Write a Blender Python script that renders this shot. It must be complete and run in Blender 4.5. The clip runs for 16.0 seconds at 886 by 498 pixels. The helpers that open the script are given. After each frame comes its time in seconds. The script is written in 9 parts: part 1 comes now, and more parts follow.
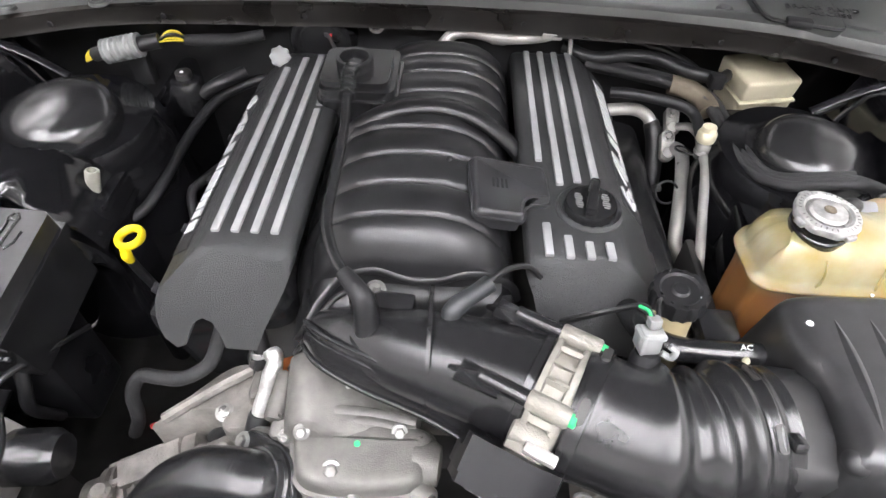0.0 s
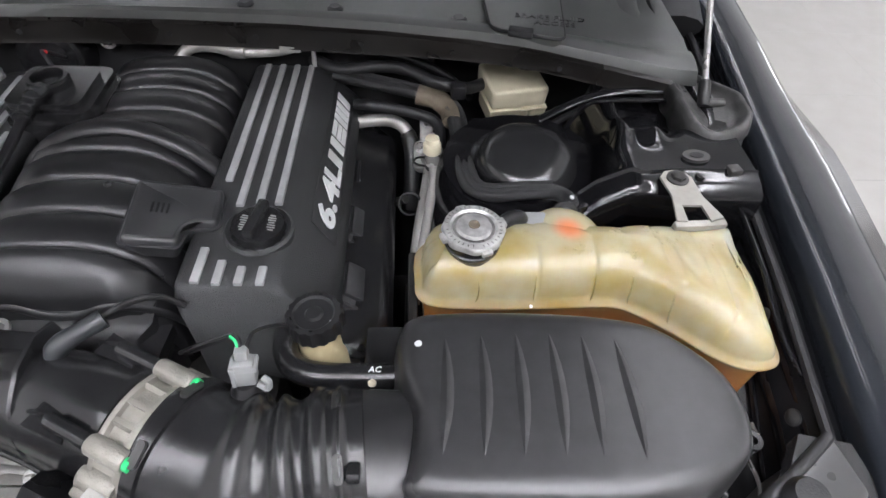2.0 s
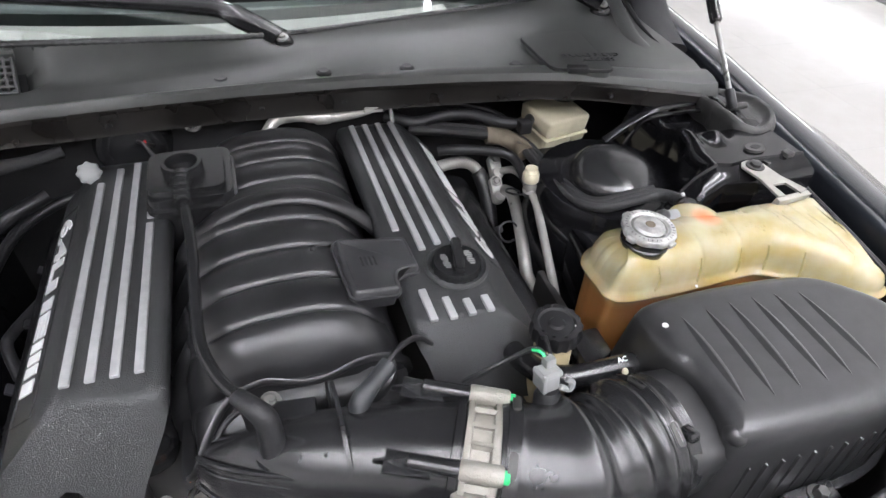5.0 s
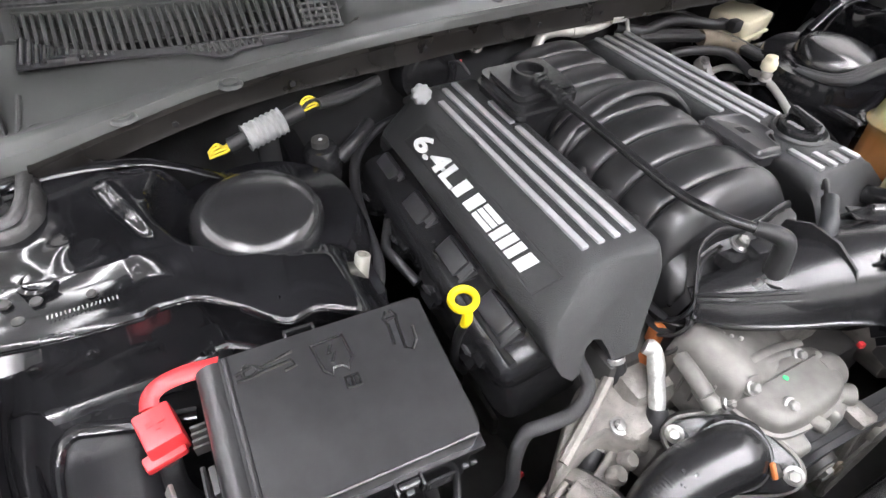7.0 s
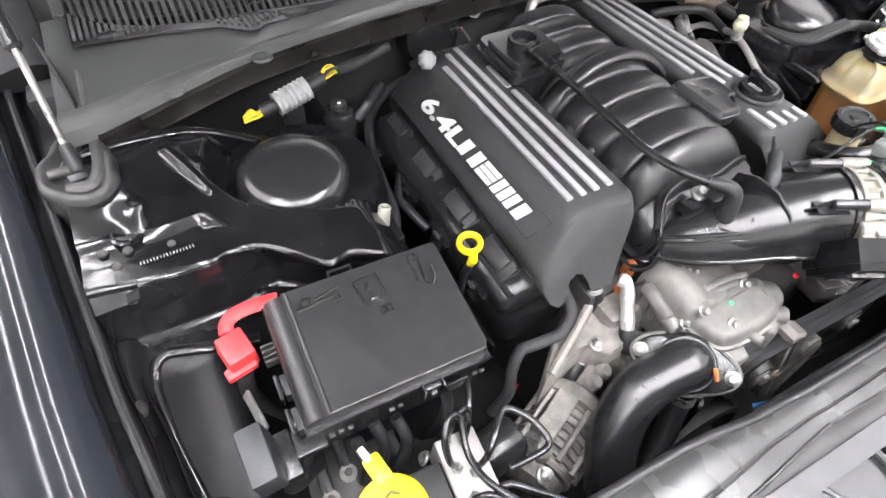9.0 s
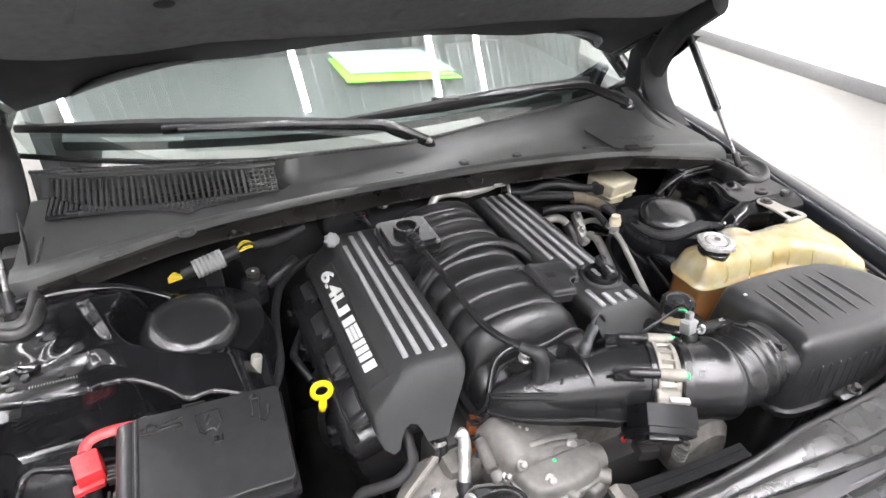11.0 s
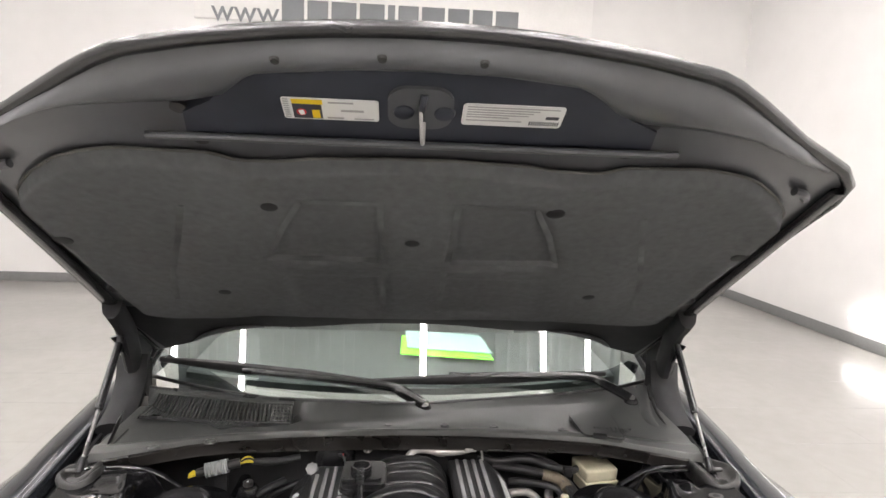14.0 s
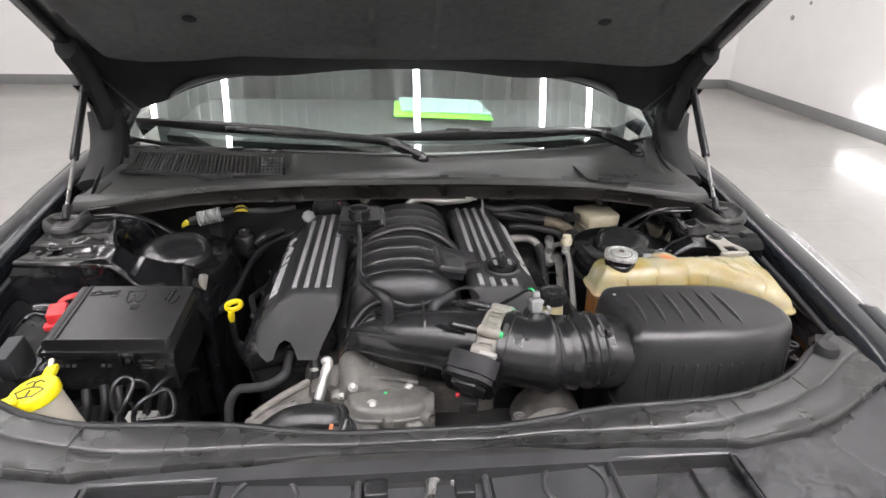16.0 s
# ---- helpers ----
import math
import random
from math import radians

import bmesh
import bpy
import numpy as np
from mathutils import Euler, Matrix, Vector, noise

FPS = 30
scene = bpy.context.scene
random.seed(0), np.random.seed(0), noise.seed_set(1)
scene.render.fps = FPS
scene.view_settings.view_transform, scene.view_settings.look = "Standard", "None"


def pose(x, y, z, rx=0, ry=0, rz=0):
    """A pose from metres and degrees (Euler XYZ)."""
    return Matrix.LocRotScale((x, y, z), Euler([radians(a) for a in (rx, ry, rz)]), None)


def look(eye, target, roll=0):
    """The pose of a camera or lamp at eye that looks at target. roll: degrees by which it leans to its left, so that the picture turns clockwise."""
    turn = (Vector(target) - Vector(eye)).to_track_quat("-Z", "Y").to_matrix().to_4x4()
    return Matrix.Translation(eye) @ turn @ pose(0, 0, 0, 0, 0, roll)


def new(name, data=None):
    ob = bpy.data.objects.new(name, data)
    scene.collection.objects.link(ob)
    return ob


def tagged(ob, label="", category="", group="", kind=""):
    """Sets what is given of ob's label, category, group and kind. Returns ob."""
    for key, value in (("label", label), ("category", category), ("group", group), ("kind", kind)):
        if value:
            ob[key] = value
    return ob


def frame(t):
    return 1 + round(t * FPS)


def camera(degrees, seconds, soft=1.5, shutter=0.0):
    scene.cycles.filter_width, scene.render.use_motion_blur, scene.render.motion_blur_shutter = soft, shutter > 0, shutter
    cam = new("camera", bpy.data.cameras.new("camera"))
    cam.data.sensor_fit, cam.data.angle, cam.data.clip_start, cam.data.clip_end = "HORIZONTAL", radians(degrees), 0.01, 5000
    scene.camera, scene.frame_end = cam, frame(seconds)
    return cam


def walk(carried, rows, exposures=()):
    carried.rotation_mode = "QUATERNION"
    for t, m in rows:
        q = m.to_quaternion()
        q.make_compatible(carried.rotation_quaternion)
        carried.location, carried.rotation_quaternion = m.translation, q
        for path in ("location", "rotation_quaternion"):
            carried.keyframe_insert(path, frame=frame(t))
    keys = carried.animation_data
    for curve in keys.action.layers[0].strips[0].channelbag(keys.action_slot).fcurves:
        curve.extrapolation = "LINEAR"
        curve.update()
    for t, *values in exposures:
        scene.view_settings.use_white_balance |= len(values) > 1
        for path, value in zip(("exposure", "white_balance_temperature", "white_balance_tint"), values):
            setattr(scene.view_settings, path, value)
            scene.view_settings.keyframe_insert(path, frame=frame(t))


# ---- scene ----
cam = camera(74.8, 16.0)
PATH = [
    (0, (0.029, 0.304, 1.413), (0.006, 1.637, -0.078), 2.2),
    (0.5, (0.125, 0.308, 1.426), (0.139, 1.635, -0.071), 3.0),
    (1, (0.211, 0.31, 1.429), (0.258, 1.632, -0.071), 3.3),
    (1.5, (0.284, 0.322, 1.426), (0.379, 1.647, -0.069), 3.9),
    (2, (0.335, 0.333, 1.43), (0.465, 1.666, -0.056), 4.6),
    (2.5, (0.341, 0.335, 1.428), (0.486, 1.662, -0.061), 5.0),
    (3, (0.311, 0.309, 1.451), (0.47, 1.643, -0.03), 5.0),
    (3.5, (0.238, 0.27, 1.478), (0.449, 1.628, 0.025), 4.1),
    (3.7, (0.205, 0.254, 1.491), (0.462, 1.629, 0.062), 4.2),
    (5.8, (-0.223, 0.374, 1.408), (0.512, 1.697, 0.101), 7.0),
    (6, (-0.292, 0.38, 1.411), (0.482, 1.683, 0.106), 7.3),
    (6.5, (-0.463, 0.394, 1.396), (0.318, 1.677, 0.076), 5.3),
    (7, (-0.546, 0.402, 1.385), (0.138, 1.649, -0.022), 2.7),
    (7.5, (-0.59, 0.385, 1.349), (0.044, 1.509, -0.178), 3.0),
    (8, (-0.593, 0.372, 1.367), (0.003, 1.4, -0.242), 3.3),
    (8.5, (-0.602, 0.373, 1.437), (0.007, 1.395, -0.171), 3.7),
    (9, (-0.605, 0.348, 1.484), (0.042, 1.437, -0.065), 3.4),
    (9.5, (-0.597, 0.326, 1.501), (0.105, 1.495, 0.037), 3.4),
    (10, (-0.562, 0.292, 1.521), (0.197, 1.549, 0.163), 3.4),
    (10.2, (-0.54, 0.271, 1.533), (0.238, 1.567, 0.224), 3.4),
    (12.3, (-0.164, -0.099, 1.636), (0.172, 1.693, 0.813), 2.7),
    (12.5, (-0.112, -0.112, 1.645), (0.161, 1.705, 0.856), 2.7),
    (13, (-0.03, -0.155, 1.656), (0.128, 1.742, 1.043), 2.7),
    (13.5, (-0.015, -0.229, 1.683), (0.131, 1.736, 1.336), 2.4),
    (14, (-0.033, -0.29, 1.687), (0.117, 1.688, 1.435), 2.1),
    (14.5, (-0.049, -0.319, 1.632), (0.114, 1.658, 1.382), 1.8),
    (15, (-0.049, -0.323, 1.576), (0.122, 1.642, 1.246), 1.6),
    (15.5, (-0.048, -0.287, 1.533), (0.13, 1.603, 0.904), 1.5),
    (16, (-0.037, -0.232, 1.501), (0.141, 1.561, 0.632), 1.4),
]
walk(cam, [(t, look(eye, target, roll)) for t, eye, target, roll in PATH],
     exposures=[(0, 0.84, 6500, 10), (0.5, 0.86, 6450, 10), (1.0, 0.54, 6450, 10), (1.5, 0.29, 6350, 10), (2.5, 0.03, 6280, 10), (3.5, 0.06, 6300, 10), (6, 0.80, 6350, 10), (7.5, 1.13, 6480, 10), (9, 1.22, 6480, 10), (10, 1.18, 6480, 10), (12.5, 0.22, 6600, 10), (13, 0.30, 6500, 10), (13.5, 0.58, 6450, 10), (14, 0.34, 6900, 10), (14.5, 0.07, 6800, 10), (15, 0.18, 6650, 10), (16, 0.14, 6650, 10)])

# ---- world and lights ----
world = bpy.data.worlds.new("room_world")
scene.world = world
world.use_nodes = True
world.node_tree.nodes["Background"].inputs["Color"].default_value = (0.9, 0.95, 1.0, 1)
world.node_tree.nodes["Background"].inputs["Strength"].default_value = 0.05
TUBE_STRENGTH = 30.0
scene.view_settings.exposure = 0.0


# ---- materials ----
def material(name, base, rough=0.5, metal=0.0, vary=0.25, scale=40.0, bump=0.0, bump_scale=400.0,
             coat=0.0, second=None, patch=6.0, spec=0.5, rough_vary=0.12, aniso=None):
    """A surface with grain at two scales, worn gloss and fine relief."""
    m = bpy.data.materials.new(name)
    m.use_nodes = True
    nt = m.node_tree
    n, l = nt.nodes, nt.links
    b = n["Principled BSDF"]
    co = n.new("ShaderNodeTexCoord")
    fine = n.new("ShaderNodeTexNoise")
    fine.inputs["Scale"].default_value = scale
    fine.inputs["Detail"].default_value = 6
    wide = n.new("ShaderNodeTexNoise")
    wide.inputs["Scale"].default_value = patch
    wide.inputs["Detail"].default_value = 4
    for t in (fine, wide):
        l.new(co.outputs["Object"], t.inputs["Vector"])
    add = n.new("ShaderNodeMath")
    add.operation = "ADD"
    l.new(fine.outputs["Fac"], add.inputs[0])
    l.new(wide.outputs["Fac"], add.inputs[1])
    ramp = n.new("ShaderNodeMapRange")
    ramp.inputs["From Min"].default_value = 0.7
    ramp.inputs["From Max"].default_value = 1.3
    l.new(add.outputs[0], ramp.inputs["Value"])
    mix = n.new("ShaderNodeMix")
    mix.data_type = "RGBA"
    hi = second or [min(1.0, c * (1 + vary) + 0.004 * vary) for c in base]
    lo = base if second else [c * (1 - vary) for c in base]
    mix.inputs["A"].default_value = (*lo, 1)
    mix.inputs["B"].default_value = (*hi, 1)
    l.new(ramp.outputs[0], mix.inputs["Factor"])
    l.new(mix.outputs["Result"], b.inputs["Base Color"])
    rr = n.new("ShaderNodeMapRange")
    rr.inputs["From Min"].default_value = 0.3
    rr.inputs["From Max"].default_value = 0.7
    rr.inputs["To Min"].default_value = max(0.02, rough - rough_vary)
    rr.inputs["To Max"].default_value = min(1.0, rough + rough_vary)
    l.new(wide.outputs["Fac"], rr.inputs["Value"])
    l.new(rr.outputs[0], b.inputs["Roughness"])
    b.inputs["Metallic"].default_value = metal
    b.inputs["Specular IOR Level"].default_value = spec
    b.inputs["Coat Weight"].default_value = coat
    b.inputs["Coat Roughness"].default_value = 0.04
    if bump:
        g = n.new("ShaderNodeTexNoise")
        g.inputs["Scale"].default_value = bump_scale
        g.inputs["Detail"].default_value = 3
        l.new(co.outputs["Object"], g.inputs["Vector"])
        bp = n.new("ShaderNodeBump")
        bp.inputs["Strength"].default_value = bump
        bp.inputs["Distance"].default_value = 0.002
        l.new(g.outputs["Fac"], bp.inputs["Height"])
        l.new(bp.outputs["Normal"], b.inputs["Normal"])
    return m


def glow(name, colour, strength):
    m = bpy.data.materials.new(name)
    m.use_nodes = True
    b = m.node_tree.nodes["Principled BSDF"]
    b.inputs["Base Color"].default_value = (*colour, 1)
    b.inputs["Emission Color"].default_value = (*colour, 1)
    b.inputs["Emission Strength"].default_value = strength
    return m


M_WALL = material("white_wall_paint", (0.76, 0.750, 0.735), 0.42, vary=0.03, scale=3, bump=0.05, bump_scale=300, patch=0.6)
M_CEILRIB = material("bare_ceiling_rib", (0.95, 0.95, 0.94), 0.35, vary=0.08, scale=3, patch=2)
M_CEIL = material("ceiling_sheet", (0.80, 0.81, 0.80), 0.5, vary=0.05, scale=5, patch=0.8)
M_FLOOR = material("polished_grey_floor", (0.325, 0.314, 0.298), 0.22, vary=0.05, scale=9, patch=1.1, rough_vary=0.05)
M_JOINT = material("floor_joint", (0.300, 0.292, 0.280), 0.20, vary=0.05, scale=9, patch=1.1, rough_vary=0.05)
M_BASEB = material("grey_baseboard", (0.20, 0.20, 0.20), 0.5, vary=0.08)
M_TUBE = glow("tube_light", (0.98, 0.96, 1.0), TUBE_STRENGTH)
M_TUBEF = glow("tube_light_front", (0.98, 0.96, 1.0), TUBE_STRENGTH * 2.2)
M_WALLTUBE = glow("wall_tube_light", (0.98, 0.97, 1.0), 9.0)
M_SIGN = material("sign_panel", (0.82, 0.81, 0.79), 0.5, vary=0.03)
M_SIGNTXT = material("sign_lettering", (0.20, 0.21, 0.22), 0.5, vary=0.05)
M_PAINT = material("dark_metallic_paint", (0.011, 0.0125, 0.0155), 0.08, vary=0.25, scale=900, rough_vary=0.02, spec=0.30, bump=0.015, bump_scale=60)
M_BODY = material("gloss_black_bodywork", (0.007, 0.007, 0.008), 0.105, vary=0.4, scale=30, rough_vary=0.04, bump=0.03, bump_scale=120, spec=0.38)
M_DARK = material("dusty_dark_metal", (0.030, 0.029, 0.028), 0.5, vary=0.5, scale=25)
M_FLANGE = material("dusty_flange_metal", (0.013, 0.0115, 0.0105), 0.30, metal=0.2, vary=0.5, scale=14, patch=9, spec=0.45)
M_PLAST = material("grained_black_plastic", (0.020, 0.020, 0.021), 0.34, vary=0.35, scale=60, bump=0.03, bump_scale=1200, spec=0.7, rough_vary=0.03)
M_COVER = material("coarse_grained_cover_plastic", (0.026, 0.027, 0.028), 0.38, vary=0.3, scale=500, bump=0.8, bump_scale=760, spec=0.68, rough_vary=0.05)
M_SATIN = material("satin_black_plastic", (0.014, 0.014, 0.015), 0.23, vary=0.25, scale=30, bump=0.05, bump_scale=700, spec=0.65, rough_vary=0.03)
M_DUSTY = material("dusty_black_plastic", (0.030, 0.030, 0.032), 0.34, vary=0.4, scale=22, bump=0.12, bump_scale=1300, patch=5, spec=0.6)
M_COWL = material("weathered_cowl_plastic", (0.058, 0.060, 0.058), 0.36, vary=0.16, scale=22, patch=5, spec=0.6, rough_vary=0.05, bump=0.10, bump_scale=900)
M_RUBBER = material("black_rubber", (0.014, 0.014, 0.015), 0.44, spec=0.42, vary=0.3, scale=50, bump=0.2)
M_BOOT = material("grey_foam_rubber", (0.029, 0.0285, 0.028), 0.42, vary=0.35, scale=40, bump=0.3, bump_scale=300, patch=9)
M_NOSE = material("smooth_strip_plastic", (0.030, 0.030, 0.030), 0.27, vary=0.35, scale=26, patch=6, spec=0.7, rough_vary=0.08)
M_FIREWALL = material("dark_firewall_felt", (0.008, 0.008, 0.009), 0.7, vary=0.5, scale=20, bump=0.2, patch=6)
M_SLEEVE = material("aged_grey_sleeve", (0.24, 0.235, 0.205), 0.45, vary=0.2, scale=60, bump=0.2, patch=20)
M_HOSE = material("smooth_hose_rubber", (0.014, 0.014, 0.015), 0.25, vary=0.30, scale=35, bump=0.06, bump_scale=500, spec=0.65, rough_vary=0.03)
M_BRAID = material("braided_sleeve", (0.022, 0.022, 0.023), 0.5, vary=0.5, scale=500, bump=0.8, bump_scale=900)
M_TAPE = material("brown_cloth_tape", (0.125, 0.103, 0.074), 0.75, vary=0.3, scale=60, bump=0.4)
M_PAD = material("hood_liner_felt", (0.113, 0.117, 0.119), 0.92, vary=0.16, scale=60, bump=0.4, bump_scale=1600, patch=2.6, spec=0.2)
M_PADFOLD = material("dusty_felt_fold", (0.114, 0.118, 0.119), 0.92, vary=0.40, scale=14, bump=0.4, bump_scale=1600, patch=5, spec=0.2)
M_PADEDGE = material("pressed_liner_edge", (0.115, 0.113, 0.105), 0.9, vary=0.45, scale=18, bump=0.3, spec=0.2)
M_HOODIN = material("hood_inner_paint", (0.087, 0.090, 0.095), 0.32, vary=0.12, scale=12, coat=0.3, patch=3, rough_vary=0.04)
M_HOODREC = material("dark_blue_grey_finish", (0.030, 0.034, 0.045), 0.45, vary=0.2, scale=15)
M_ALU = material("cast_aluminium", (0.130, 0.125, 0.116), 0.52, metal=0.25, vary=0.30, scale=60, bump=0.22, bump_scale=700, patch=22)
M_ALUD = material("dirty_cast_aluminium", (0.19, 0.178, 0.164), 0.58, metal=0.3, vary=0.45, scale=45, bump=0.6, bump_scale=420, patch=20)
M_ALUB = material("bare_machined_alloy", (0.38, 0.37, 0.35), 0.42, metal=0.2, vary=0.18, scale=60, bump=0.25, patch=12)
M_LID = material("fine_grained_lid_plastic", (0.018, 0.018, 0.019), 0.33, vary=0.35, scale=60, spec=0.65, patch=7, rough_vary=0.05)
M_DOME = material("moulded_dome_plastic", (0.018, 0.018, 0.019), 0.21, vary=0.2, scale=30, spec=0.8, rough_vary=0.03)
M_HOUSE = material("satin_black_bodywork", (0.008, 0.008, 0.009), 0.30, vary=0.35, scale=25, patch=8, spec=0.15, rough_vary=0.05)
M_INTAKE = material("moulded_intake_plastic", (0.015, 0.015, 0.016), 0.34, vary=0.35, scale=30, bump=0.10, bump_scale=900, spec=0.58, rough_vary=0.06, patch=14)
M_STEEL = material("zinc_steel", (0.25, 0.246, 0.236), 0.33, metal=0.55, vary=0.30, scale=80, patch=20)
M_LINE = material("dull_aluminium_pipe", (0.44, 0.43, 0.405), 0.36, metal=0.45, vary=0.2, scale=40, patch=15)
M_STRAP = material("plated_strap_steel", (0.31, 0.30, 0.27), 0.42, metal=0.35, vary=0.18, scale=50, patch=14)
M_FOIL = material("silver_foil_sleeve", (0.62, 0.62, 0.60), 0.36, metal=0.7, vary=0.25, scale=150, bump=1.0, bump_scale=120)
M_STRIPE = material("silver_painted_stripe", (0.40, 0.405, 0.41), 0.38, metal=0.3, vary=0.12, scale=80)
M_LETTER = material("white_lettering", (0.68, 0.69, 0.69), 0.40, vary=0.04, scale=80)
M_CHAR = material("faded_stencil_white", (0.19, 0.19, 0.185), 0.7, vary=0.3, scale=90)
M_THROT = material("bead_blasted_alloy", (0.245, 0.232, 0.205), 0.50, metal=0.35, vary=0.2, scale=70, bump=0.4, bump_scale=600, patch=14)
M_YEL = material("yellow_plastic", (0.78, 0.60, 0.012), 0.34, vary=0.06, scale=40)
M_YELC = material("bright_yellow_cap", (0.82, 0.70, 0.015), 0.30, vary=0.06, scale=40)
M_YELD = material("yellow_emboss_shadow", (0.09, 0.075, 0.02), 0.5, vary=0.1)
M_RED = material("red_plastic", (0.66, 0.040, 0.045), 0.38, vary=0.10, scale=40)
M_GREY = material("grey_plastic", (0.24, 0.245, 0.245), 0.45, vary=0.10, scale=40)
M_RELAY = material("slate_relay_plastic", (0.026, 0.028, 0.030), 0.40, vary=0.12, scale=40, bump=0.10)
M_CREAM = material("cream_plastic", (0.62, 0.57, 0.42), 0.38, vary=0.12, scale=30, patch=10)
M_TAN = material("aged_tan_plastic", (0.55, 0.47, 0.28), 0.42, vary=0.15, scale=30)
M_WASH = material("cloudy_white_plastic", (0.58, 0.54, 0.45), 0.40, vary=0.12, scale=25)
M_GREEN = material("green_mark", (0.03, 0.50, 0.16), 0.5, vary=0.05)
M_ORANGE = material("orange_sealant", (0.36, 0.11, 0.03), 0.6, vary=0.2)
M_BLUE = material("blue_wire", (0.04, 0.16, 0.45), 0.4, vary=0.1)
M_WIREY = material("yellow_loom", (0.70, 0.55, 0.04), 0.5, vary=0.2, scale=200, bump=0.6, bump_scale=500)
M_LABEL = material("white_label", (0.72, 0.72, 0.70), 0.45, vary=0.03)
M_LABELY = material("yellow_label_field", (0.80, 0.55, 0.02), 0.45, vary=0.03)
M_LABELK = material("dark_label_print", (0.06, 0.06, 0.07), 0.5, vary=0.05)
M_LABELG = material("grey_label_print", (0.38, 0.38, 0.37), 0.5, vary=0.05)
M_PAPER = material("pale_paper", (0.27, 0.38, 0.36), 0.7, vary=0.05, scale=20)
M_NEON = material("neon_green_card", (0.20, 0.95, 0.02), 0.5, vary=0.03, scale=20)
M_DASH = material("dashboard_vinyl", (0.035, 0.038, 0.038), 0.6, vary=0.2, scale=30, bump=0.3)
M_CABIN = material("grey_cabin_trim", (0.085, 0.090, 0.090), 0.8, vary=0.2, scale=10)


M_CAPMETAL = material("pressed_cap_metal", (0.46, 0.46, 0.45), 0.34, metal=0.6, vary=0.45, scale=120, bump=0.15, bump_scale=300, patch=12)


def tank_plastic(name, top, deep, z0, z1):
    """Milky moulded plastic that lets the coolant behind it show below the fill level."""
    m = material(name, top, 0.20, scale=26, patch=11, rough_vary=0.07, second=(0.40, 0.365, 0.25), bump=0.10, bump_scale=110)
    nt = m.node_tree
    n, l = nt.nodes, nt.links
    b = n["Principled BSDF"]
    old = b.inputs["Base Color"].links[0].from_socket
    co = n.new("ShaderNodeTexCoord")
    sep = n.new("ShaderNodeSeparateXYZ")
    l.new(co.outputs["Object"], sep.inputs[0])
    r = n.new("ShaderNodeMapRange")
    r.interpolation_type = "SMOOTHSTEP"
    r.inputs["From Min"].default_value = z0
    r.inputs["From Max"].default_value = z1
    l.new(sep.outputs["Z"], r.inputs["Value"])
    mix = n.new("ShaderNodeMix")
    mix.data_type = "RGBA"
    mix.inputs["A"].default_value = (*deep, 1)
    l.new(r.outputs[0], mix.inputs["Factor"])
    l.new(old, mix.inputs["B"])
    # orange coolant showing through under the outlet
    gap = n.new("ShaderNodeVectorMath")
    gap.operation = "DISTANCE"
    gap.inputs[1].default_value = (0.507, 0.752, 1.000)
    l.new(co.outputs["Object"], gap.inputs[0])
    near = n.new("ShaderNodeMapRange")
    near.interpolation_type = "SMOOTHSTEP"
    near.inputs["From Min"].default_value = 0.024
    near.inputs["From Max"].default_value = 0.004
    l.new(gap.outputs["Value"], near.inputs["Value"])
    stain = n.new("ShaderNodeMix")
    stain.data_type = "RGBA"
    stain.inputs["B"].default_value = (0.62, 0.20, 0.085, 1)
    l.new(near.outputs[0], stain.inputs["Factor"])
    l.new(mix.outputs["Result"], stain.inputs["A"])
    l.new(stain.outputs["Result"], b.inputs["Base Color"])
    b.inputs["Subsurface Weight"].default_value = 0.45
    b.inputs["Subsurface Radius"].default_value = (0.02, 0.012, 0.004)
    b.inputs["Subsurface Scale"].default_value = 0.6
    return m


M_TANK = tank_plastic("milky_yellow_tank_plastic", (0.295, 0.230, 0.084), (0.34, 0.155, 0.055), 0.920, 0.958)


def glass(name, tint, ior=1.5):
    m = bpy.data.materials.new(name)
    m.use_nodes = True
    b = m.node_tree.nodes["Principled BSDF"]
    b.inputs["Base Color"].default_value = (*tint, 1)
    b.inputs["Transmission Weight"].default_value = 1.0
    b.inputs["Roughness"].default_value = 0.0
    b.inputs["IOR"].default_value = ior
    return m


M_GLASS = glass("tinted_windscreen_glass", (0.84, 0.95, 0.91), 1.95)


# ---- mesh helpers ----
def V(*a):
    return Vector(a)


def thing(name, loc, label="", category="", group="", kind=""):
    ob = new(name)
    ob.empty_display_size = 0.02
    ob.location = loc
    return tagged(ob, label, category, group, kind)


def mesh_of(name, bm, mat, sharp=38, smooth=True):
    bmesh.ops.recalc_face_normals(bm, faces=bm.faces[:])
    me = bpy.data.meshes.new(name)
    bm.to_mesh(me)
    bm.free()
    me.materials.append(mat)
    if smooth:
        me.polygons.foreach_set("use_smooth", [True] * len(me.polygons))
        me.set_sharp_from_angle(angle=radians(sharp))
    return me


def part(name, bm, mat, parent=None, label="", sharp=38, smooth=True):
    """One mesh object, built in world coordinates, under a thing or a part."""
    ob = new(name, mesh_of(name, bm, mat, sharp, smooth))
    if parent is not None:
        ob.parent = parent
        if parent.type == "EMPTY":
            ob.matrix_parent_inverse = Matrix.Translation(-parent.location)
    if label:
        ob["label"] = label
    return ob


def solo(name, bm, mat, label, category="", kind="", group="", sharp=38):
    """A thing that is one mesh."""
    return tagged(part(name, bm, mat, None, "", sharp), label, category, group, kind)


def bm_new():
    return bmesh.new()


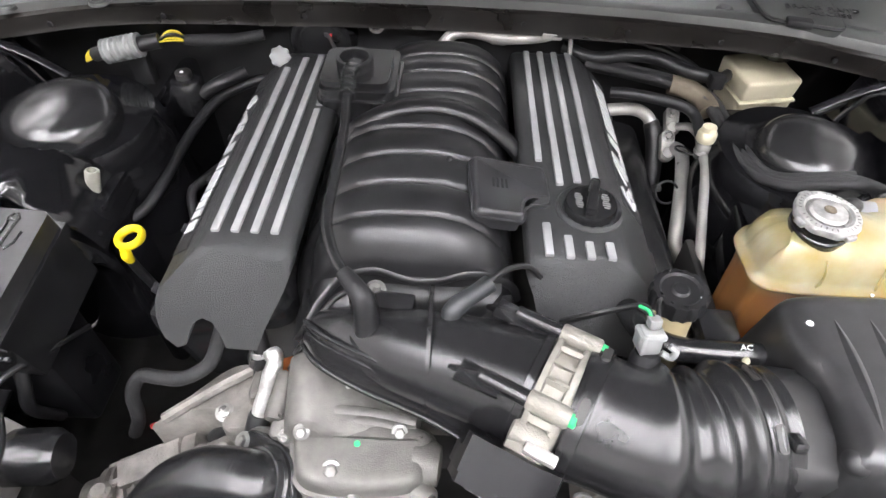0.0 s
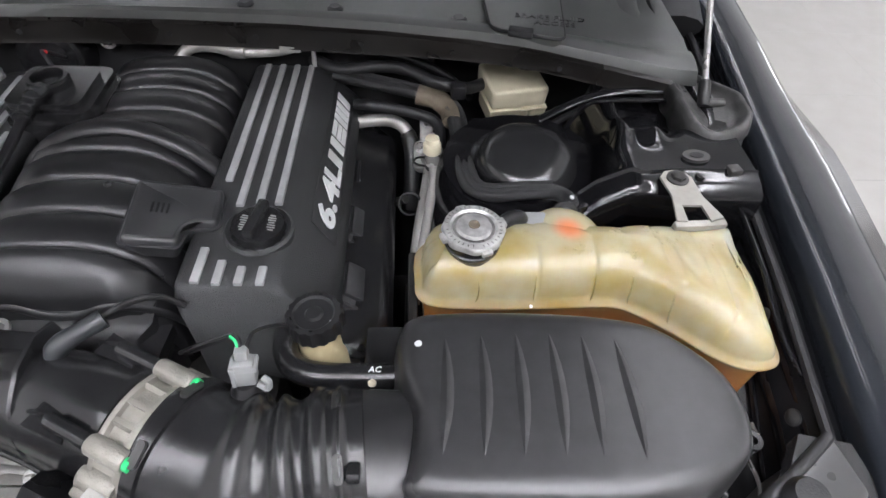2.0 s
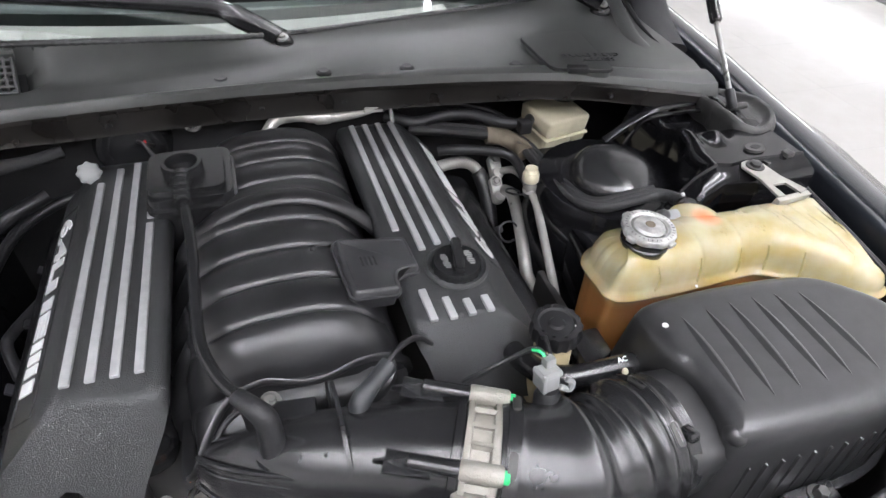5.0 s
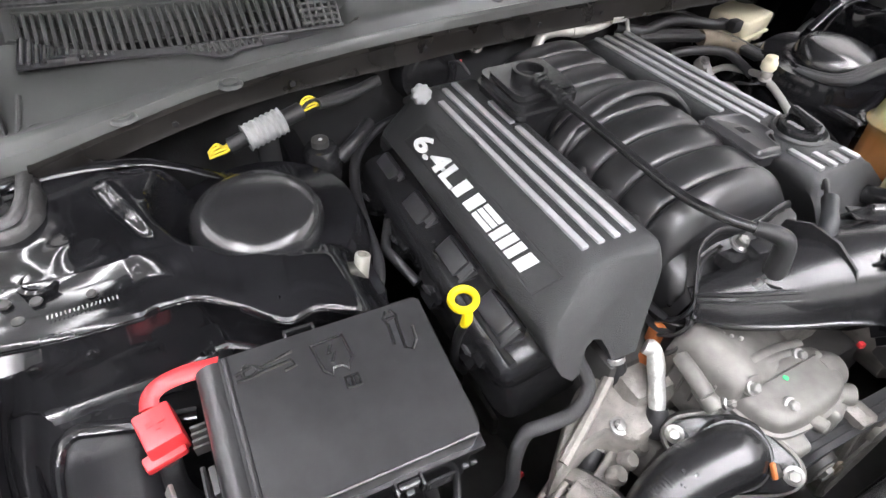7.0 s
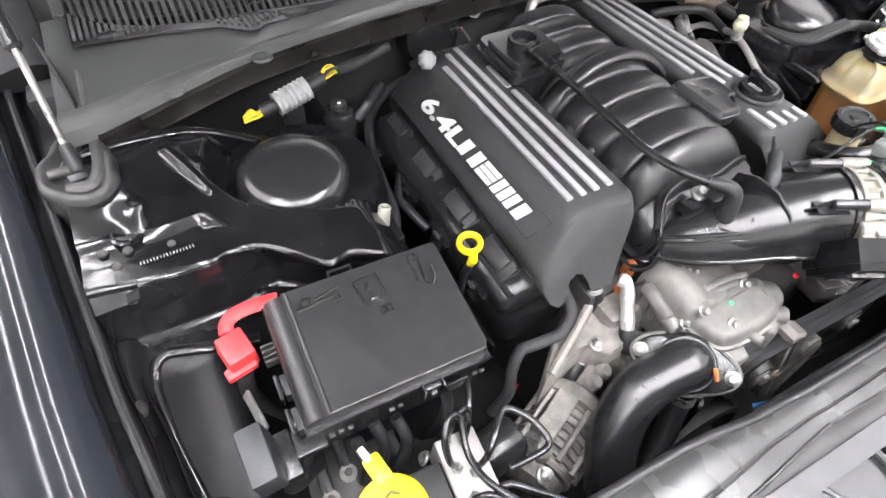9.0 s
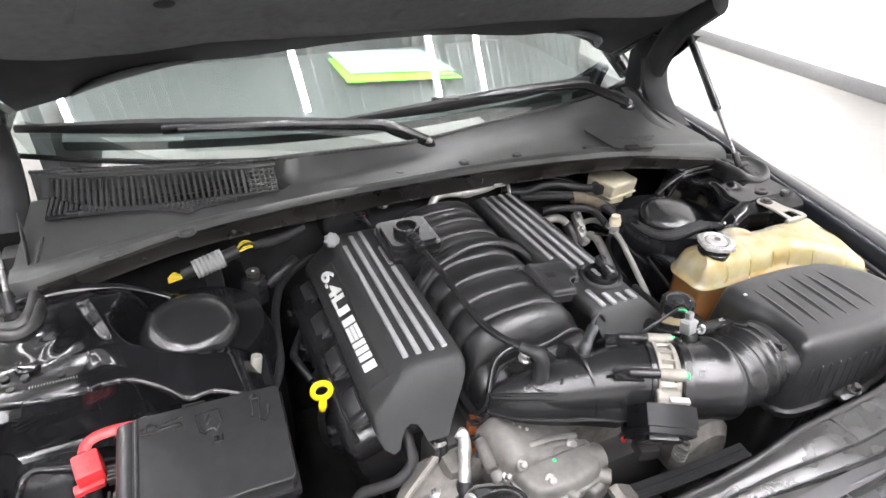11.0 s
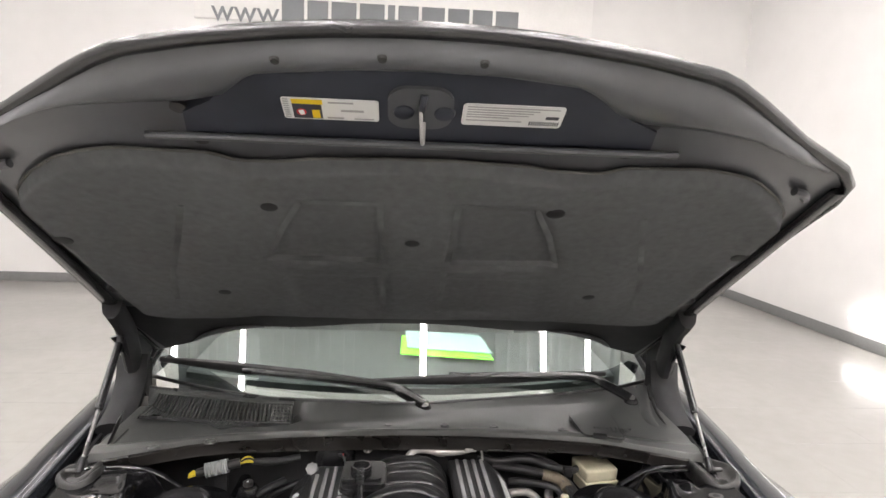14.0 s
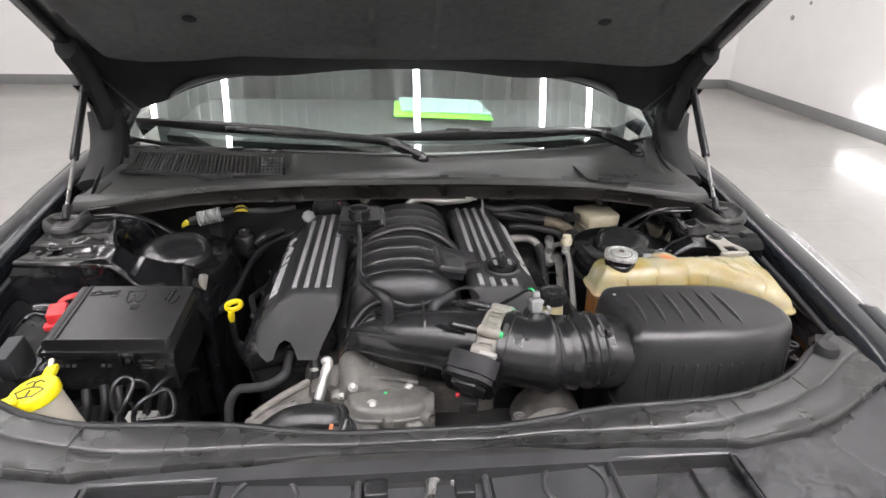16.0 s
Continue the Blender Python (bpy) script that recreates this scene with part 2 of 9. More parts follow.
def ring_faces(bm, rings, caps=True, closed=True):
    vs = [[bm.verts.new(p) for p in r] for r in rings]
    k = len(vs[0])
    for a, b in zip(vs, vs[1:]):
        for i in range(k if closed else k - 1):
            j = (i + 1) % k
            bm.faces.new((a[i], a[j], b[j], b[i]))
    if caps and closed:
        bm.faces.new(list(reversed(vs[0])))
        bm.faces.new(vs[-1])
    return bm


def loft(rings, caps=True, closed=True, bm=None):
    return ring_faces(bm or bm_new(), rings, caps, closed)


def soften(bm, width, segments=2, angle=28, edges=None):
    es = edges or [e for e in bm.edges if len(e.link_faces) == 2 and e.calc_face_angle(0) > radians(angle)]
    if es:
        bmesh.ops.bevel(bm, geom=es, offset=width, segments=segments, profile=0.5, affect="EDGES", clamp_overlap=True)
    return bm


def box(size, at, rot=(0, 0, 0), bevel=0.0, segments=2, bm=None, taper=1.0):
    """A box with rounded edges; taper narrows its top."""
    out = bm or bm_new()
    b = bm_new()
    bmesh.ops.create_cube(b, size=1)
    for v in b.verts:
        k = taper if v.co.z > 0 else 1.0
        v.co = Vector((v.co.x * size[0] * k, v.co.y * size[1] * k, v.co.z * size[2]))
    if bevel:
        bmesh.ops.bevel(b, geom=b.edges[:], offset=bevel, segments=segments, profile=0.5, affect="EDGES", clamp_overlap=True)
    b.transform(pose(*at, *rot))
    join(out, b)
    return out


def join(out, b):
    """Adds the geometry of b to out, and frees b."""
    vs = {v: out.verts.new(v.co) for v in b.verts}
    for f in b.faces:
        try:
            out.faces.new([vs[v] for v in f.verts])
        except ValueError:
            pass
    b.free()
    return out


def frame_of(d):
    """Two unit vectors across a direction."""
    d = d.normalized()
    a = Vector((0, 0, 1)) if abs(d.z) < 0.9 else Vector((1, 0, 0))
    u = d.cross(a).normalized()
    return u, d.cross(u).normalized()


def lathe(at, axis, profile, seg=24, bm=None, caps=True, flute=None):
    """A turned body: profile rows of (radius, height along the axis). flute: (count, depth, first row, last row)."""
    out = bm or bm_new()
    at, axis = Vector(at), Vector(axis).normalized()
    u, w = frame_of(axis)
    rings = []
    for n, (r, h) in enumerate(profile):
        ring = []
        for i in range(seg):
            a = 2 * math.pi * i / seg
            k = r
            if flute and flute[2] <= n <= flute[3]:
                k = r * (1 - flute[1] * (0.5 - 0.5 * math.cos(a * flute[0])))
            ring.append(at + axis * h + (u * math.cos(a) + w * math.sin(a)) * k)
        rings.append(ring)
    return ring_faces(out, rings, caps)


def rod(a, b, r, r2=None, seg=14, bm=None):
    a, b = Vector(a), Vector(b)
    return lathe(a, b - a, [(r, 0), (r if r2 is None else r2, (b - a).length)], seg, bm)


def curve_through(pts, per=8):
    """Points of a smooth line through the given ones."""
    p = [Vector(q) for q in pts]
    if len(p) < 3:
        return [p[0].lerp(p[1], i / per) for i in range(per + 1)]
    p = [p[0] * 2 - p[1], *p, p[-1] * 2 - p[-2]]
    out = []
    for i in range(1, len(p) - 2):
        for k in range(per):
            t = k / per
            a, b, c, d = p[i - 1], p[i], p[i + 1], p[i + 2]
            out.append(0.5 * ((2 * b) + (c - a) * t + (2 * a - 5 * b + 4 * c - d) * t * t + (3 * b - a - 3 * c + d) * t ** 3))
    out.append(p[-2])
    return out


def sweep(pts, r, seg=12, per=8, bm=None, smooth=True, flat=None, ribs=None):
    """A hose along a line. r: radius or a list along it; flat: (wide, high) factors; ribs: (pitch, depth)."""
    line = curve_through(pts, per) if smooth else [Vector(q) for q in pts]
    if ribs:
        fine, step = [line[0]], ribs[0] / 4
        for a, b in zip(line, line[1:]):
            k = max(1, round((b - a).length / step))
            fine += [a.lerp(b, i / k) for i in range(1, k + 1)]
        line = fine
    n = len(line)
    tang = [(line[min(i + 1, n - 1)] - line[max(i - 1, 0)]).normalized() for i in range(n)]
    u, w = frame_of(tang[0])
    if abs(tang[0].z) < 0.9:
        u = Vector((0, 0, 1)).cross(tang[0]).normalized()
    rings, run = [], 0.0
    for i in range(n):
        if i:
            run += (line[i] - line[i - 1]).length
        u = (u - tang[i] * u.dot(tang[i])).normalized()
        w = tang[i].cross(u)
        if isinstance(r, (list, tuple)):
            f = i / (n - 1) * (len(r) - 1)
            j = min(int(f), len(r) - 2)
            rad = r[j] + (r[j + 1] - r[j]) * (f - j)
        else:
            rad = r
        if ribs:
            rad += ribs[1] * (0.5 + 0.5 * math.cos(2 * math.pi * run / ribs[0]))
        fx, fy = flat or (1, 1)
        rings.append([line[i] + u * math.cos(2 * math.pi * k / seg) * rad * fx + w * math.sin(2 * math.pi * k / seg) * rad * fy for k in range(seg)])
    return ring_faces(bm or bm_new(), rings)


def slab(outline, z0, z1, bevel=0.0, segments=2, bm=None, m=None, only_top=False):
    """A plate cut to an outline (x, y), from z0 to z1, with rounded edges; m moves it into place."""
    b = bm_new()
    lo = [b.verts.new((x, y, z0)) for x, y in outline]
    hi = [b.verts.new((x, y, z1)) for x, y in outline]
    k = len(lo)
    top = b.faces.new(hi)
    b.faces.new(list(reversed(lo)))
    for i in range(k):
        b.faces.new((lo[i], lo[(i + 1) % k], hi[(i + 1) % k], hi[i]))
    if bevel:
        es = list(top.edges) if only_top else [e for e in b.edges if e.calc_face_angle(0) > radians(25)]
        bmesh.ops.bevel(b, geom=es, offset=bevel, segments=segments, profile=0.5, affect="EDGES", clamp_overlap=True)
    if m is not None:
        b.transform(m)
    return join(bm or bm_new(), b)


def rounded(w, h, r, seg=4, cx=0.0, cy=0.0):
    """The outline of a rectangle with round corners."""
    out = []
    for sx, sy, a0 in ((1, 1, 0), (-1, 1, 90), (-1, -1, 180), (1, -1, 270)):
        for i in range(seg + 1):
            a = radians(a0 + 90 * i / seg)
            out.append((cx + sx * (w / 2 - r) + r * math.cos(a), cy + sy * (h / 2 - r) + r * math.sin(a)))
    return out


def hexbolt(at, axis, r=0.007, h=0.006, bm=None, washer=True):
    """A hexagon bolt head, on its washer."""
    out = bm or bm_new()
    if washer:
        lathe(at, axis, [(r * 1.5, -0.002), (r * 1.5, 0.0015), (r * 1.35, 0.002)], 18, out)
    lathe(at, axis, [(r, 0), (r, h * 0.85), (r * 0.8, h)], 6, out)
    return out


def sheet(fn, us, vs, thick=None, bm=None):
    """A surface from fn(u, v) over a grid; thick: an offset vector that gives it depth."""
    out = bm or bm_new()
    g = [[Vector(fn(u, v)) for v in vs] for u in us]
    a = [[out.verts.new(p) for p in row] for row in g]
    nu, nv = len(us), len(vs)
    for i in range(nu - 1):
        for j in range(nv - 1):
            out.faces.new((a[i][j], a[i + 1][j], a[i + 1][j + 1], a[i][j + 1]))
    if thick is not None:
        t = Vector(thick)
        b = [[out.verts.new(p + t) for p in row] for row in g]
        for i in range(nu - 1):
            for j in range(nv - 1):
                out.faces.new((b[i][j], b[i][j + 1], b[i + 1][j + 1], b[i + 1][j]))
        rim = [(i, 0) for i in range(nu)] + [(nu - 1, j) for j in range(1, nv)] + [(i, nv - 1) for i in range(nu - 2, -1, -1)] + [(0, j) for j in range(nv - 2, 0, -1)]
        for (i, j), (p, q) in zip(rim, rim[1:] + rim[:1]):
            out.faces.new((a[i][j], b[i][j], b[p][q], a[p][q]))
    return out


def span(a, b, n):
    return [a + (b - a) * i / (n - 1) for i in range(n)]


def letters(text, size, m, depth=0.001, shear=0.0, spacing=1.0, bm=None, fat=0.0):
    """Raised letters of the built-in font, laid in the x, y plane of m."""
    cu = bpy.data.curves.new("letters", "FONT")
    cu.body, cu.size, cu.extrude, cu.shear, cu.space_character = text, size, depth, shear, spacing
    cu.resolution_u = 3
    cu.offset = fat
    ob = bpy.data.objects.new("letters", cu)
    me = ob.to_mesh()
    b = bm_new()
    b.from_mesh(me)
    ob.to_mesh_clear()
    bpy.data.objects.remove(ob)
    bpy.data.curves.remove(cu)
    b.transform(m)
    return join(bm or bm_new(), b)


def basis(origin, right, up):
    """A pose whose x runs along right, y along up (made square), z out of the two."""
    x = Vector(right).normalized()
    z = x.cross(Vector(up)).normalized()
    y = z.cross(x)
    m = Matrix((x, y, z)).transposed().to_4x4()
    m.translation = Vector(origin)
    return m


def outline_smooth(pts, n=72):
    """A closed smooth outline through points, evenly spaced."""
    p = [Vector((x, y, 0)) for x, y in pts]
    k = len(p)
    fine = []
    for i in range(k):
        a, b, c, d = p[i - 1], p[i], p[(i + 1) % k], p[(i + 2) % k]
        for j in range(8):
            t = j / 8
            fine.append(0.5 * ((2 * b) + (c - a) * t + (2 * a - 5 * b + 4 * c - d) * t * t + (3 * b - a - 3 * c + d) * t ** 3))
    ln = [0.0]
    for a, b in zip(fine, fine[1:] + fine[:1]):
        ln.append(ln[-1] + (b - a).length)
    fine.append(fine[0])
    out, j = [], 0
    for i in range(n):
        s = ln[-1] * i / n
        while ln[j + 1] < s:
            j += 1
        f = (s - ln[j]) / max(1e-9, ln[j + 1] - ln[j])
        out.append(fine[j].lerp(fine[j + 1], f))
    return out


def shrink(pts, d):
    """The outline moved inwards by d."""
    k = len(pts)
    area = sum(a.x * b.y - b.x * a.y for a, b in zip(pts, pts[1:] + pts[:1]))
    sg = 1 if area > 0 else -1
    out = []
    for i in range(k):
        t = (pts[(i + 1) % k] - pts[i - 1]).normalized()
        out.append(pts[i] + Vector((-t.y, t.x, 0)) * d * sg)
    return out


def fillet(pts, radii, seg=5):
    """The corners of an outline rounded by arcs."""
    out = []
    for k, r in enumerate(radii):
        p, a, b = Vector(pts[k]), Vector(pts[k - 1]), Vector(pts[(k + 1) % len(pts)])
        da, db = (a - p).normalized(), (b - p).normalized()
        for i in range(seg + 1):
            t = i / seg
            out.append(tuple(p + da * r * (1 - t) ** 2 + db * r * t ** 2))
    return out


def flow(x, xs, ys):
    """A smooth curve through a few points."""
    x = min(max(x, xs[0]), xs[-1])
    i = max(k for k in range(len(xs) - 1) if xs[k] <= x)
    d = [(ys[min(k + 1, len(xs) - 1)] - ys[max(k - 1, 0)]) / (xs[min(k + 1, len(xs) - 1)] - xs[max(k - 1, 0)]) for k in (i, i + 1)]
    h = xs[i + 1] - xs[i]
    t = (x - xs[i]) / h
    return ys[i] * (2 * t ** 3 - 3 * t * t + 1) + d[0] * h * (t ** 3 - 2 * t * t + t) + ys[i + 1] * (3 * t * t - 2 * t ** 3) + d[1] * h * (t ** 3 - t * t)




# ---- the room ----
ROOM_X0, ROOM_X1, ROOM_Y0, ROOM_Y1, ROOM_Z = -7.0, 4.97, -7.0, 8.15, 4.6


def build_room():
    solo("floor", box((ROOM_X1 - ROOM_X0 + 0.4, ROOM_Y1 - ROOM_Y0 + 0.4, 0.2), ((ROOM_X0 + ROOM_X1) / 2, (ROOM_Y0 + ROOM_Y1) / 2, -0.1)),
         M_FLOOR, "polished light grey showroom floor", "floor", "structure")
    cx, cy = (ROOM_X0 + ROOM_X1) / 2, (ROOM_Y0 + ROOM_Y1) / 2
    for name, size, at in (("wall_north", (ROOM_X1 - ROOM_X0 + 0.4, 0.2, ROOM_Z), (cx, ROOM_Y1 + 0.1, ROOM_Z / 2)),
                           ("wall_south", (ROOM_X1 - ROOM_X0 + 0.4, 0.2, ROOM_Z), (cx, ROOM_Y0 - 0.1, ROOM_Z / 2)),
                           ("wall_east", (0.2, ROOM_Y1 - ROOM_Y0, ROOM_Z), (ROOM_X1 + 0.1, cy, ROOM_Z / 2)),
                           ("wall_west", (0.2, ROOM_Y1 - ROOM_Y0, ROOM_Z), (ROOM_X0 - 0.1, cy, ROOM_Z / 2))):
        solo(name, box(size, at), M_WALL, "plain white painted showroom wall", "wall", "structure")
    # ceiling of profiled sheet, its ribs running along the room
    bm = box((ROOM_X1 - ROOM_X0 + 0.4, ROOM_Y1 - ROOM_Y0 + 0.4, 0.1), (cx, cy, ROOM_Z + 0.08))
    bm2 = bm_new()
    k = 0
    x = ROOM_X0 + 0.1
    while x < ROOM_X1:
        box((0.016 if k % 3 else 0.03, ROOM_Y1 - ROOM_Y0, 0.05), (x, cy, ROOM_Z + 0.01), bm=bm2)
        x += 0.15 + 0.03 * math.sin(k * 2.1)
        k += 1
    solo("ceiling", bm, M_CEIL, "white profiled sheet ceiling with narrow ribs", "ceiling", "structure")
    solo("ceiling_rib", bm2, M_CEILRIB, "pale ribs of the profiled ceiling", "ceiling rib", "structure")
    for x in (ROOM_X0 + 0.006, ROOM_X1 - 0.006):
        solo("baseboard", box((0.012, ROOM_Y1 - ROOM_Y0, 0.13), (x, cy, 0.067), bevel=0.003), M_BASEB, "dark grey baseboard along the wall", "baseboard", "structure")
    for y in (ROOM_Y0 + 0.006, ROOM_Y1 - 0.006):
        solo("baseboard", box((ROOM_X1 - ROOM_X0 - 0.03, 0.012, 0.13), (cx, y, 0.067), bevel=0.003), M_BASEB, "dark grey baseboard along the wall", "baseboard", "structure")
    # joints cut in the floor
    bm = bm_new()
    for i in range(1, 20):
        box((0.004, ROOM_Y1 - ROOM_Y0, 0.002), (ROOM_X0 + i * 0.6, cy, -0.0007), bm=bm)
    for i in range(1, 25):
        box((ROOM_X1 - ROOM_X0, 0.004, 0.002), (cx, ROOM_Y0 + i * 0.6, -0.0005), bm=bm)
    solo("floor_joint", bm, M_JOINT, "thin joints between the floor tiles", "floor joint", "structure")
    # tube lights under the ceiling
    for x, y, ln in [(x, 4.2, 4.6) for x in (-4.4, -3.0, -2.0, 0.26, 1.83, 2.5)] + [(x, -1.4, 5.2) for x in (-3.0, -2.0, -0.9, 0.26, 1.1, 1.83, 2.5)]:
        lamp = thing("ceiling_light", (x, y, ROOM_Z - 0.03), "long white tube light under the ceiling", "ceiling light", "ceiling tube lights")
        part("housing", box((0.10, ln + 0.1, 0.03), (x, y, ROOM_Z - 0.03), bevel=0.004), M_CEIL, lamp)
        part("tube", box((0.07, ln, 0.03), (x, y, ROOM_Z - 0.062), bevel=0.01), M_TUBE if y > 2 else M_TUBEF, lamp, "glowing white tube")
    # low light tube on the side wall
    lamp = thing("wall_light", (ROOM_X1, 4.4, 0.31), "white glowing tube mounted low on the wall", "wall light")
    part("bracket", box((0.02, 2.3, 0.05), (ROOM_X1 - 0.008, 4.4, 0.31), bevel=0.003), M_CEIL, lamp)
    part("tube", rod((ROOM_X1 - 0.05, 3.28, 0.31), (ROOM_X1 - 0.05, 5.56, 0.31), 0.042), M_WALLTUBE, lamp, "glowing white tube")
    # wall sockets
    for y, z, r in ((7.06, 1.06, 0.03), (6.79, 1.24, 0.018)):
        solo("wall_socket", lathe((ROOM_X1, y, z), (-1, 0, 0), [(r, -0.004), (r, 0.012), (r * 0.7, 0.02)], 16), M_GREY, "small grey round socket on the white wall", "wall socket")
    # sign board high on the far wall
    sign = thing("wall_sign", (-0.14, ROOM_Y1, 4.0), "pale wall sign with dark lettering", "sign")
    part("panel", box((5.5, 0.05, 0.86), (-0.14, ROOM_Y1 - 0.02, 4.12), bevel=0.01), M_SIGN, sign)
    part("panel_frame", box((5.62, 0.03, 0.05), (-0.14, ROOM_Y1 - 0.03, 4.53), bevel=0.008), M_WALL, sign)
    part("lettering", letters("www.", 0.42, basis((-2.66, ROOM_Y1 - 0.05, 3.66), (1, 0, 0), (0, 0, 1)), 0.006), M_SIGNTXT, sign)
    x = -1.72
    for k in range(10):
        w = (0.30, 0.28, 0.34, 0.34, 0.10, 0.28, 0.32, 0.30, 0.28, 0.32)[k]
        part("letter_bar", box((w, 0.012, 0.30 if k else 0.38), (x + w / 2, ROOM_Y1 - 0.05, 3.84 if k else 3.87), bevel=0.004), M_SIGNTXT, sign)
        x += w + 0.045


# ---- the car's shell ----
def fender_x(y):
    return float(np.interp(y, [0.30, 0.5, 0.7, 0.95, 1.2, 1.5, 2.2], [0.70, 0.752, 0.782, 0.806, 0.832, 0.855, 0.87]))


def fender_z(y):
    return float(np.interp(y, [0.3, 0.5, 0.7, 0.95, 1.2, 1.5, 2.2], [0.945, 0.957, 0.968, 0.985, 1.0, 1.012, 1.02]))


def build_right_shelf(body):
    """The pressed shelf beside the coolant tank: a pan round the tower, a flat pad, a flange and a rounded front."""
    fold = ([0.405, 0.469, 0.515, 0.558, 0.600, 0.610, 0.620, 0.662, 0.752], [0.790, 0.818, 0.832, 0.842, 0.850, 0.846, 0.844, 0.850, 0.846])
    edge = ([0.405, 0.47, 0.52, 0.55, 0.60, 0.65, 0.752], [0.750, 0.765, 0.787, 0.806, 0.818, 0.812, 0.812])
    high = ([0.405, 0.47, 0.52, 0.56, 0.60, 0.752], [0.890, 0.920, 0.955, 0.985, 0.998, 0.999])

    def ramp(a, b, x):
        t = max(0.0, min(1.0, (x - a) / (b - a)))
        return t * t * (3 - 2 * t)

    def shelf(x, k):
        yf, ye, zf = (float(np.interp(x, *q)) for q in (fold, edge, high))
        if k >= 100:
            n = k - 100
            f = (0.0, 0.03, 0.10, 0.5, 0.86, 0.95, 1.0, 1.02, 1.02, 1.02)[n]
            z = (0.0035, 0.0035, -0.001, -0.004, -0.010, -0.016, -0.026, -0.042, -0.075, -0.110)[n]
            return x, yf + (ye - yf) * f, zf + z
        y = 1.07 + (yf - 1.07) * k / 40
        rim = 0.600 + 0.016 * ramp(0.89, 0.98, y)
        pan = ramp(rim, rim - 0.035, x) * ramp(yf + 0.002, yf + 0.022, y)
        z = zf * (1 - pan) + 0.908 * pan
        z += 0.006 * math.exp(-((x - rim - 0.004) / 0.008) ** 2) * ramp(0.885, 0.91, y) * ramp(1.0, 0.97, y)
        z -= 0.030 * ramp(0.925, 0.975, y) * ramp(0.60, 0.63, x) * ramp(0.735, 0.70, x)
        z += 0.012 * math.exp(-((x - 0.645) ** 2 + (y - 0.915) ** 2) / 0.00022) - 0.010 * math.exp(-((x - 0.668) ** 2 + (y - 0.940) ** 2) / 0.00030)
        return x, y, z
    apron = part("apron_shelf", sheet(shelf, span(0.405, 0.752, 100), list(range(0, 41)) + [100 + k for k in range(10)], (0, 0, -0.003)), M_BODY, body, "gloss black pressed apron shelf", sharp=50)
    bm = slab([(0.685 + 0.017 * math.cos(a) , 0.872 + 0.011 * math.sin(a)) for a in span(0, 6.02, 24)], 0.997, 1.0025, 0.0015)
    slot = part("slotted_washer", bm, M_DARK, apron, "slotted steel washer")
    part("slot", slab([(0.685 + 0.009 * math.cos(a), 0.872 + 0.005 * math.sin(a)) for a in span(0, 6.02, 20)], 1.0015, 1.0032), M_FIREWALL, slot)
    part("edge_clip", box((0.016, 0.014, 0.008), (0.722, 0.846, 1.002), (0, 0, 10), 0.002), M_DARK, apron)
    part("panel_dot", lathe((0.680, 0.838, 0.998), (0, 0, 1), [(0.006, -0.002), (0.005, 0.0015), (0.003, 0.001)], 14), M_BODY, apron)
    # wire lines along the gutter wall
    for dx, dz in ((0.0, 0.0), (0.010, -0.012)):
        part("gutter_wire", sweep([(0.722 + dx, 0.90, 0.985 + dz), (0.728 + dx, 0.83, 0.975 + dz), (0.730 + dx, 0.74, 0.960 + dz), (0.728 + dx, 0.66, 0.940 + dz), (0.735 + dx, 0.60, 0.930 + dz)], 0.0028, 8, 5), M_BODY, apron)


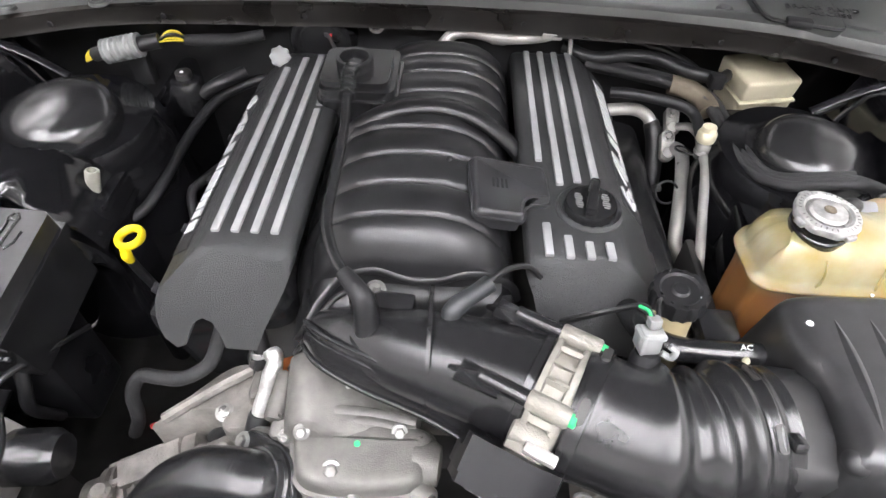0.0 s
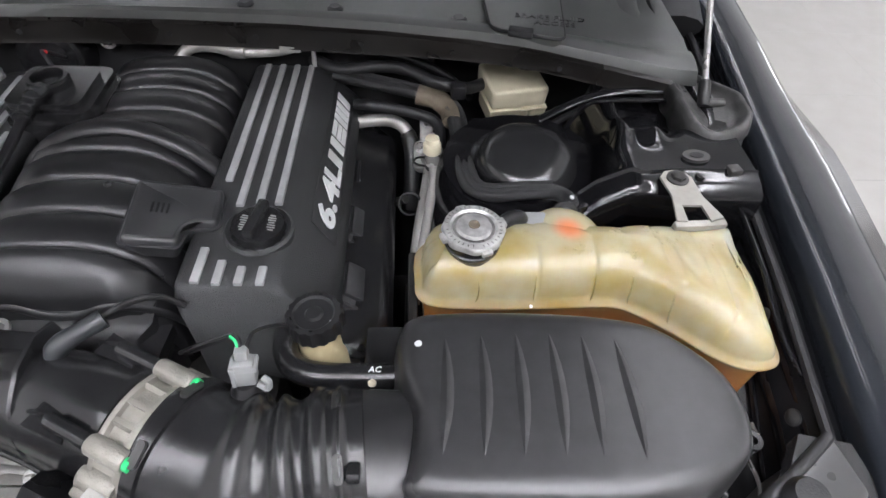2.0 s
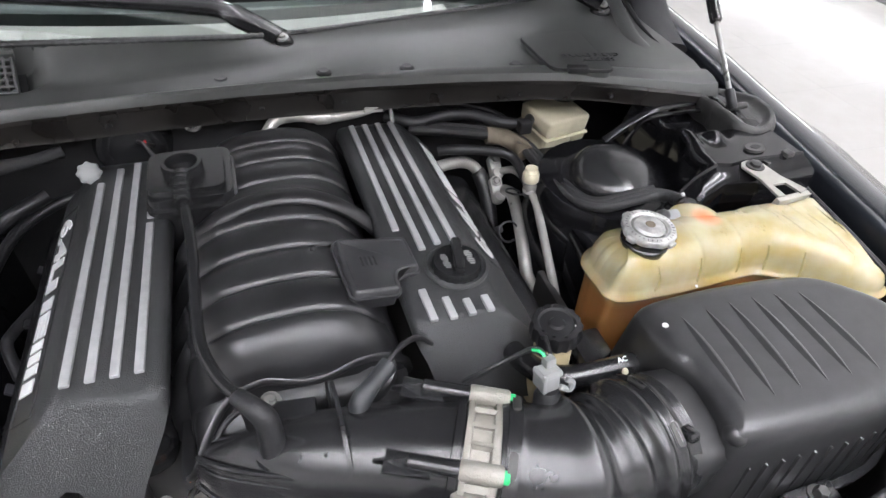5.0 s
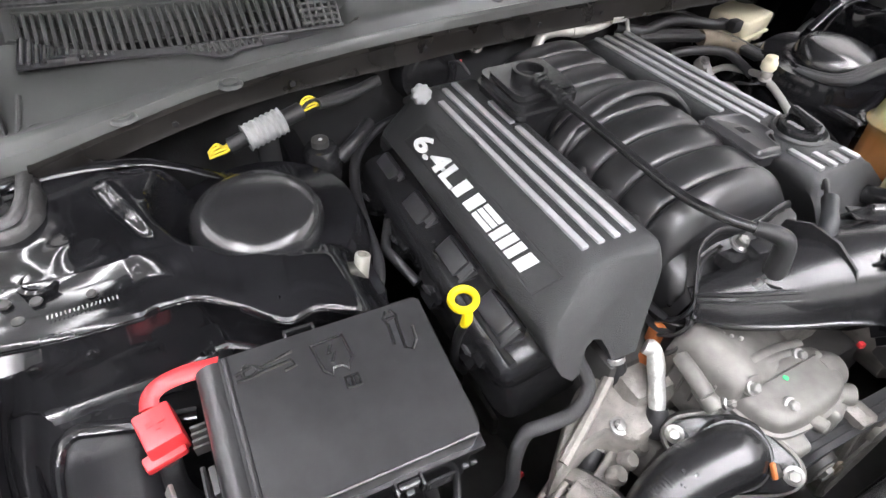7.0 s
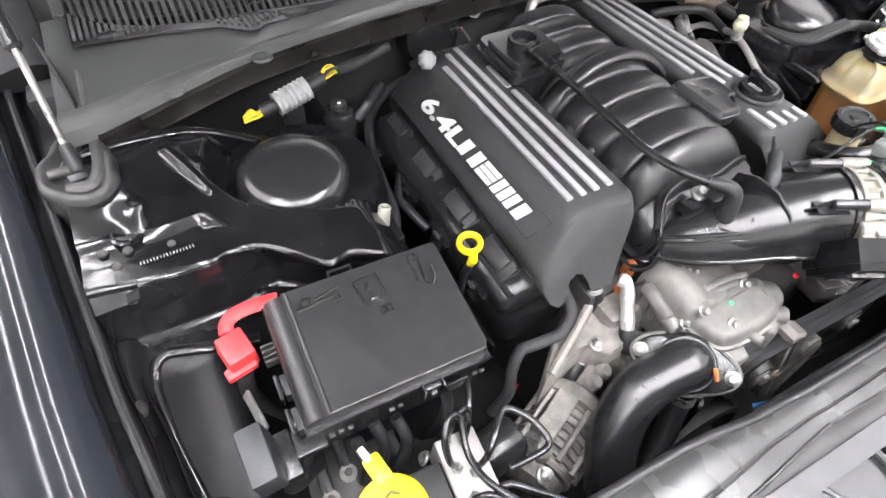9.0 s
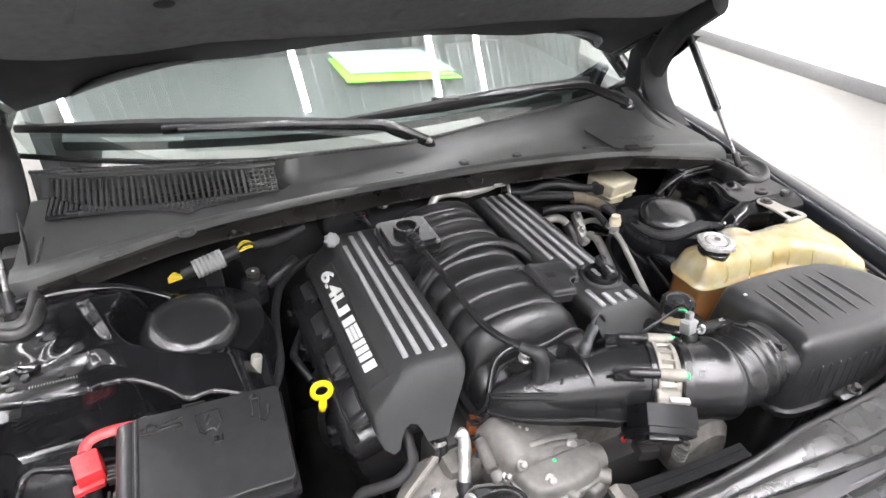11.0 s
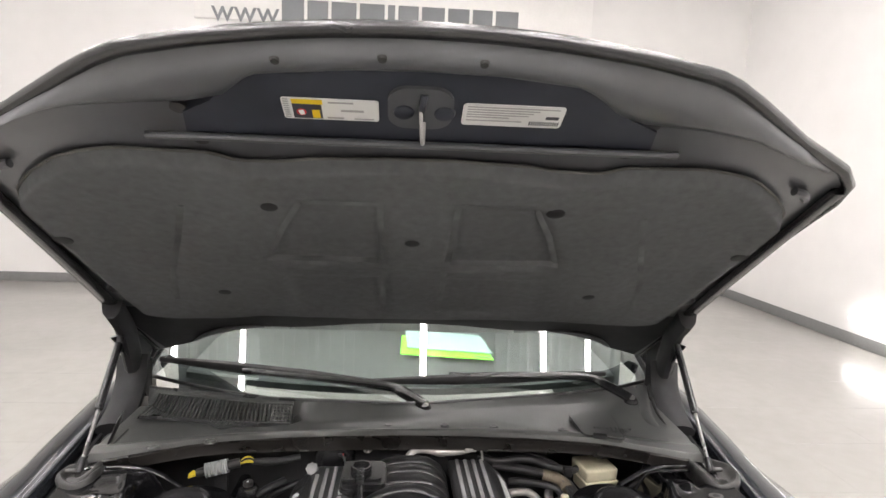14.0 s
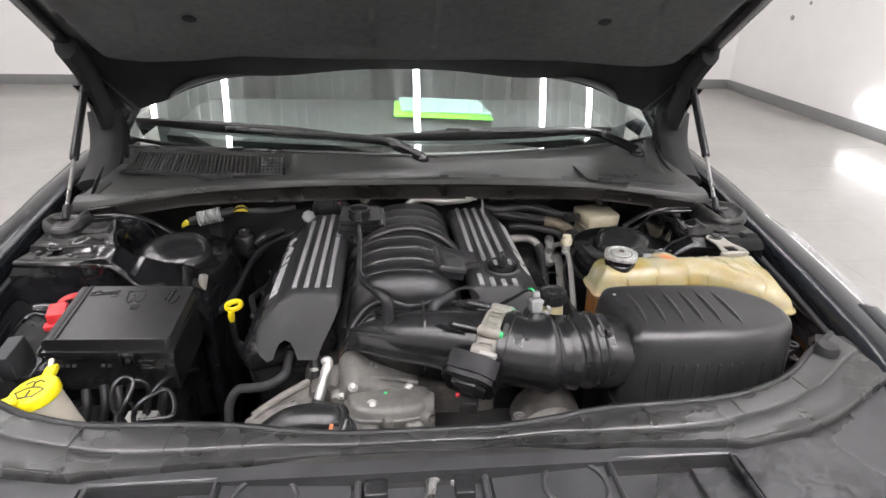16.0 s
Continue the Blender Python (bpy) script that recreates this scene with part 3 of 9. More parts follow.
def build_side(s, body):
    ys = span(0.36, 2.1, 36)
    sec = [(-0.014, -0.034), (-0.014, -0.006), (-0.008, 0.0), (0.004, 0.003), (0.03, 0.003), (0.07, -0.012), (0.11, -0.05), (0.14, -0.12), (0.155, -0.22), (0.15, -0.40), (0.13, -0.70)]
    def flare(y):
        t = max(0.0, min(1.0, (1.14 - y) / 0.22))
        return t * t * (3 - 2 * t)
    part("fender", sheet(lambda y, k: (s * (fender_x(y) + sec[k][0] + 0.020 * flare(y) * (k > 5)), y, fender_z(y) + sec[k][1] + 0.012 * flare(y) * (5 < k < 9)), ys, range(len(sec))), M_PAINT, body,
         "dark metallic painted fender", sharp=60)
    # gutter inside the fender
    gut = [(-0.013, -0.032), (-0.020, -0.034), (-0.026, -0.030), (-0.034, -0.036), (-0.040, -0.075), (-0.052, -0.085), (-0.060, -0.16), (-0.075, -0.18), (-0.085, -0.26), (-0.12, -0.30), (-0.125, -0.46)]
    part("inner_fender", sheet(lambda y, k: (s * (fender_x(y) + gut[k][0] + 0.0015 * math.sin(y * 23 + k)), y, fender_z(y) + gut[k][1]), span(0.36, 1.45, 40), range(len(gut))),
         M_HOUSE, body, "black folded inner fender", sharp=50)
    part("gutter_seal", sweep([(s * (fender_x(y) - 0.031), y, fender_z(y) - 0.026) for y in span(0.40, 1.32, 16)], 0.0055, 8, 2), M_RUBBER, body, "black rubber seal strip")
    for y in (0.58, 0.70, 0.83, 0.93):
        part("panel_clip", lathe((s * (fender_x(y) - 0.040), y, fender_z(y) - 0.055), (-s, 0, 0.3), [(0.009, 0), (0.009, 0.003), (0.005, 0.006)], 12), M_DARK, body)

    # pressed shelf over the strut tower: pad, step, flange and front wall in one pressing
    fa = [0.405, 0.445, 0.480, 0.512, 0.549, 0.578, 0.610, 0.624, 0.687, 0.755]
    front = (fa, [0.762, 0.752, 0.766, 0.759, 0.788, 0.804, 0.802, 0.796, 0.800, 0.813])
    height = (fa, [0.948, 0.952, 0.957, 0.962, 0.972, 0.980, 0.986, 0.988, 0.987, 0.984])
    ra = [0.405, 0.426, 0.485, 0.527, 0.576, 0.624, 0.668, 0.755]
    edge = (ra, [0.818, 0.815, 0.817, 0.834, 0.857, 0.862, 0.864, 0.878])
    crest = (ra, [0.948, 0.955, 0.974, 0.984, 0.991, 0.991, 0.988, 0.986])

    def bump(x, y, cx, cy, r):
        return math.exp(-((x - cx) ** 2 + (y - cy) ** 2) / (r * r))

    def shelf(x, k):
        yf, zf = flow(x, *front), flow(x, *height)
        yr, zr = flow(x, *edge), flow(x, *crest)
        flat = max(0.0, min(1.0, (x - 0.575) / 0.05))
        yj = yf + (yr - yf) * (0.22 + 0.66 * flat)
        zj = (zf + 0.003) * (1 - flat) + (zr - 0.007) * flat
        blend = max(0.0, min(1.0, (x - 0.565) / 0.06))
        wall = (0.792 + 0.02 * (x - 0.7)) * blend + (yf + 0.004) * (1 - blend)
        low = [(yj, zj), (yj - 0.004, zj - 0.0012), ((yj + yf) / 2, (zj + zf) / 2 - 0.0005), (yf + 0.004, zf), (yf, zf - 0.001), (yf - 0.003, zf - 0.004), (yf - 0.002, zf - 0.010), (wall, zf - 0.020), (wall + 0.001, zf - 0.045), (wall, 0.906), (wall - 0.003, 0.902), (wall - 0.008, 0.900), (wall - 0.020, 0.86 + 0.038 * blend)]
        end = max(0.0, (0.450 - x) / 0.045)
        if k >= 100:
            y, z = low[k - 100]
            return s * x, y, z - 0.050 * end ** 1.6 * (z > 0.87)
        f = k / 40
        y = 1.07 + (yr - 1.07) * f
        z = zr + 0.004 * math.sin(f * 3.1)
        d = math.hypot(x - 0.492, y - 0.935)
        c = max(0.0, min(1.0, (0.110 - d) / 0.016))
        c = c * c * (3 - 2 * c)
        z = z * (1 - c) + 0.932 * c
        behind = max(0.0, min(1.0, (y - 0.985) / 0.06)) * max(0.0, min(1.0, (0.64 - x) / 0.06))
        z -= 0.11 * behind * behind * (3 - 2 * behind)
        z += 0.0040 * bump(x, y, 0.680, 0.893, 0.020) + 0.0026 * bump(x, y, 0.664, 0.906, 0.015) - 0.003 * bump(x, y, 0.635, 0.945, 0.030)
        z += 0.0045 * math.exp(-((x - 0.612 - 0.35 * (y - 0.93)) / 0.009) ** 2) * max(0.0, min(1.0, (y - 0.872) / 0.02)) * (y < 0.99)
        z -= 0.0016 * bump(x, y, 0.700, 0.873, 0.018) + 0.002 * bump(x, y, 0.72, 0.93, 0.025)
        if k == 40:
            z += 0.0012
        return s * x, y, z - 0.050 * end ** 1.6
    if s < 0:
        apron = part("apron_shelf", sheet(shelf, span(0.392, 0.752, 96), list(range(0, 41)) + [100 + k for k in range(13)], (0, 0, -0.003)), M_BODY, body, "gloss black pressed apron shelf", sharp=50)
        for x, y, r in ((0.729, 0.858, 0.0055), (0.718, 0.832, 0.0055), (0.704, 0.850, 0.0055), (0.660, 0.838, 0.0045)):
            part("hole", lathe((s * x, y, float(np.interp(x, *height)) - 0.0035), (0, 0, 1), [(r, 0.0), (r * 0.9, 0.0022), (r * 0.3, 0.0018)], 14), M_DARK, apron)
        for x, z in ((0.714, 0.962), (0.671, 0.960), (0.585, 0.915)):
            part("wall_hole", lathe((s * x, float(np.interp(x, [0.5, 0.61, 0.75], [0.79, 0.79, 0.793])), z), (0, -1, 0), [(0.0055, 0), (0.0055, 0.002), (0.0042, 0.003), (0.0035, 0.0005)], 14), M_BODY, apron)
        part("locating_hole", lathe((s * 0.700, 0.873, 0.985), (0, 0, 1), [(0.019, -0.004), (0.0185, 0.0015), (0.0145, 0.0025), (0.010, -0.001), (0.004, -0.002)], 24), M_BODY, apron)
    else:
        build_right_shelf(body)
    # wheelhouse panel in front, with its rolled bead
    def house(x, y):
        drop = max(0.0, min(1.0, (0.668 - x) / 0.085))
        rim = max(0.0, min(1.0, (x - 0.728) / 0.012))
        z = 0.899 - 0.22 * max(0.0, 0.765 - y) - 0.115 * drop * drop * (3 - 2 * drop) * max(0.0, min(1.0, (0.80 - y) / 0.10))
        z += 0.014 * rim - 0.007 * math.exp(-((x - 0.690) / 0.028) ** 2) * (y < 0.75)
        return s * x, y, z
    part("wheelhouse_panel", sheet(house, span(0.50, 0.768, 50), span(0.40, 0.790, 44), (0, 0, -0.004)), M_HOUSE, body, "smooth black wheelhouse panel", sharp=60)
    bead = [(0.61, 0.738, 0.897), (0.654, 0.746, 0.901), (0.690, 0.758, 0.900), (0.708, 0.763, 0.899), (0.721, 0.756, 0.897), (0.727, 0.742, 0.892), (0.729, 0.722, 0.888), (0.726, 0.666, 0.878), (0.716, 0.604, 0.864), (0.708, 0.55, 0.853), (0.70, 0.48, 0.838)]
    part("apron_bead", sweep([(s * x, y, z) for x, y, z in bead], 0.0065, 10, flat=(1.2, 0.8)), M_BODY, body)
    for off, zz, rr in ((0.037, -0.052, 0.0045), (0.050, -0.075, 0.0055), (0.024, -0.036, 0.004)):
        part("gutter_flange", sweep([(s * (fender_x(y) - off - 0.002 * math.sin(y * 40)), y, fender_z(y) + zz) for y in span(0.42, 0.86, 14)], rr, 8, 2, flat=(0.5, 1.6)), M_BODY, body)
    tab = part("drilled_tab", slab([(s * 0.752, 0.584), (s * 0.752, 0.606), (s * 0.705, 0.600), (s * 0.692, 0.594), (s * 0.690, 0.584), (s * 0.698, 0.577)], 0.860, 0.864, 0.001), M_BODY, body, "black drilled steel tab")
    part("tab_hole", lathe((s * 0.707, 0.588, 0.8625), (0, 0, 1), [(0.0075, 0), (0.0075, 0.002), (0.006, 0.0025), (0.002, 0.0022)], 16), M_ALUD, tab)
    # battery-side ledge low in the bay
    part("lower_rail", box((0.16, 0.50, 0.10), (s * 0.66, 0.60, 0.62), bevel=0.02), M_BODY, body, "gloss black lower frame rail")
    part("tower_wall", lathe((s * 0.492, 0.935, 0.60), (0, 0, 1), [(0.135, 0), (0.13, 0.20), (0.12, 0.30), (0.108, 0.335)], 32), M_BODY, body)
    part("inner_tower", box((0.03, 0.36, 0.36), (s * 0.41, 0.97, 0.73), bevel=0.012), M_BODY, body)
    # ridge behind the tower
    part("brace_rail", sweep([(s * 0.745, 1.020, 0.990), (s * 0.694, 1.026, 0.992), (s * 0.612, 1.018, 0.992), (s * 0.567, 1.016, 0.976), (s * 0.523, 1.012, 0.950)], 0.0045, 10, flat=(1.6, 0.8)), M_BODY, body)
    part("brace_rail", sweep([(s * 0.745, 0.995, 0.986), (s * 0.690, 1.008, 0.988), (s * 0.599, 1.008, 0.985), (s * 0.576, 1.006, 0.970), (s * 0.561, 1.007, 0.940)], 0.0036, 8), M_BODY, body)
    # rubber boot round the strut's foot
    boot = thing("hinge_boot", (s * 0.73, 0.96, 1.0), "black moulded rubber boot at the fender corner", "rubber boot", "hinge boots")
    rim = outline_smooth([(s * x, y) for x, y in ((0.778 + 0.008 * (s > 0), 1.000), (0.768 + 0.012 * (s > 0), 0.956 - 0.022 * (s > 0)), (0.738, 0.934 - 0.026 * (s > 0)), (0.708, 0.934 - 0.022 * (s > 0)), (0.691, 0.962 - 0.012 * (s > 0)), (0.692, 1.00), (0.699, 1.055), (0.716, 1.105), (0.740, 1.085), (0.760, 1.045))], 60)
    part("body", loft([[V(p.x + 0.0015 * math.sin(p.y * 160), p.y, z + 0.006 * math.sin(p.y * 34) + (0.05 * (p.y - 1.0) if s < 0 else 0.009)) for p in shrink(rim, d)] for d, z in ((0.004, 0.93), (0.003, 0.955), (-0.001, 0.962), (0.002, 0.974), (-0.001, 0.986), (0.002, 0.996), (0.006, 1.000), (0.011, 0.998), (0.013, 0.994), (0.017, 0.991), (0.020, 0.988), (0.030, 0.986))]), M_BOOT, boot, sharp=70)
    part("fold", sweep([(s * 0.700, 1.09, 1.000), (s * 0.705, 1.03, 1.002), (s * 0.708, 0.985, 0.999), (s * 0.722, 0.962, 0.994), (s * 0.748, 0.965, 0.992)], 0.0055, 8, flat=(1.5, 0.7)), M_BOOT, boot)


def build_body():
    body = thing("car_body", (0, 1.0, 0.30), "dark painted car body round the open engine bay", "car body")
    for s in (-1, 1):
        build_side(s, body)
    part("firewall", box((1.16, 0.05, 0.62), (-0.20, 1.19, 0.68), bevel=0.01), M_FIREWALL, body, "dark firewall behind the engine")
    part("booster_recess", box((0.42, 0.05, 0.62), (0.57, 1.27, 0.68), bevel=0.01), M_FIREWALL, body, "dark firewall recess")
    part("bay_floor", box((1.50, 1.0, 0.06), (0, 0.72, 0.38), bevel=0.01), M_DARK, body)
    part("front_crossmember", box((1.35, 0.06, 0.50), (0, 0.345, 0.66), bevel=0.02), M_DARK, body)
    # front fascia wrapping round the nose
    half = [(0.83, 0.62, 0.955), (0.785, 0.45, 0.948), (0.72, 0.31, 0.938), (0.62, 0.16, 0.928), (0.44, 0.05, 0.92), (0.20, 0.0, 0.915)]
    line = curve_through([(-x, y, z) for x, y, z in half] + [(0, -0.01, 0.914)] + half[::-1], 5)
    sec = [(-0.012, -0.02), (-0.012, 0.0), (0.0, 0.004), (0.03, 0.0), (0.07, -0.03), (0.10, -0.10), (0.11, -0.30), (0.08, -0.62)]
    n = len(line)

    def fascia(i, k):
        t = line[min(i + 1, n - 1)] - line[max(i - 1, 0)]
        out = Vector((t.y, -t.x, 0)).normalized()
        p = line[i] + out * sec[k][0]
        return p.x, p.y, p.z + sec[k][1]
    part("front_fascia", sheet(fascia, range(n), range(len(sec))), M_PAINT, body, "dark painted front bumper skin", sharp=60)
    # vehicle code stamped in the shelf, as bars
    bm = bm_new()
    random.seed(11)
    for k in range(17):
        box((0.0011, 0.0048 * random.uniform(0.7, 1.0), 0.0008), (-0.694 + k * 0.0034, 0.8215, 0.9878), (0, 0, random.uniform(-14, 14)), bm=bm)
    part("stamped_code", bm, M_CHAR, body, "stamped code shown as bars")


def build_nose():
    """The plastic panel over the radiator, with its latch."""
    shield = thing("radiator_cover", (0, 0.25, 0.90), "black plastic panel over the radiator support", "radiator cover")
    rear = ([0, 0.11, 0.19, 0.24, 0.29, 0.37, 0.44, 0.49, 0.55, 0.60, 0.64, 0.68, 0.715], [0.352, 0.353, 0.364, 0.375, 0.382, 0.385, 0.388, 0.398, 0.420, 0.452, 0.488, 0.515, 0.54])
    groove = ([0, 0.10, 0.19, 0.27, 0.34, 0.42, 0.53, 0.60, 0.67, 0.735], [0.331, 0.330, 0.337, 0.336, 0.336, 0.341, 0.373, 0.410, 0.461, 0.500])
    step = ([0, 0.10, 0.30, 0.42, 0.43, 0.52, 0.58, 0.665, 0.755], [0.312, 0.314, 0.311, 0.306, 0.300, 0.320, 0.346, 0.399, 0.445])

    def top(x, k):
        a = abs(x)
        y0, y1, y2 = (float(np.interp(a, *q)) for q in (rear, groove, step))
        f = (0, 0.06, 0.20, 0.90, 0.97, 1.0, 1.0, 1.06, 1.12, 1.5, 1.80, 1.86, 1.92, 1.97, 2.0, 2.0)[k]
        z = (0.944, 0.952, 0.9535, 0.9535, 0.952, 0.949, 0.949, 0.9495, 0.951, 0.951, 0.950, 0.9525, 0.9525, 0.950, 0.945, 0.915)[k]
        return x * (1 + 0.012 * f), (y0 + (y1 - y0) * f if f <= 1 else y1 + (y2 - y1) * (f - 1)), z
    part("rear_strip", sheet(top, span(-0.715, 0.715, 110), range(16)), M_NOSE, shield, "smooth black plastic strip", sharp=45)
    # joints between the strip's sections
    for x in (-0.455, -0.335, 0.326, 0.462, 0.575):
        a = abs(x)
        y0, y1 = float(np.interp(a, *rear)), float(np.interp(a, *groove))
        part("strip_joint", sweep([(x, y0 - 0.002, 0.9540), (x * 1.006, (y0 + y1) / 2, 0.9545), (x * 1.012, y1 + 0.001, 0.9530)], 0.0012, 6, 2), M_DARK, shield)
    # base plate and the raised fields that leave pockets between them
    base = [(-0.70, 0.44), (-0.55, 0.36), (-0.42, 0.31), (0.42, 0.31), (0.55, 0.36), (0.70, 0.44), (0.72, 0.33), (0.62, 0.17), (0.44, 0.06), (0.2, 0.01), (-0.2, 0.01), (-0.44, 0.06), (-0.62, 0.17), (-0.72, 0.33)]
    part("base_plate", slab(base, 0.865, 0.893), M_DUSTY, shield)
    fields = [
        [(-0.745, 0.455), (-0.70, 0.42), (-0.60, 0.362), (-0.53, 0.333), (-0.425, 0.300), (-0.425, 0.055), (-0.56, 0.10), (-0.67, 0.24), (-0.74, 0.36)],
        [(0.745, 0.455), (0.74, 0.36), (0.67, 0.24), (0.56, 0.10), (0.425, 0.055), (0.425, 0.300), (0.53, 0.333), (0.60, 0.362), (0.70, 0.42)],
        [(-0.255, 0.288), (-0.095, 0.288), (-0.095, 0.02), (-0.255, 0.02)],
        [(0.09, 0.288), (0.240, 0.288), (0.240, 0.02), (0.09, 0.02)],
        [(-0.43, 0.306), (0.43, 0.306), (0.43, 0.284), (-0.43, 0.284)],
        [(-0.42, 0.14), (-0.26, 0.14), (-0.26, 0.055), (-0.42, 0.055)],
        [(0.245, 0.14), (0.42, 0.14), (0.42, 0.055), (0.245, 0.055)],
        [(-0.09, 0.13), (0.085, 0.13), (0.085, 0.015), (-0.09, 0.015)],
    ]
    for f in fields:
        part("panel_field", slab(f, 0.89, 0.918, 0.004, 2), M_DUSTY, shield)
    for x0, x1 in ((-0.415, -0.262), (0.248, 0.415)):
        part("pocket_rim", sweep([(x0, 0.15, 0.92), (x0, 0.284, 0.92), (x1, 0.284, 0.92), (x1, 0.15, 0.92)], 0.005, 8, smooth=False), M_DUSTY, shield)
        xm = (x0 + x1) / 2 + 0.03
        part("pocket_step", slab([(xm, 0.275), (x1 - 0.008, 0.275), (x1 - 0.008, 0.225), (xm, 0.225)], 0.892, 0.906, 0.003), M_DUSTY, shield)
    for x in (-0.20, 0.195):
        bm = lathe((x, 0.245, 0.916), (0, 0, 1), [(0.043, 0), (0.043, 0.006), (0.040, 0.008), (0.037, 0.006), (0.037, 0.001)], 40)
        part("round_boss", bm, M_DUSTY, shield)
    part("latch_rim", sweep([(-0.085, 0.15, 0.922), (-0.085, 0.292, 0.922), (-0.03, 0.300, 0.924), (-0.012, 0.312, 0.926), (0.022, 0.312, 0.926), (0.038, 0.300, 0.924), (0.08, 0.292, 0.922), (0.08, 0.15, 0.922)], 0.005, 8, smooth=False), M_DUSTY, shield)
    for s in (-1, 1):
        part("rubber_bump_stop", lathe((s * 0.665, 0.485, 0.948), (0, 0, 1), [(0.018, 0), (0.018, 0.014), (0.014, 0.02), (0.006, 0.021)], 20), M_RUBBER, shield)
        part("end_plate", slab([(s * 0.69, 0.545), (s * 0.735, 0.535), (s * 0.742, 0.47), (s * 0.70, 0.44), (s * 0.64, 0.47)], 0.928, 0.948, 0.004), M_SATIN, shield)
    part("bay_seal", sweep([(x, float(np.interp(abs(x), *rear)) + 0.001, 0.951) for x in span(-0.715, 0.715, 60)], 0.0055, 10, 2), M_RUBBER, shield, "black rubber bay seal")
    # deflector sheet hanging under the seal
    deflector = solo("air_deflector", sheet(lambda x, k: (x, float(np.interp(abs(x), *rear)) + (0.003, 0.006, 0.010)[k], (0.952, 0.90, 0.80)[k]), span(-0.70, 0.70, 40), range(3), (0, -0.003, 0)),
         M_DARK, "black deflector sheet below the bay seal", "air deflector")
    latch = thing("hood_latch", (0, 0.24, 0.893), "black steel hood latch with bright springs", "latch")
    part("plate", slab([(-0.075, 0.28), (0.07, 0.28), (0.07, 0.15), (-0.075, 0.15)], 0.893, 0.903, 0.002), M_DARK, latch)
    part("left_bracket", box((0.03, 0.05, 0.028), (-0.062, 0.262, 0.915), bevel=0.004), M_SATIN, latch)
    part("right_bracket", box((0.026, 0.05, 0.028), (0.052, 0.258, 0.915), bevel=0.004), M_SATIN, latch)
    part("hook", sweep([(-0.035, 0.27, 0.912), (-0.02, 0.285, 0.918), (0.0, 0.28, 0.92), (0.008, 0.255, 0.918), (0.0, 0.235, 0.914)], 0.006, 8), M_DARK, latch)
    part("hook", sweep([(0.045, 0.262, 0.912), (0.028, 0.272, 0.918), (0.012, 0.262, 0.92), (0.008, 0.24, 0.918)], 0.006, 8), M_STEEL, latch)
    part("pivot_bolt", hexbolt((-0.03, 0.245, 0.905), (0, 0, 1), 0.008), M_STEEL, latch)
    part("pivot_bolt", hexbolt((0.035, 0.248, 0.905), (0, 0, 1), 0.008), M_STEEL, latch)
    part("red_lever_tip", box((0.012, 0.008, 0.008), (-0.052, 0.272, 0.932), bevel=0.002), M_RED, latch, "red lever tip")
    part("spring", sweep([(-0.02 + 0.001 * k, 0.225 + 0.007 * math.sin(k * 1.3), 0.912 + 0.007 * math.cos(k * 1.3)) for k in range(36)], 0.0014, 6, 2), M_STEEL, latch)
    # the support dips towards the middle of the car
    for ob in (*shield.children_recursive, *latch.children_recursive, deflector):
        front = 0.010 if ob.name.split(".")[0] not in ("rear_strip", "strip_joint", "bay_seal", "rubber_bump_stop", "end_plate", "air_deflector") else 0.0
        for v in ob.data.vertices:
            dip = float(np.interp(abs(v.co.x), [0, 0.12, 0.22, 0.30, 0.45, 0.60, 0.66], [0.042, 0.042, 0.032, 0.026, 0.022, 0.006, 0.0]))
            v.co.z += 2 * front - dip
            v.co.y += 1.05 * dip + front


# ---- the open hood ----
HC, HS = 0.84, 0.5426


def hood_at(u, v, w=0.0):
    """A point of the hood: u across, v up the slope from the hinge line, w out of its inner face."""
    return u, 1.305 - HC * v - HS * w, 1.27 + HS * v - HC * w


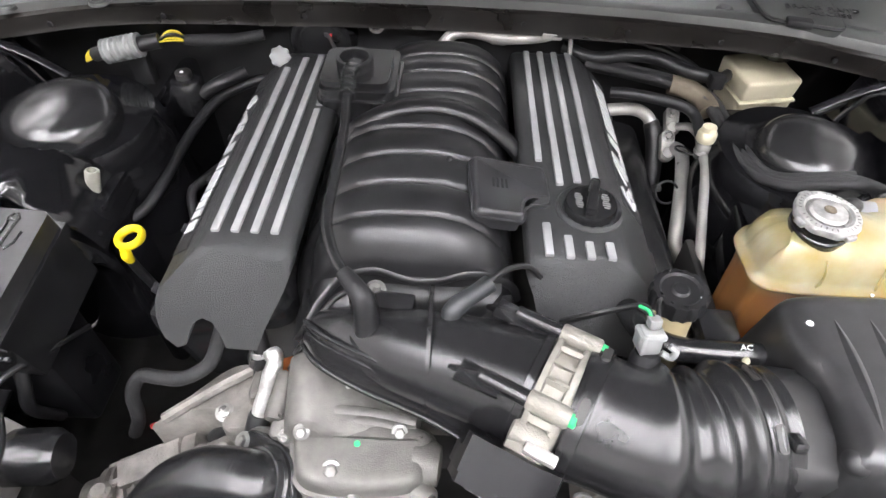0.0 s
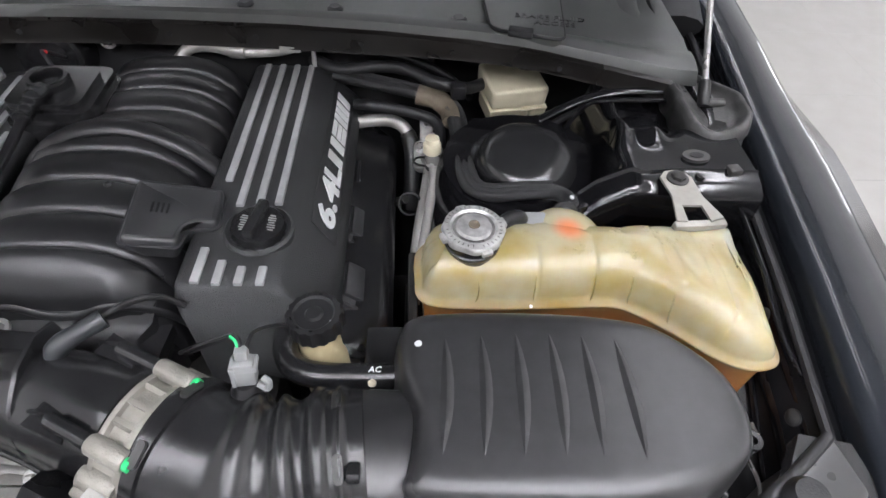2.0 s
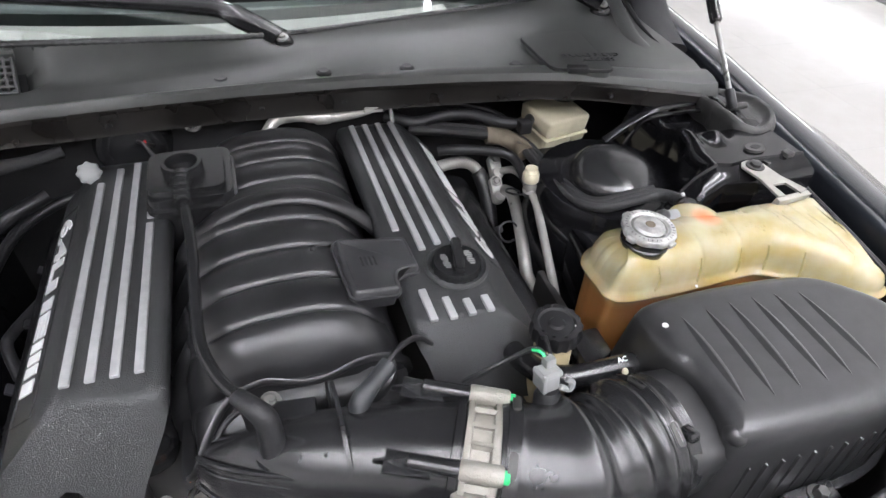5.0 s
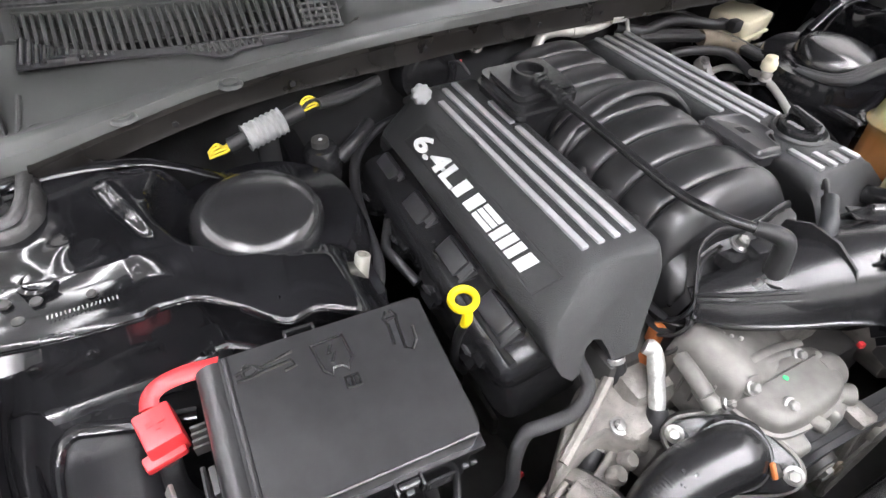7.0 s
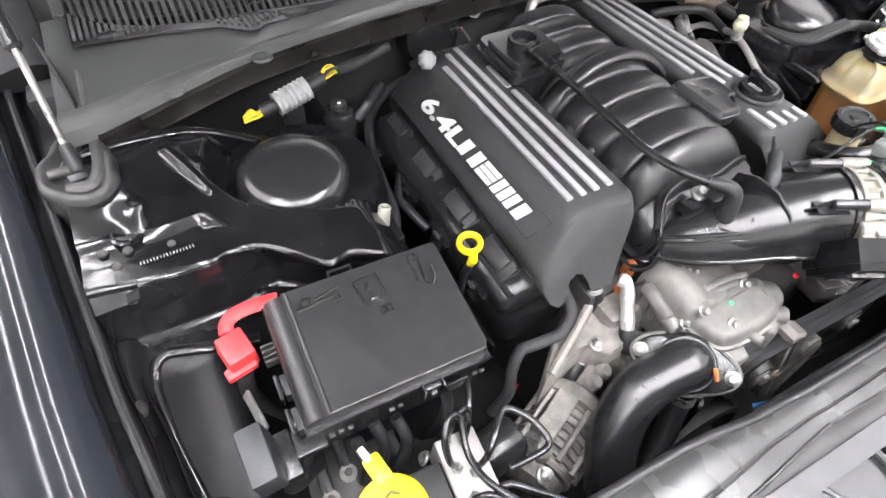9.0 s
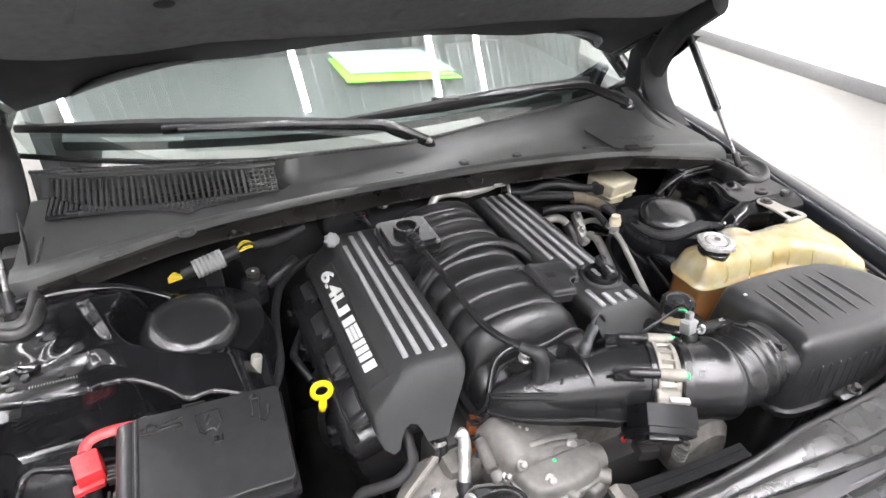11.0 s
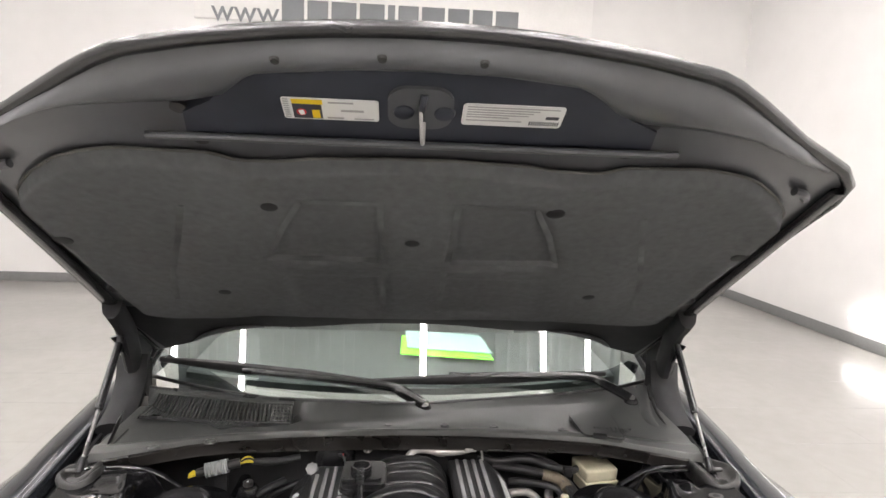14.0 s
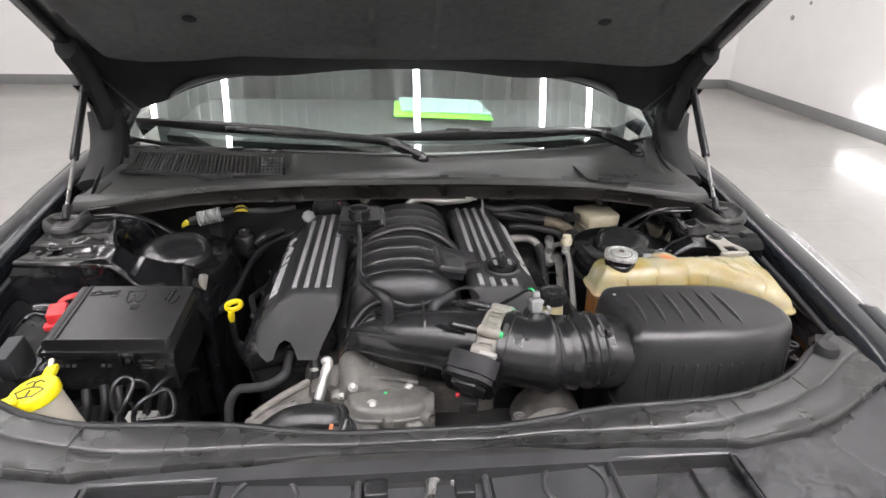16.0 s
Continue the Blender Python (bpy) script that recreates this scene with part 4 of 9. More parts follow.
def build_hood():
    hood = thing("hood", hood_at(0, 0.0), "open dark painted hood with a felt liner inside", "hood")
    side = [(0.80, -0.30), (0.79, -0.10), (0.785, 0.0), (0.765, 0.2), (0.752, 0.386), (0.738, 0.6), (0.727, 0.786), (0.57, 0.90), (0.41, 1.007), (0.33, 1.035), (0.24, 1.055), (0.12, 1.071)]
    rear = [(0.775, -0.30), (0.730, -0.265), (0.660, -0.220), (0.584, -0.148), (0.495, -0.088), (0.44, -0.062), (0.39, -0.048), (0.328, -0.050), (0.295, -0.046), (0.21, -0.027), (0.15, -0.012), (0.105, -0.006), (0.06, -0.002)]
    outline = [(x, v) for x, v in side] + [(0.0, 1.077)] + [(-x, v) for x, v in side[::-1]] + [(-x, v) for x, v in rear] + [(0.0, 0.004)] + [(x, v) for x, v in rear[::-1]]
    hm = Matrix.Translation(Vector(hood_at(0, 0))) @ Matrix(((1, 0, 0, 0), (0, -HC, HS, 0), (0, HS, HC, 0), (0, 0, 0, 1)))
    # outer skin above, inner panel below; local z points out of the outer face
    part("outer_skin", slab([(x * 0.998, v - 0.006 * (v > 0.8)) for x, v in outline], 0.010, 0.017, 0.003, m=hm), M_PAINT, hood, "dark metallic painted skin")
    part("inner_panel", slab([(x * 0.994, v) for x, v in outline], 0.003, 0.010, 0.003, m=hm), M_HOODIN, hood, "dark painted inner panel")
    # rolled hem round the edge
    hem = [hood_at(x * 0.992, v - 0.004 if v > 0.8 else v, 0.0) for x, v in side] + [hood_at(0, 1.072, 0.0)] + [hood_at(-x * 0.992, v - 0.004 if v > 0.8 else v, 0.0) for x, v in side[::-1]]
    part("hem", sweep(hem, 0.0105, 10, 3), M_SATIN, hood, "dark rolled hem", sharp=60)
    # broad painted frame along the front, stepping down to the latch recess
    step_v = ([-0.66, -0.588, -0.556, -0.506, -0.463, -0.403, -0.357, -0.312, -0.261, -0.240, -0.218, -0.096, 0.005, 0.088, 0.190, 0.219, 0.253, 0.297, 0.335, 0.392, 0.472, 0.56, 0.66],
              [0.822, 0.878, 0.897, 0.923, 0.936, 0.944, 0.950, 0.955, 0.970, 0.991, 1.010, 1.025, 1.028, 1.026, 1.013, 0.996, 0.966, 0.948, 0.945, 0.940, 0.921, 0.880, 0.822])
    rim_v = ([0.0, 0.12, 0.24, 0.33, 0.41, 0.57, 0.68], [1.073, 1.067, 1.051, 1.031, 1.003, 0.896, 0.818])

    def lip(u, k):
        top, low = float(np.interp(abs(u), *rim_v)), float(np.interp(u, *step_v))
        f = (0.0, 0.10, 0.26, 0.55, 0.84, 1.0, 1.0)[k]
        fade = min(1.0, (0.66 - abs(u)) / 0.10 + 0.15)
        return hood_at(u, top + (low - top) * f - (0.006 if k == 6 else 0), -0.002 + (0.0, 0.004, 0.016, 0.024, 0.026, 0.024, 0.010)[k] * fade)
    part("front_frame", sheet(lip, span(-0.66, 0.66, 110), range(7)), M_HOODIN, hood, "painted front frame", sharp=60)
    for s in (-1, 1):
        part("corner_frame", sweep([hood_at(s * 0.715, 0.77, 0.004), hood_at(s * 0.725, 0.5, 0.006), hood_at(s * 0.74, 0.25, 0.006), hood_at(s * 0.76, 0.03, 0.004)], 0.011, 10, flat=(1.5, 0.7)), M_SATIN, hood)
        part("corner_dimple", sweep([hood_at(s * 0.672, 0.742, 0.004), hood_at(s * 0.655, 0.762, 0.008), hood_at(s * 0.635, 0.768, 0.006)], 0.008, 8), M_HOODIN, hood)
        # rolled arch over the screen's end; grey paint stands in for its bright reflection
        part("rear_arch", sweep([hood_at(s * 0.640, -0.190, 0.004), hood_at(s * 0.586, -0.112, 0.009), hood_at(s * 0.523, -0.058, 0.011), hood_at(s * 0.462, -0.032, 0.010), hood_at(s * 0.405, -0.036, 0.005)], [0.004, 0.010, 0.011, 0.008, 0.003], 12, 8, flat=(1.3, 0.7)), M_HOODIN, hood, "rolled arch greyed to stand for its reflection")
    for u, v, w in ((-0.331, 0.928, 0.012), (-0.283, 0.930, 0.012), (0.270, 0.938, 0.012), (0.317, 0.931, 0.012), (-0.325, 0.847, 0.004), (0.311, 0.851, 0.004)):
        part("panel_hole", lathe(hood_at(u, v, w), (0, -HS, -HC), [(0.011, -0.006), (0.011, 0.001), (0.008, 0.0015), (0.003, 0.001)], 14), M_DARK, hood)
    for u, v in ((-0.185, 1.034), (-0.059, 1.045), (0.062, 1.045)):
        part("panel_dimple", lathe(hood_at(u, v, 0.022), (0, -HS, -HC), [(0.007, -0.002), (0.005, 0.001), (0.002, 0.0005)], 12), M_DARK, hood)
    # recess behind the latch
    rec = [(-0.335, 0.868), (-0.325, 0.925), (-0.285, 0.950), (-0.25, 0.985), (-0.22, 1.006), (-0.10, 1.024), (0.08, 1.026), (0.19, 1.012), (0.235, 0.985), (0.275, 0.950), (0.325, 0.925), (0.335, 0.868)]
    part("recess", slab(rec, -0.017, 0.012, 0.003, m=hm), M_HOODREC, hood, "dark blue-grey recess")

    # felt liner with pressed pockets
    def liner_top(u):
        return float(np.interp(abs(u), [0, 0.053, 0.172, 0.213, 0.287, 0.321, 0.456, 0.516, 0.561, 0.614, 0.647, 0.674, 0.69, 0.70], [0.819, 0.819, 0.811, 0.801, 0.799, 0.818, 0.822, 0.809, 0.789, 0.748, 0.715, 0.681, 0.62, 0.55]))

    def liner_low(u):
        return float(np.interp(abs(u), [0, 0.20, 0.30, 0.38, 0.48, 0.61, 0.66, 0.70], [0.080, 0.082, 0.084, 0.088, 0.066, 0.052, 0.065, 0.09]))

    def smooth(a, b, x):
        t = max(0.0, min(1.0, (x - a) / (b - a)))
        return t * t * (3 - 2 * t)

    def relief(u, v):
        h = 0.020
        # two pockets either side of the middle rib, two low ones and two slanting outer ones
        a = abs(u)
        lean = 0.40 * (0.70 - v)
        inner = smooth(0.055, 0.075, a) * (1 - smooth(0.195 + lean, 0.225 + lean, a)) * smooth(0.44, 0.485, v) * (1 - smooth(0.685, 0.715, v))
        low = smooth(0.055, 0.075, a) * (1 - smooth(0.26, 0.30, a)) * smooth(0.12, 0.16, v) * (1 - smooth(0.36, 0.40, v))
        outer = smooth(0.38 + 0.6 * lean, 0.44 + 0.6 * lean, a) * (1 - smooth(0.62, 0.67, a)) * smooth(0.12, 0.20, v) * (1 - smooth(0.64, 0.72, v))
        h -= 0.011 * inner + 0.008 * low + 0.007 * outer
        h += 0.0035 * noise.noise((u * 6, v * 6, 0.3)) + 0.0012 * noise.noise((u * 21, v * 21, 0.9))
        edge = min(0.70 - a, v - liner_low(u), liner_top(u) - v)
        return h * smooth(-0.002, 0.022, edge) + 0.003
    part("liner", sheet(lambda u, f: (lambda v: hood_at(u, v, relief(u, v)))(liner_low(u) + (liner_top(u) - liner_low(u)) * f), span(-0.70, 0.70, 120), span(0, 1, 90)), M_PAD, hood, "dusty black felt liner", sharp=60)
    part("liner_hem", sweep([hood_at(u, liner_top(u), 0.006) for u in span(-0.70, 0.70, 80)], 0.0026, 6, 1), M_PADEDGE, hood, "flattened pale liner hem", sharp=60)
    for sg in (-1, 1):
        for line in ([(0.064, 0.47), (0.064, 0.70), (0.208, 0.70), (0.255, 0.60), (0.300, 0.475), (0.064, 0.47)], [(0.064, 0.16), (0.064, 0.43), (0.28, 0.43)], [(0.40, 0.68), (0.45, 0.54), (0.52, 0.36), (0.56, 0.20)]):
            pts = [V(*hood_at(sg * a, b, relief(sg * a, b) - 0.0004)) for q, r in zip(line, line[1:]) for a, b in [(q[0] + (r[0] - q[0]) * f, q[1] + (r[1] - q[1]) * f) for f in span(0, 0.95, 9)]]
            part("pressed_crease", sweep(pts, 0.0065, 6, smooth=False, flat=(1.6, 0.16)), M_PADFOLD, hood, "faint dusty pressed crease")
    rear_u, rear_v = [x for x, v in rear][::-1], [v for x, v in rear][::-1]
    part("rear_panel", sheet(lambda u, k: hood_at(u, liner_low(u) + 0.015 + (float(np.interp(abs(u), rear_u, rear_v)) + 0.002 - liner_low(u) - 0.015) * (0, 0.3, 0.7, 1.0)[k], (0.002, 0.006, 0.004, 0.001)[k]), span(-0.76, 0.76, 90), range(4)), M_FIREWALL, hood, "black rear edge of the inner panel")
    for u, v in ((-0.259, 0.685), (0.24, 0.692), (-0.009, 0.557), (-0.436, 0.273), (0.425, 0.286), (-0.685, 0.262), (0.685, 0.262), (-0.668, 0.53), (0.668, 0.53)):
        p = Vector(hood_at(u, v, relief(u, v) - 0.001 if v < 0.82 else 0.004))
        part("push_pin", lathe(p, (0, -HS, -HC), [(0.019, -0.003), (0.017, 0.0005), (0.011, 0.0018), (0.003, 0.002)], 18), M_FIREWALL, hood, "black push pin")
    # rubber strip across the front
    part("front_seal", sweep([hood_at(u, 0.882, 0.024) for u in span(-0.385, 0.372, 14)], 0.0075, 10, 2, flat=(1.2, 0.8)), M_HOODIN, hood, "long black rubber strip")
    # latch striker
    strike = part("striker_plate", slab(rounded(0.086, 0.080, 0.026, 6, -0.010, 0.958), -0.0225, -0.012, 0.004, 3, m=hm), M_HOODIN, hood, "dark pressed striker plate")
    part("striker_loop", sweep([hood_at(-0.010, 0.960, 0.02), hood_at(-0.009, 0.950, 0.036), hood_at(-0.007, 0.928, 0.050), hood_at(-0.005, 0.920, 0.046), hood_at(-0.004, 0.932, 0.02)], 0.0026, 8, 6), M_LINE, strike, "bright steel striker loop")
    for u in (-0.032, 0.022):
        part("plate_dimple", lathe(hood_at(u, 0.952, 0.0225), (0, -HS, -HC), [(0.015, -0.002), (0.013, 0.002), (0.008, 0.004)], 16), M_HOODREC, strike)
    part("safety_catch", sweep([hood_at(-0.008, 0.958, 0.022), hood_at(-0.008, 0.975, 0.028), hood_at(-0.006, 0.988, 0.022)], 0.005, 8), M_HOODREC, strike)
    # labels
    face = Matrix.Translation(Vector(hood_at(0, 0.010, 0.0172))) @ Matrix(((1, 0, 0, 0), (0, -HC, HS, 0), (0, HS, HC, 0), (0, 0, 0, 1)))

    def flat(x0, v0, x1, v1, lift, mat, name, parent):
        return part(name, slab([(x0, v0), (x1, v0), (x1, v1), (x0, v1)], -lift, 0.0005 - lift, m=face), mat, parent, smooth=False)
    lab = thing("warning_label", hood_at(-0.128, 0.945, 0.018), "white and yellow warning label stuck inside the hood", "label")
    part("sheet", slab(rounded(0.126, 0.042, 0.004, 3, -0.128, 0.935), -0.001, 0.001, m=face), M_LABEL, lab)
    flat(-0.178, 0.945, -0.138, 0.954, 0.0014, M_LABELY, "yellow_band", lab)
    flat(-0.178, 0.916, -0.140, 0.9445, 0.0014, M_LABELK, "black_field", lab)
    flat(-0.153, 0.918, -0.143, 0.934, 0.0019, M_LABELY, "yellow_symbol", lab)
    part("red_symbol", lathe(Vector(face @ Vector((-0.167, 0.929, -0.0014))), (0, -HS, -HC), [(0.0065, -0.0004), (0.0065, 0.0004)], 18), M_RED, lab)
    part("white_symbol", slab([(-0.171, 0.932), (-0.164, 0.934), (-0.163, 0.925), (-0.169, 0.924)], -0.0024, -0.0019, m=face), M_LABEL, lab)
    for v in span(0.917, 0.952, 9):
        flat(-0.189, v, -0.182, v + 0.002, 0.0014, M_LABELG, "code_bar", lab)
    flat(-0.131, 0.948, -0.098, 0.951, 0.0014, M_LABELG, "text_bar", lab)
    flat(-0.115, 0.932, -0.085, 0.936, 0.0014, M_LABELG, "text_bar", lab)
    flat(-0.134, 0.917, -0.112, 0.920, 0.0014, M_LABELG, "text_bar", lab)
    flat(-0.098, 0.917, -0.072, 0.9195, 0.0014, M_LABELG, "text_bar", lab)
    lab = thing("emission_label", hood_at(0.115, 0.94, 0.018), "white printed data label stuck inside the hood", "label")
    part("sheet", slab(rounded(0.138, 0.044, 0.006, 3, 0.115, 0.938), -0.001, 0.001, m=face), M_LABEL, lab)
    for k, v in enumerate((0.953, 0.948, 0.943, 0.938, 0.933, 0.926)):
        flat(0.052, v, (0.176, 0.150, 0.142, 0.136, 0.110, 0.128)[k], v + 0.0022, 0.0014, M_LABELG, "text_bar", lab)
    for k in range(14):
        flat(0.139 + k * 0.003, 0.921, 0.1408 + k * 0.003, 0.929, 0.0014, M_LABELK, "code_bar", lab)
    flat(0.160, 0.934, 0.178, 0.940, 0.0014, M_LABELK, "text_bar", lab)
    # hinges
    for s in (-1, 1):
        hinge = part("hinge", sweep([hood_at(s * 0.745, 0.14, 0.006), hood_at(s * 0.765, 0.02, 0.012), (s * 0.780, 1.34, 1.20), (s * 0.785, 1.38, 1.12)], 0.034, 10, flat=(0.7, 1.3)), M_FIREWALL, hood, "black steel hinge arm")
        part("lower_arm", sweep([(s * 0.79, 1.39, 1.14), (s * 0.785, 1.36, 1.07), (s * 0.78, 1.30, 1.02), (s * 0.775, 1.22, 0.99)], 0.034, 10, flat=(0.7, 1.3)), M_FIREWALL, hinge)
        leaf = [(1.24, 1.235), (1.32, 1.228), (1.400, 1.080), (1.43, 1.00), (1.47, 0.99), (1.475, 1.14), (1.40, 1.20)]
        part("hinge_leaf", loft([[V(s * x, y, z) for y, z in leaf] for x in (0.774, 0.780)]), M_HOUSE, hinge, "black pressed hinge leaf")
        part("pivot_bolt", hexbolt((s * 0.772, 1.36, 1.115), (-s, 0, 0), 0.008), M_DARK, hinge)
        # gas strut
        a, b = Vector((s * 0.760, 1.252, 1.228)), Vector((s * 0.731, 0.985, 1.008))
        d = (b - a)
        strut = thing("gas_strut", b, "black gas strut with bright rod holding up the hood", "gas strut", "gas struts")
        part("cylinder", lathe(a + d * 0.03, d, [(0.007, 0), (0.0098, 0.01), (0.0098, d.length * 0.55), (0.007, d.length * 0.56)], 18), M_SATIN, strut, "black cylinder")
        part("rod", rod(a + d * 0.55, a + d * 0.96, 0.0042), M_STEEL, strut, "bright steel rod")
        part("end_fitting", lathe(a + d * 0.93, d, [(0.007, 0), (0.008, 0.004), (0.008, 0.03), (0.006, 0.034)], 14), M_RUBBER, strut)
        part("end_fitting", lathe(a - d * 0.02, d, [(0.007, 0), (0.009, 0.004), (0.009, 0.022)], 14), M_RUBBER, strut)
        part("ball_stud", rod(b + V(-s * 0.004, 0, -0.006), b + V(s * 0.03, 0, -0.006), 0.006), M_DARK, strut)


# ---- cowl, wipers and windscreen ----
def cowl_front(x):
    return float(np.interp(abs(x), [0, 0.15, 0.3, 0.42, 0.53, 0.62, 0.70], [1.128, 1.125, 1.114, 1.097, 1.074, 1.048, 1.024]))


def glass_base(x):
    return 1.385 + 0.27 * x * x


def glass_at(u, v):
    x = u * (0.80 - 0.12 * v)
    return x, glass_base(x) + 0.78 * v, 1.045 + 0.03 * u * u + 0.47 * v - 0.05 * v * v


def cowl_ridge(x):
    """The cowl's rear ridge: place along y and height."""
    return (float(np.interp(x, [-0.735, -0.70, -0.53, -0.357, -0.30, 0.0, 0.08, 0.25, 0.50, 0.735], [1.364, 1.350, 1.272, 1.208, 1.203, 1.245, 1.290, 1.347, 1.398, 1.476])),
            float(np.interp(x, [-0.735, -0.70, -0.53, -0.357, -0.30, 0.0, 0.08, 0.25], [1.052, 1.054, 1.072, 1.084, 1.084, 1.058, 1.042, 1.032])))


GRILLE_LOW = ([-0.71, -0.695, -0.68, -0.654, -0.62, -0.579, -0.507, -0.425, -0.30], [1.298, 1.283, 1.260, 1.236, 1.214, 1.197, 1.182, 1.172, 1.162])
GRILLE_FLAP = ([-0.70, -0.636, -0.574, -0.512, -0.475, -0.462, -0.45, -0.413, -0.359, -0.308], [1.199, 1.191, 1.182, 1.166, 1.138, 1.136, 1.147, 1.149, 1.152, 1.157])


def grille_at(x, f, lift=0.0):
    """A point of the sloping grille: f from its lower to its upper edge."""
    y0, z0 = float(np.interp(x, *GRILLE_LOW)), 1.026 + 0.010 * min(1.0, (x + 0.72) / 0.3)
    y1, z1 = cowl_ridge(x)
    a, b = V(x, y0, z0), V(x, y1 - 0.004, z1 - 0.004)
    n = V(0, -(b.z - a.z), b.y - a.y).normalized()
    return a.lerp(b, f) + n * lift


def build_cowl():
    cowl = thing("cowl_panel", (0, 1.2, 1.0), "weathered grey-black plastic cowl panel below the windscreen", "cowl panel")

    def top(x, k):
        y0 = cowl_front(x)
        y1, z1 = cowl_ridge(x)
        a = abs(x)
        side = max(0.0, min(1.0, (-0.27 - x) / 0.03))
        f = (0, 0.02, 0.06, 0.10, 0.13, 0.18, 0.5, 0.62, 0.66, 0.72, 0.86, 1.0)[k]
        z = (1.020, 1.032, 1.036, 1.035, 1.028, 1.027, 1.032, 1.034, 1.036, 1.038, 1.039, 1.040)[k]
        if k >= 6:
            z += (z1 - z) * ((f - 0.5) / 0.5) ** 1.5
        p = V(x, y0 + (y1 - y0) * f, z)
        if side and k >= 6:
            g = grille_at(x, (0, 0, 0, 0.0, 0.5, 1.0)[k - 6], (-0.001, -0.002, -0.034, -0.036, -0.036, 0.003)[k - 6])
            if k == 6:
                g.y -= 0.004
            p = p.lerp(g, side)
        p.z -= 0.012 * max(0.0, (a - 0.5) / 0.2) * max(0.0, 1 - k / 6) + 0.004 * math.sin(x * 7) * (k == 5)
        return p.x, p.y, p.z
    part("panel", sheet(top, span(-0.735, 0.735, 110), range(12), (0, 0, -0.004)), M_COWL, cowl, sharp=35)

    def gutter(x, k):
        y1, z1 = cowl_ridge(x)
        return x, (y1 - 0.002, y1 + 0.003, y1 + 0.03, glass_base(x) + 0.01)[k], (z1 - 0.003, z1 - 0.035, 0.990, 0.985)[k]
    part("gutter", sheet(gutter, span(-0.735, 0.735, 60), range(4), (0, 0, -0.003)), M_RUBBER, cowl, "black rain gutter")
    part("gutter_trim", sweep([(x, cowl_ridge(x)[0] + 0.001, cowl_ridge(x)[1] + 0.001) for x in span(-0.735, 0.735, 50)], 0.0042, 8, 4, ribs=(0.012, 0.0010)), M_DUSTY, cowl)
    # metal flange below the front lip
    part("flange", sheet(lambda x, k: (x, cowl_front(x) + (0.002, -0.006, -0.004, -0.006)[k], (1.022, 1.018, *(lambda q: (0.992 + q, 0.986 + q))(0.006 * min(1.0, max(0.0, (abs(x) - 0.25) / 0.17))))[k] - 0.012 * max(0.0, (abs(x) - 0.5) / 0.2)), span(-0.70, 0.70, 70), range(4), (0, 0.004, 0)),
         M_FLANGE, cowl, "dusty brown-black metal flange")
    for x in (-0.55, -0.40, -0.20, 0.0, 0.12, 0.27, 0.40, 0.55):
        part("flange_hole", lathe((x, cowl_front(x) - 0.008, 1.004 - 0.012 * max(0.0, (abs(x) - 0.5) / 0.2)), (0, -1, 0), [(0.004, 0), (0.0035, 0.002), (0.001, 0.002)], 10), M_FIREWALL, cowl)
    # push pins along the lip
    for x, y in ((-0.684, 1.078), (-0.600, 1.058), (-0.477, 1.078), (-0.275, 1.134)):
        part("round_pad", lathe((x, y, 1.0265 - 0.010 * max(0.0, (abs(x) - 0.5) / 0.2)), (0, 0, 1), [(0.015, 0), (0.013, 0.0035), (0.009, 0.0045), (0.007, 0.0030), (0.001, 0.0030)], 26), M_COWL, cowl)
    part("end_bead", sweep([(-0.702, 1.150, 1.024), (-0.703, 1.09, 1.021), (-0.704, 1.045, 1.017), (-0.700, 1.035, 1.016)], 0.0035, 8), M_COWL, cowl)
    part("side_blade", sweep([(-0.740, 1.215, 1.045), (-0.726, 1.15, 1.038), (-0.716, 1.09, 1.024), (-0.712, 1.05, 1.012)], [0.001, 0.006, 0.005, 0.002], 8, 5, flat=(0.6, 1.4)), M_RUBBER, cowl)
    for x in (-0.05, 0.10, 0.23, 0.41, 0.632):
        part("push_pin", lathe((x, cowl_front(x) + 0.045, 1.026 - 0.010 * max(0.0, (abs(x) - 0.5) / 0.2)), (0, 0, 1), [(0.012, 0), (0.012, 0.003), (0.008, 0.006), (0.003, 0.0055)], 16), M_DUSTY, cowl)
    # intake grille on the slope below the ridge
    # near-black backing sheet: the shade between the slats is put into its colour
    well = part("grille_well", sheet(lambda x, f: grille_at(x, f, -0.030), span(-0.712, -0.300, 50), (-0.02, 0.5, 1.0), (0, 0.001, -0.002)), M_FIREWALL, cowl, "near-black backing for the slots' shade")

    def bar(name, x0, f0, x1, f1, w, deep):
        """A bar of the grille between two points of its slope."""
        a, b = grille_at(x0, f0, -0.001), grille_at(x1, f1, -0.001)
        d = (b - a).normalized()
        n = (grille_at(x0, f0, 0.01) - grille_at(x0, f0)).normalized()
        side = d.cross(n).normalized()
        e = w * 0.22
        prof = [(-w / 2, -deep), (w / 2, -deep), (w / 2, -e), (w / 2 - e, 0), (-w / 2 + e, 0), (-w / 2, -e)]
        part(name, loft([[p + side * u + n * v for u, v in prof] for p in (a, b)]), M_COWL, well, smooth=False)
    for k in range(32):
        x = -0.700 + k * 0.0109
        bar("grille_slat", x, 0.06, x, 0.90, 0.0054, 0.007)
    for k in range(6):
        x = -0.352 + k * 0.0094
        bar("grille_slat", x, -0.02, x, 0.96, 0.0042, 0.007)
    for k in range(7):
        bar("grille_cross", -0.356, 0.02 + 0.15 * k, -0.304, 0.02 + 0.15 * k, 0.0040, 0.006)
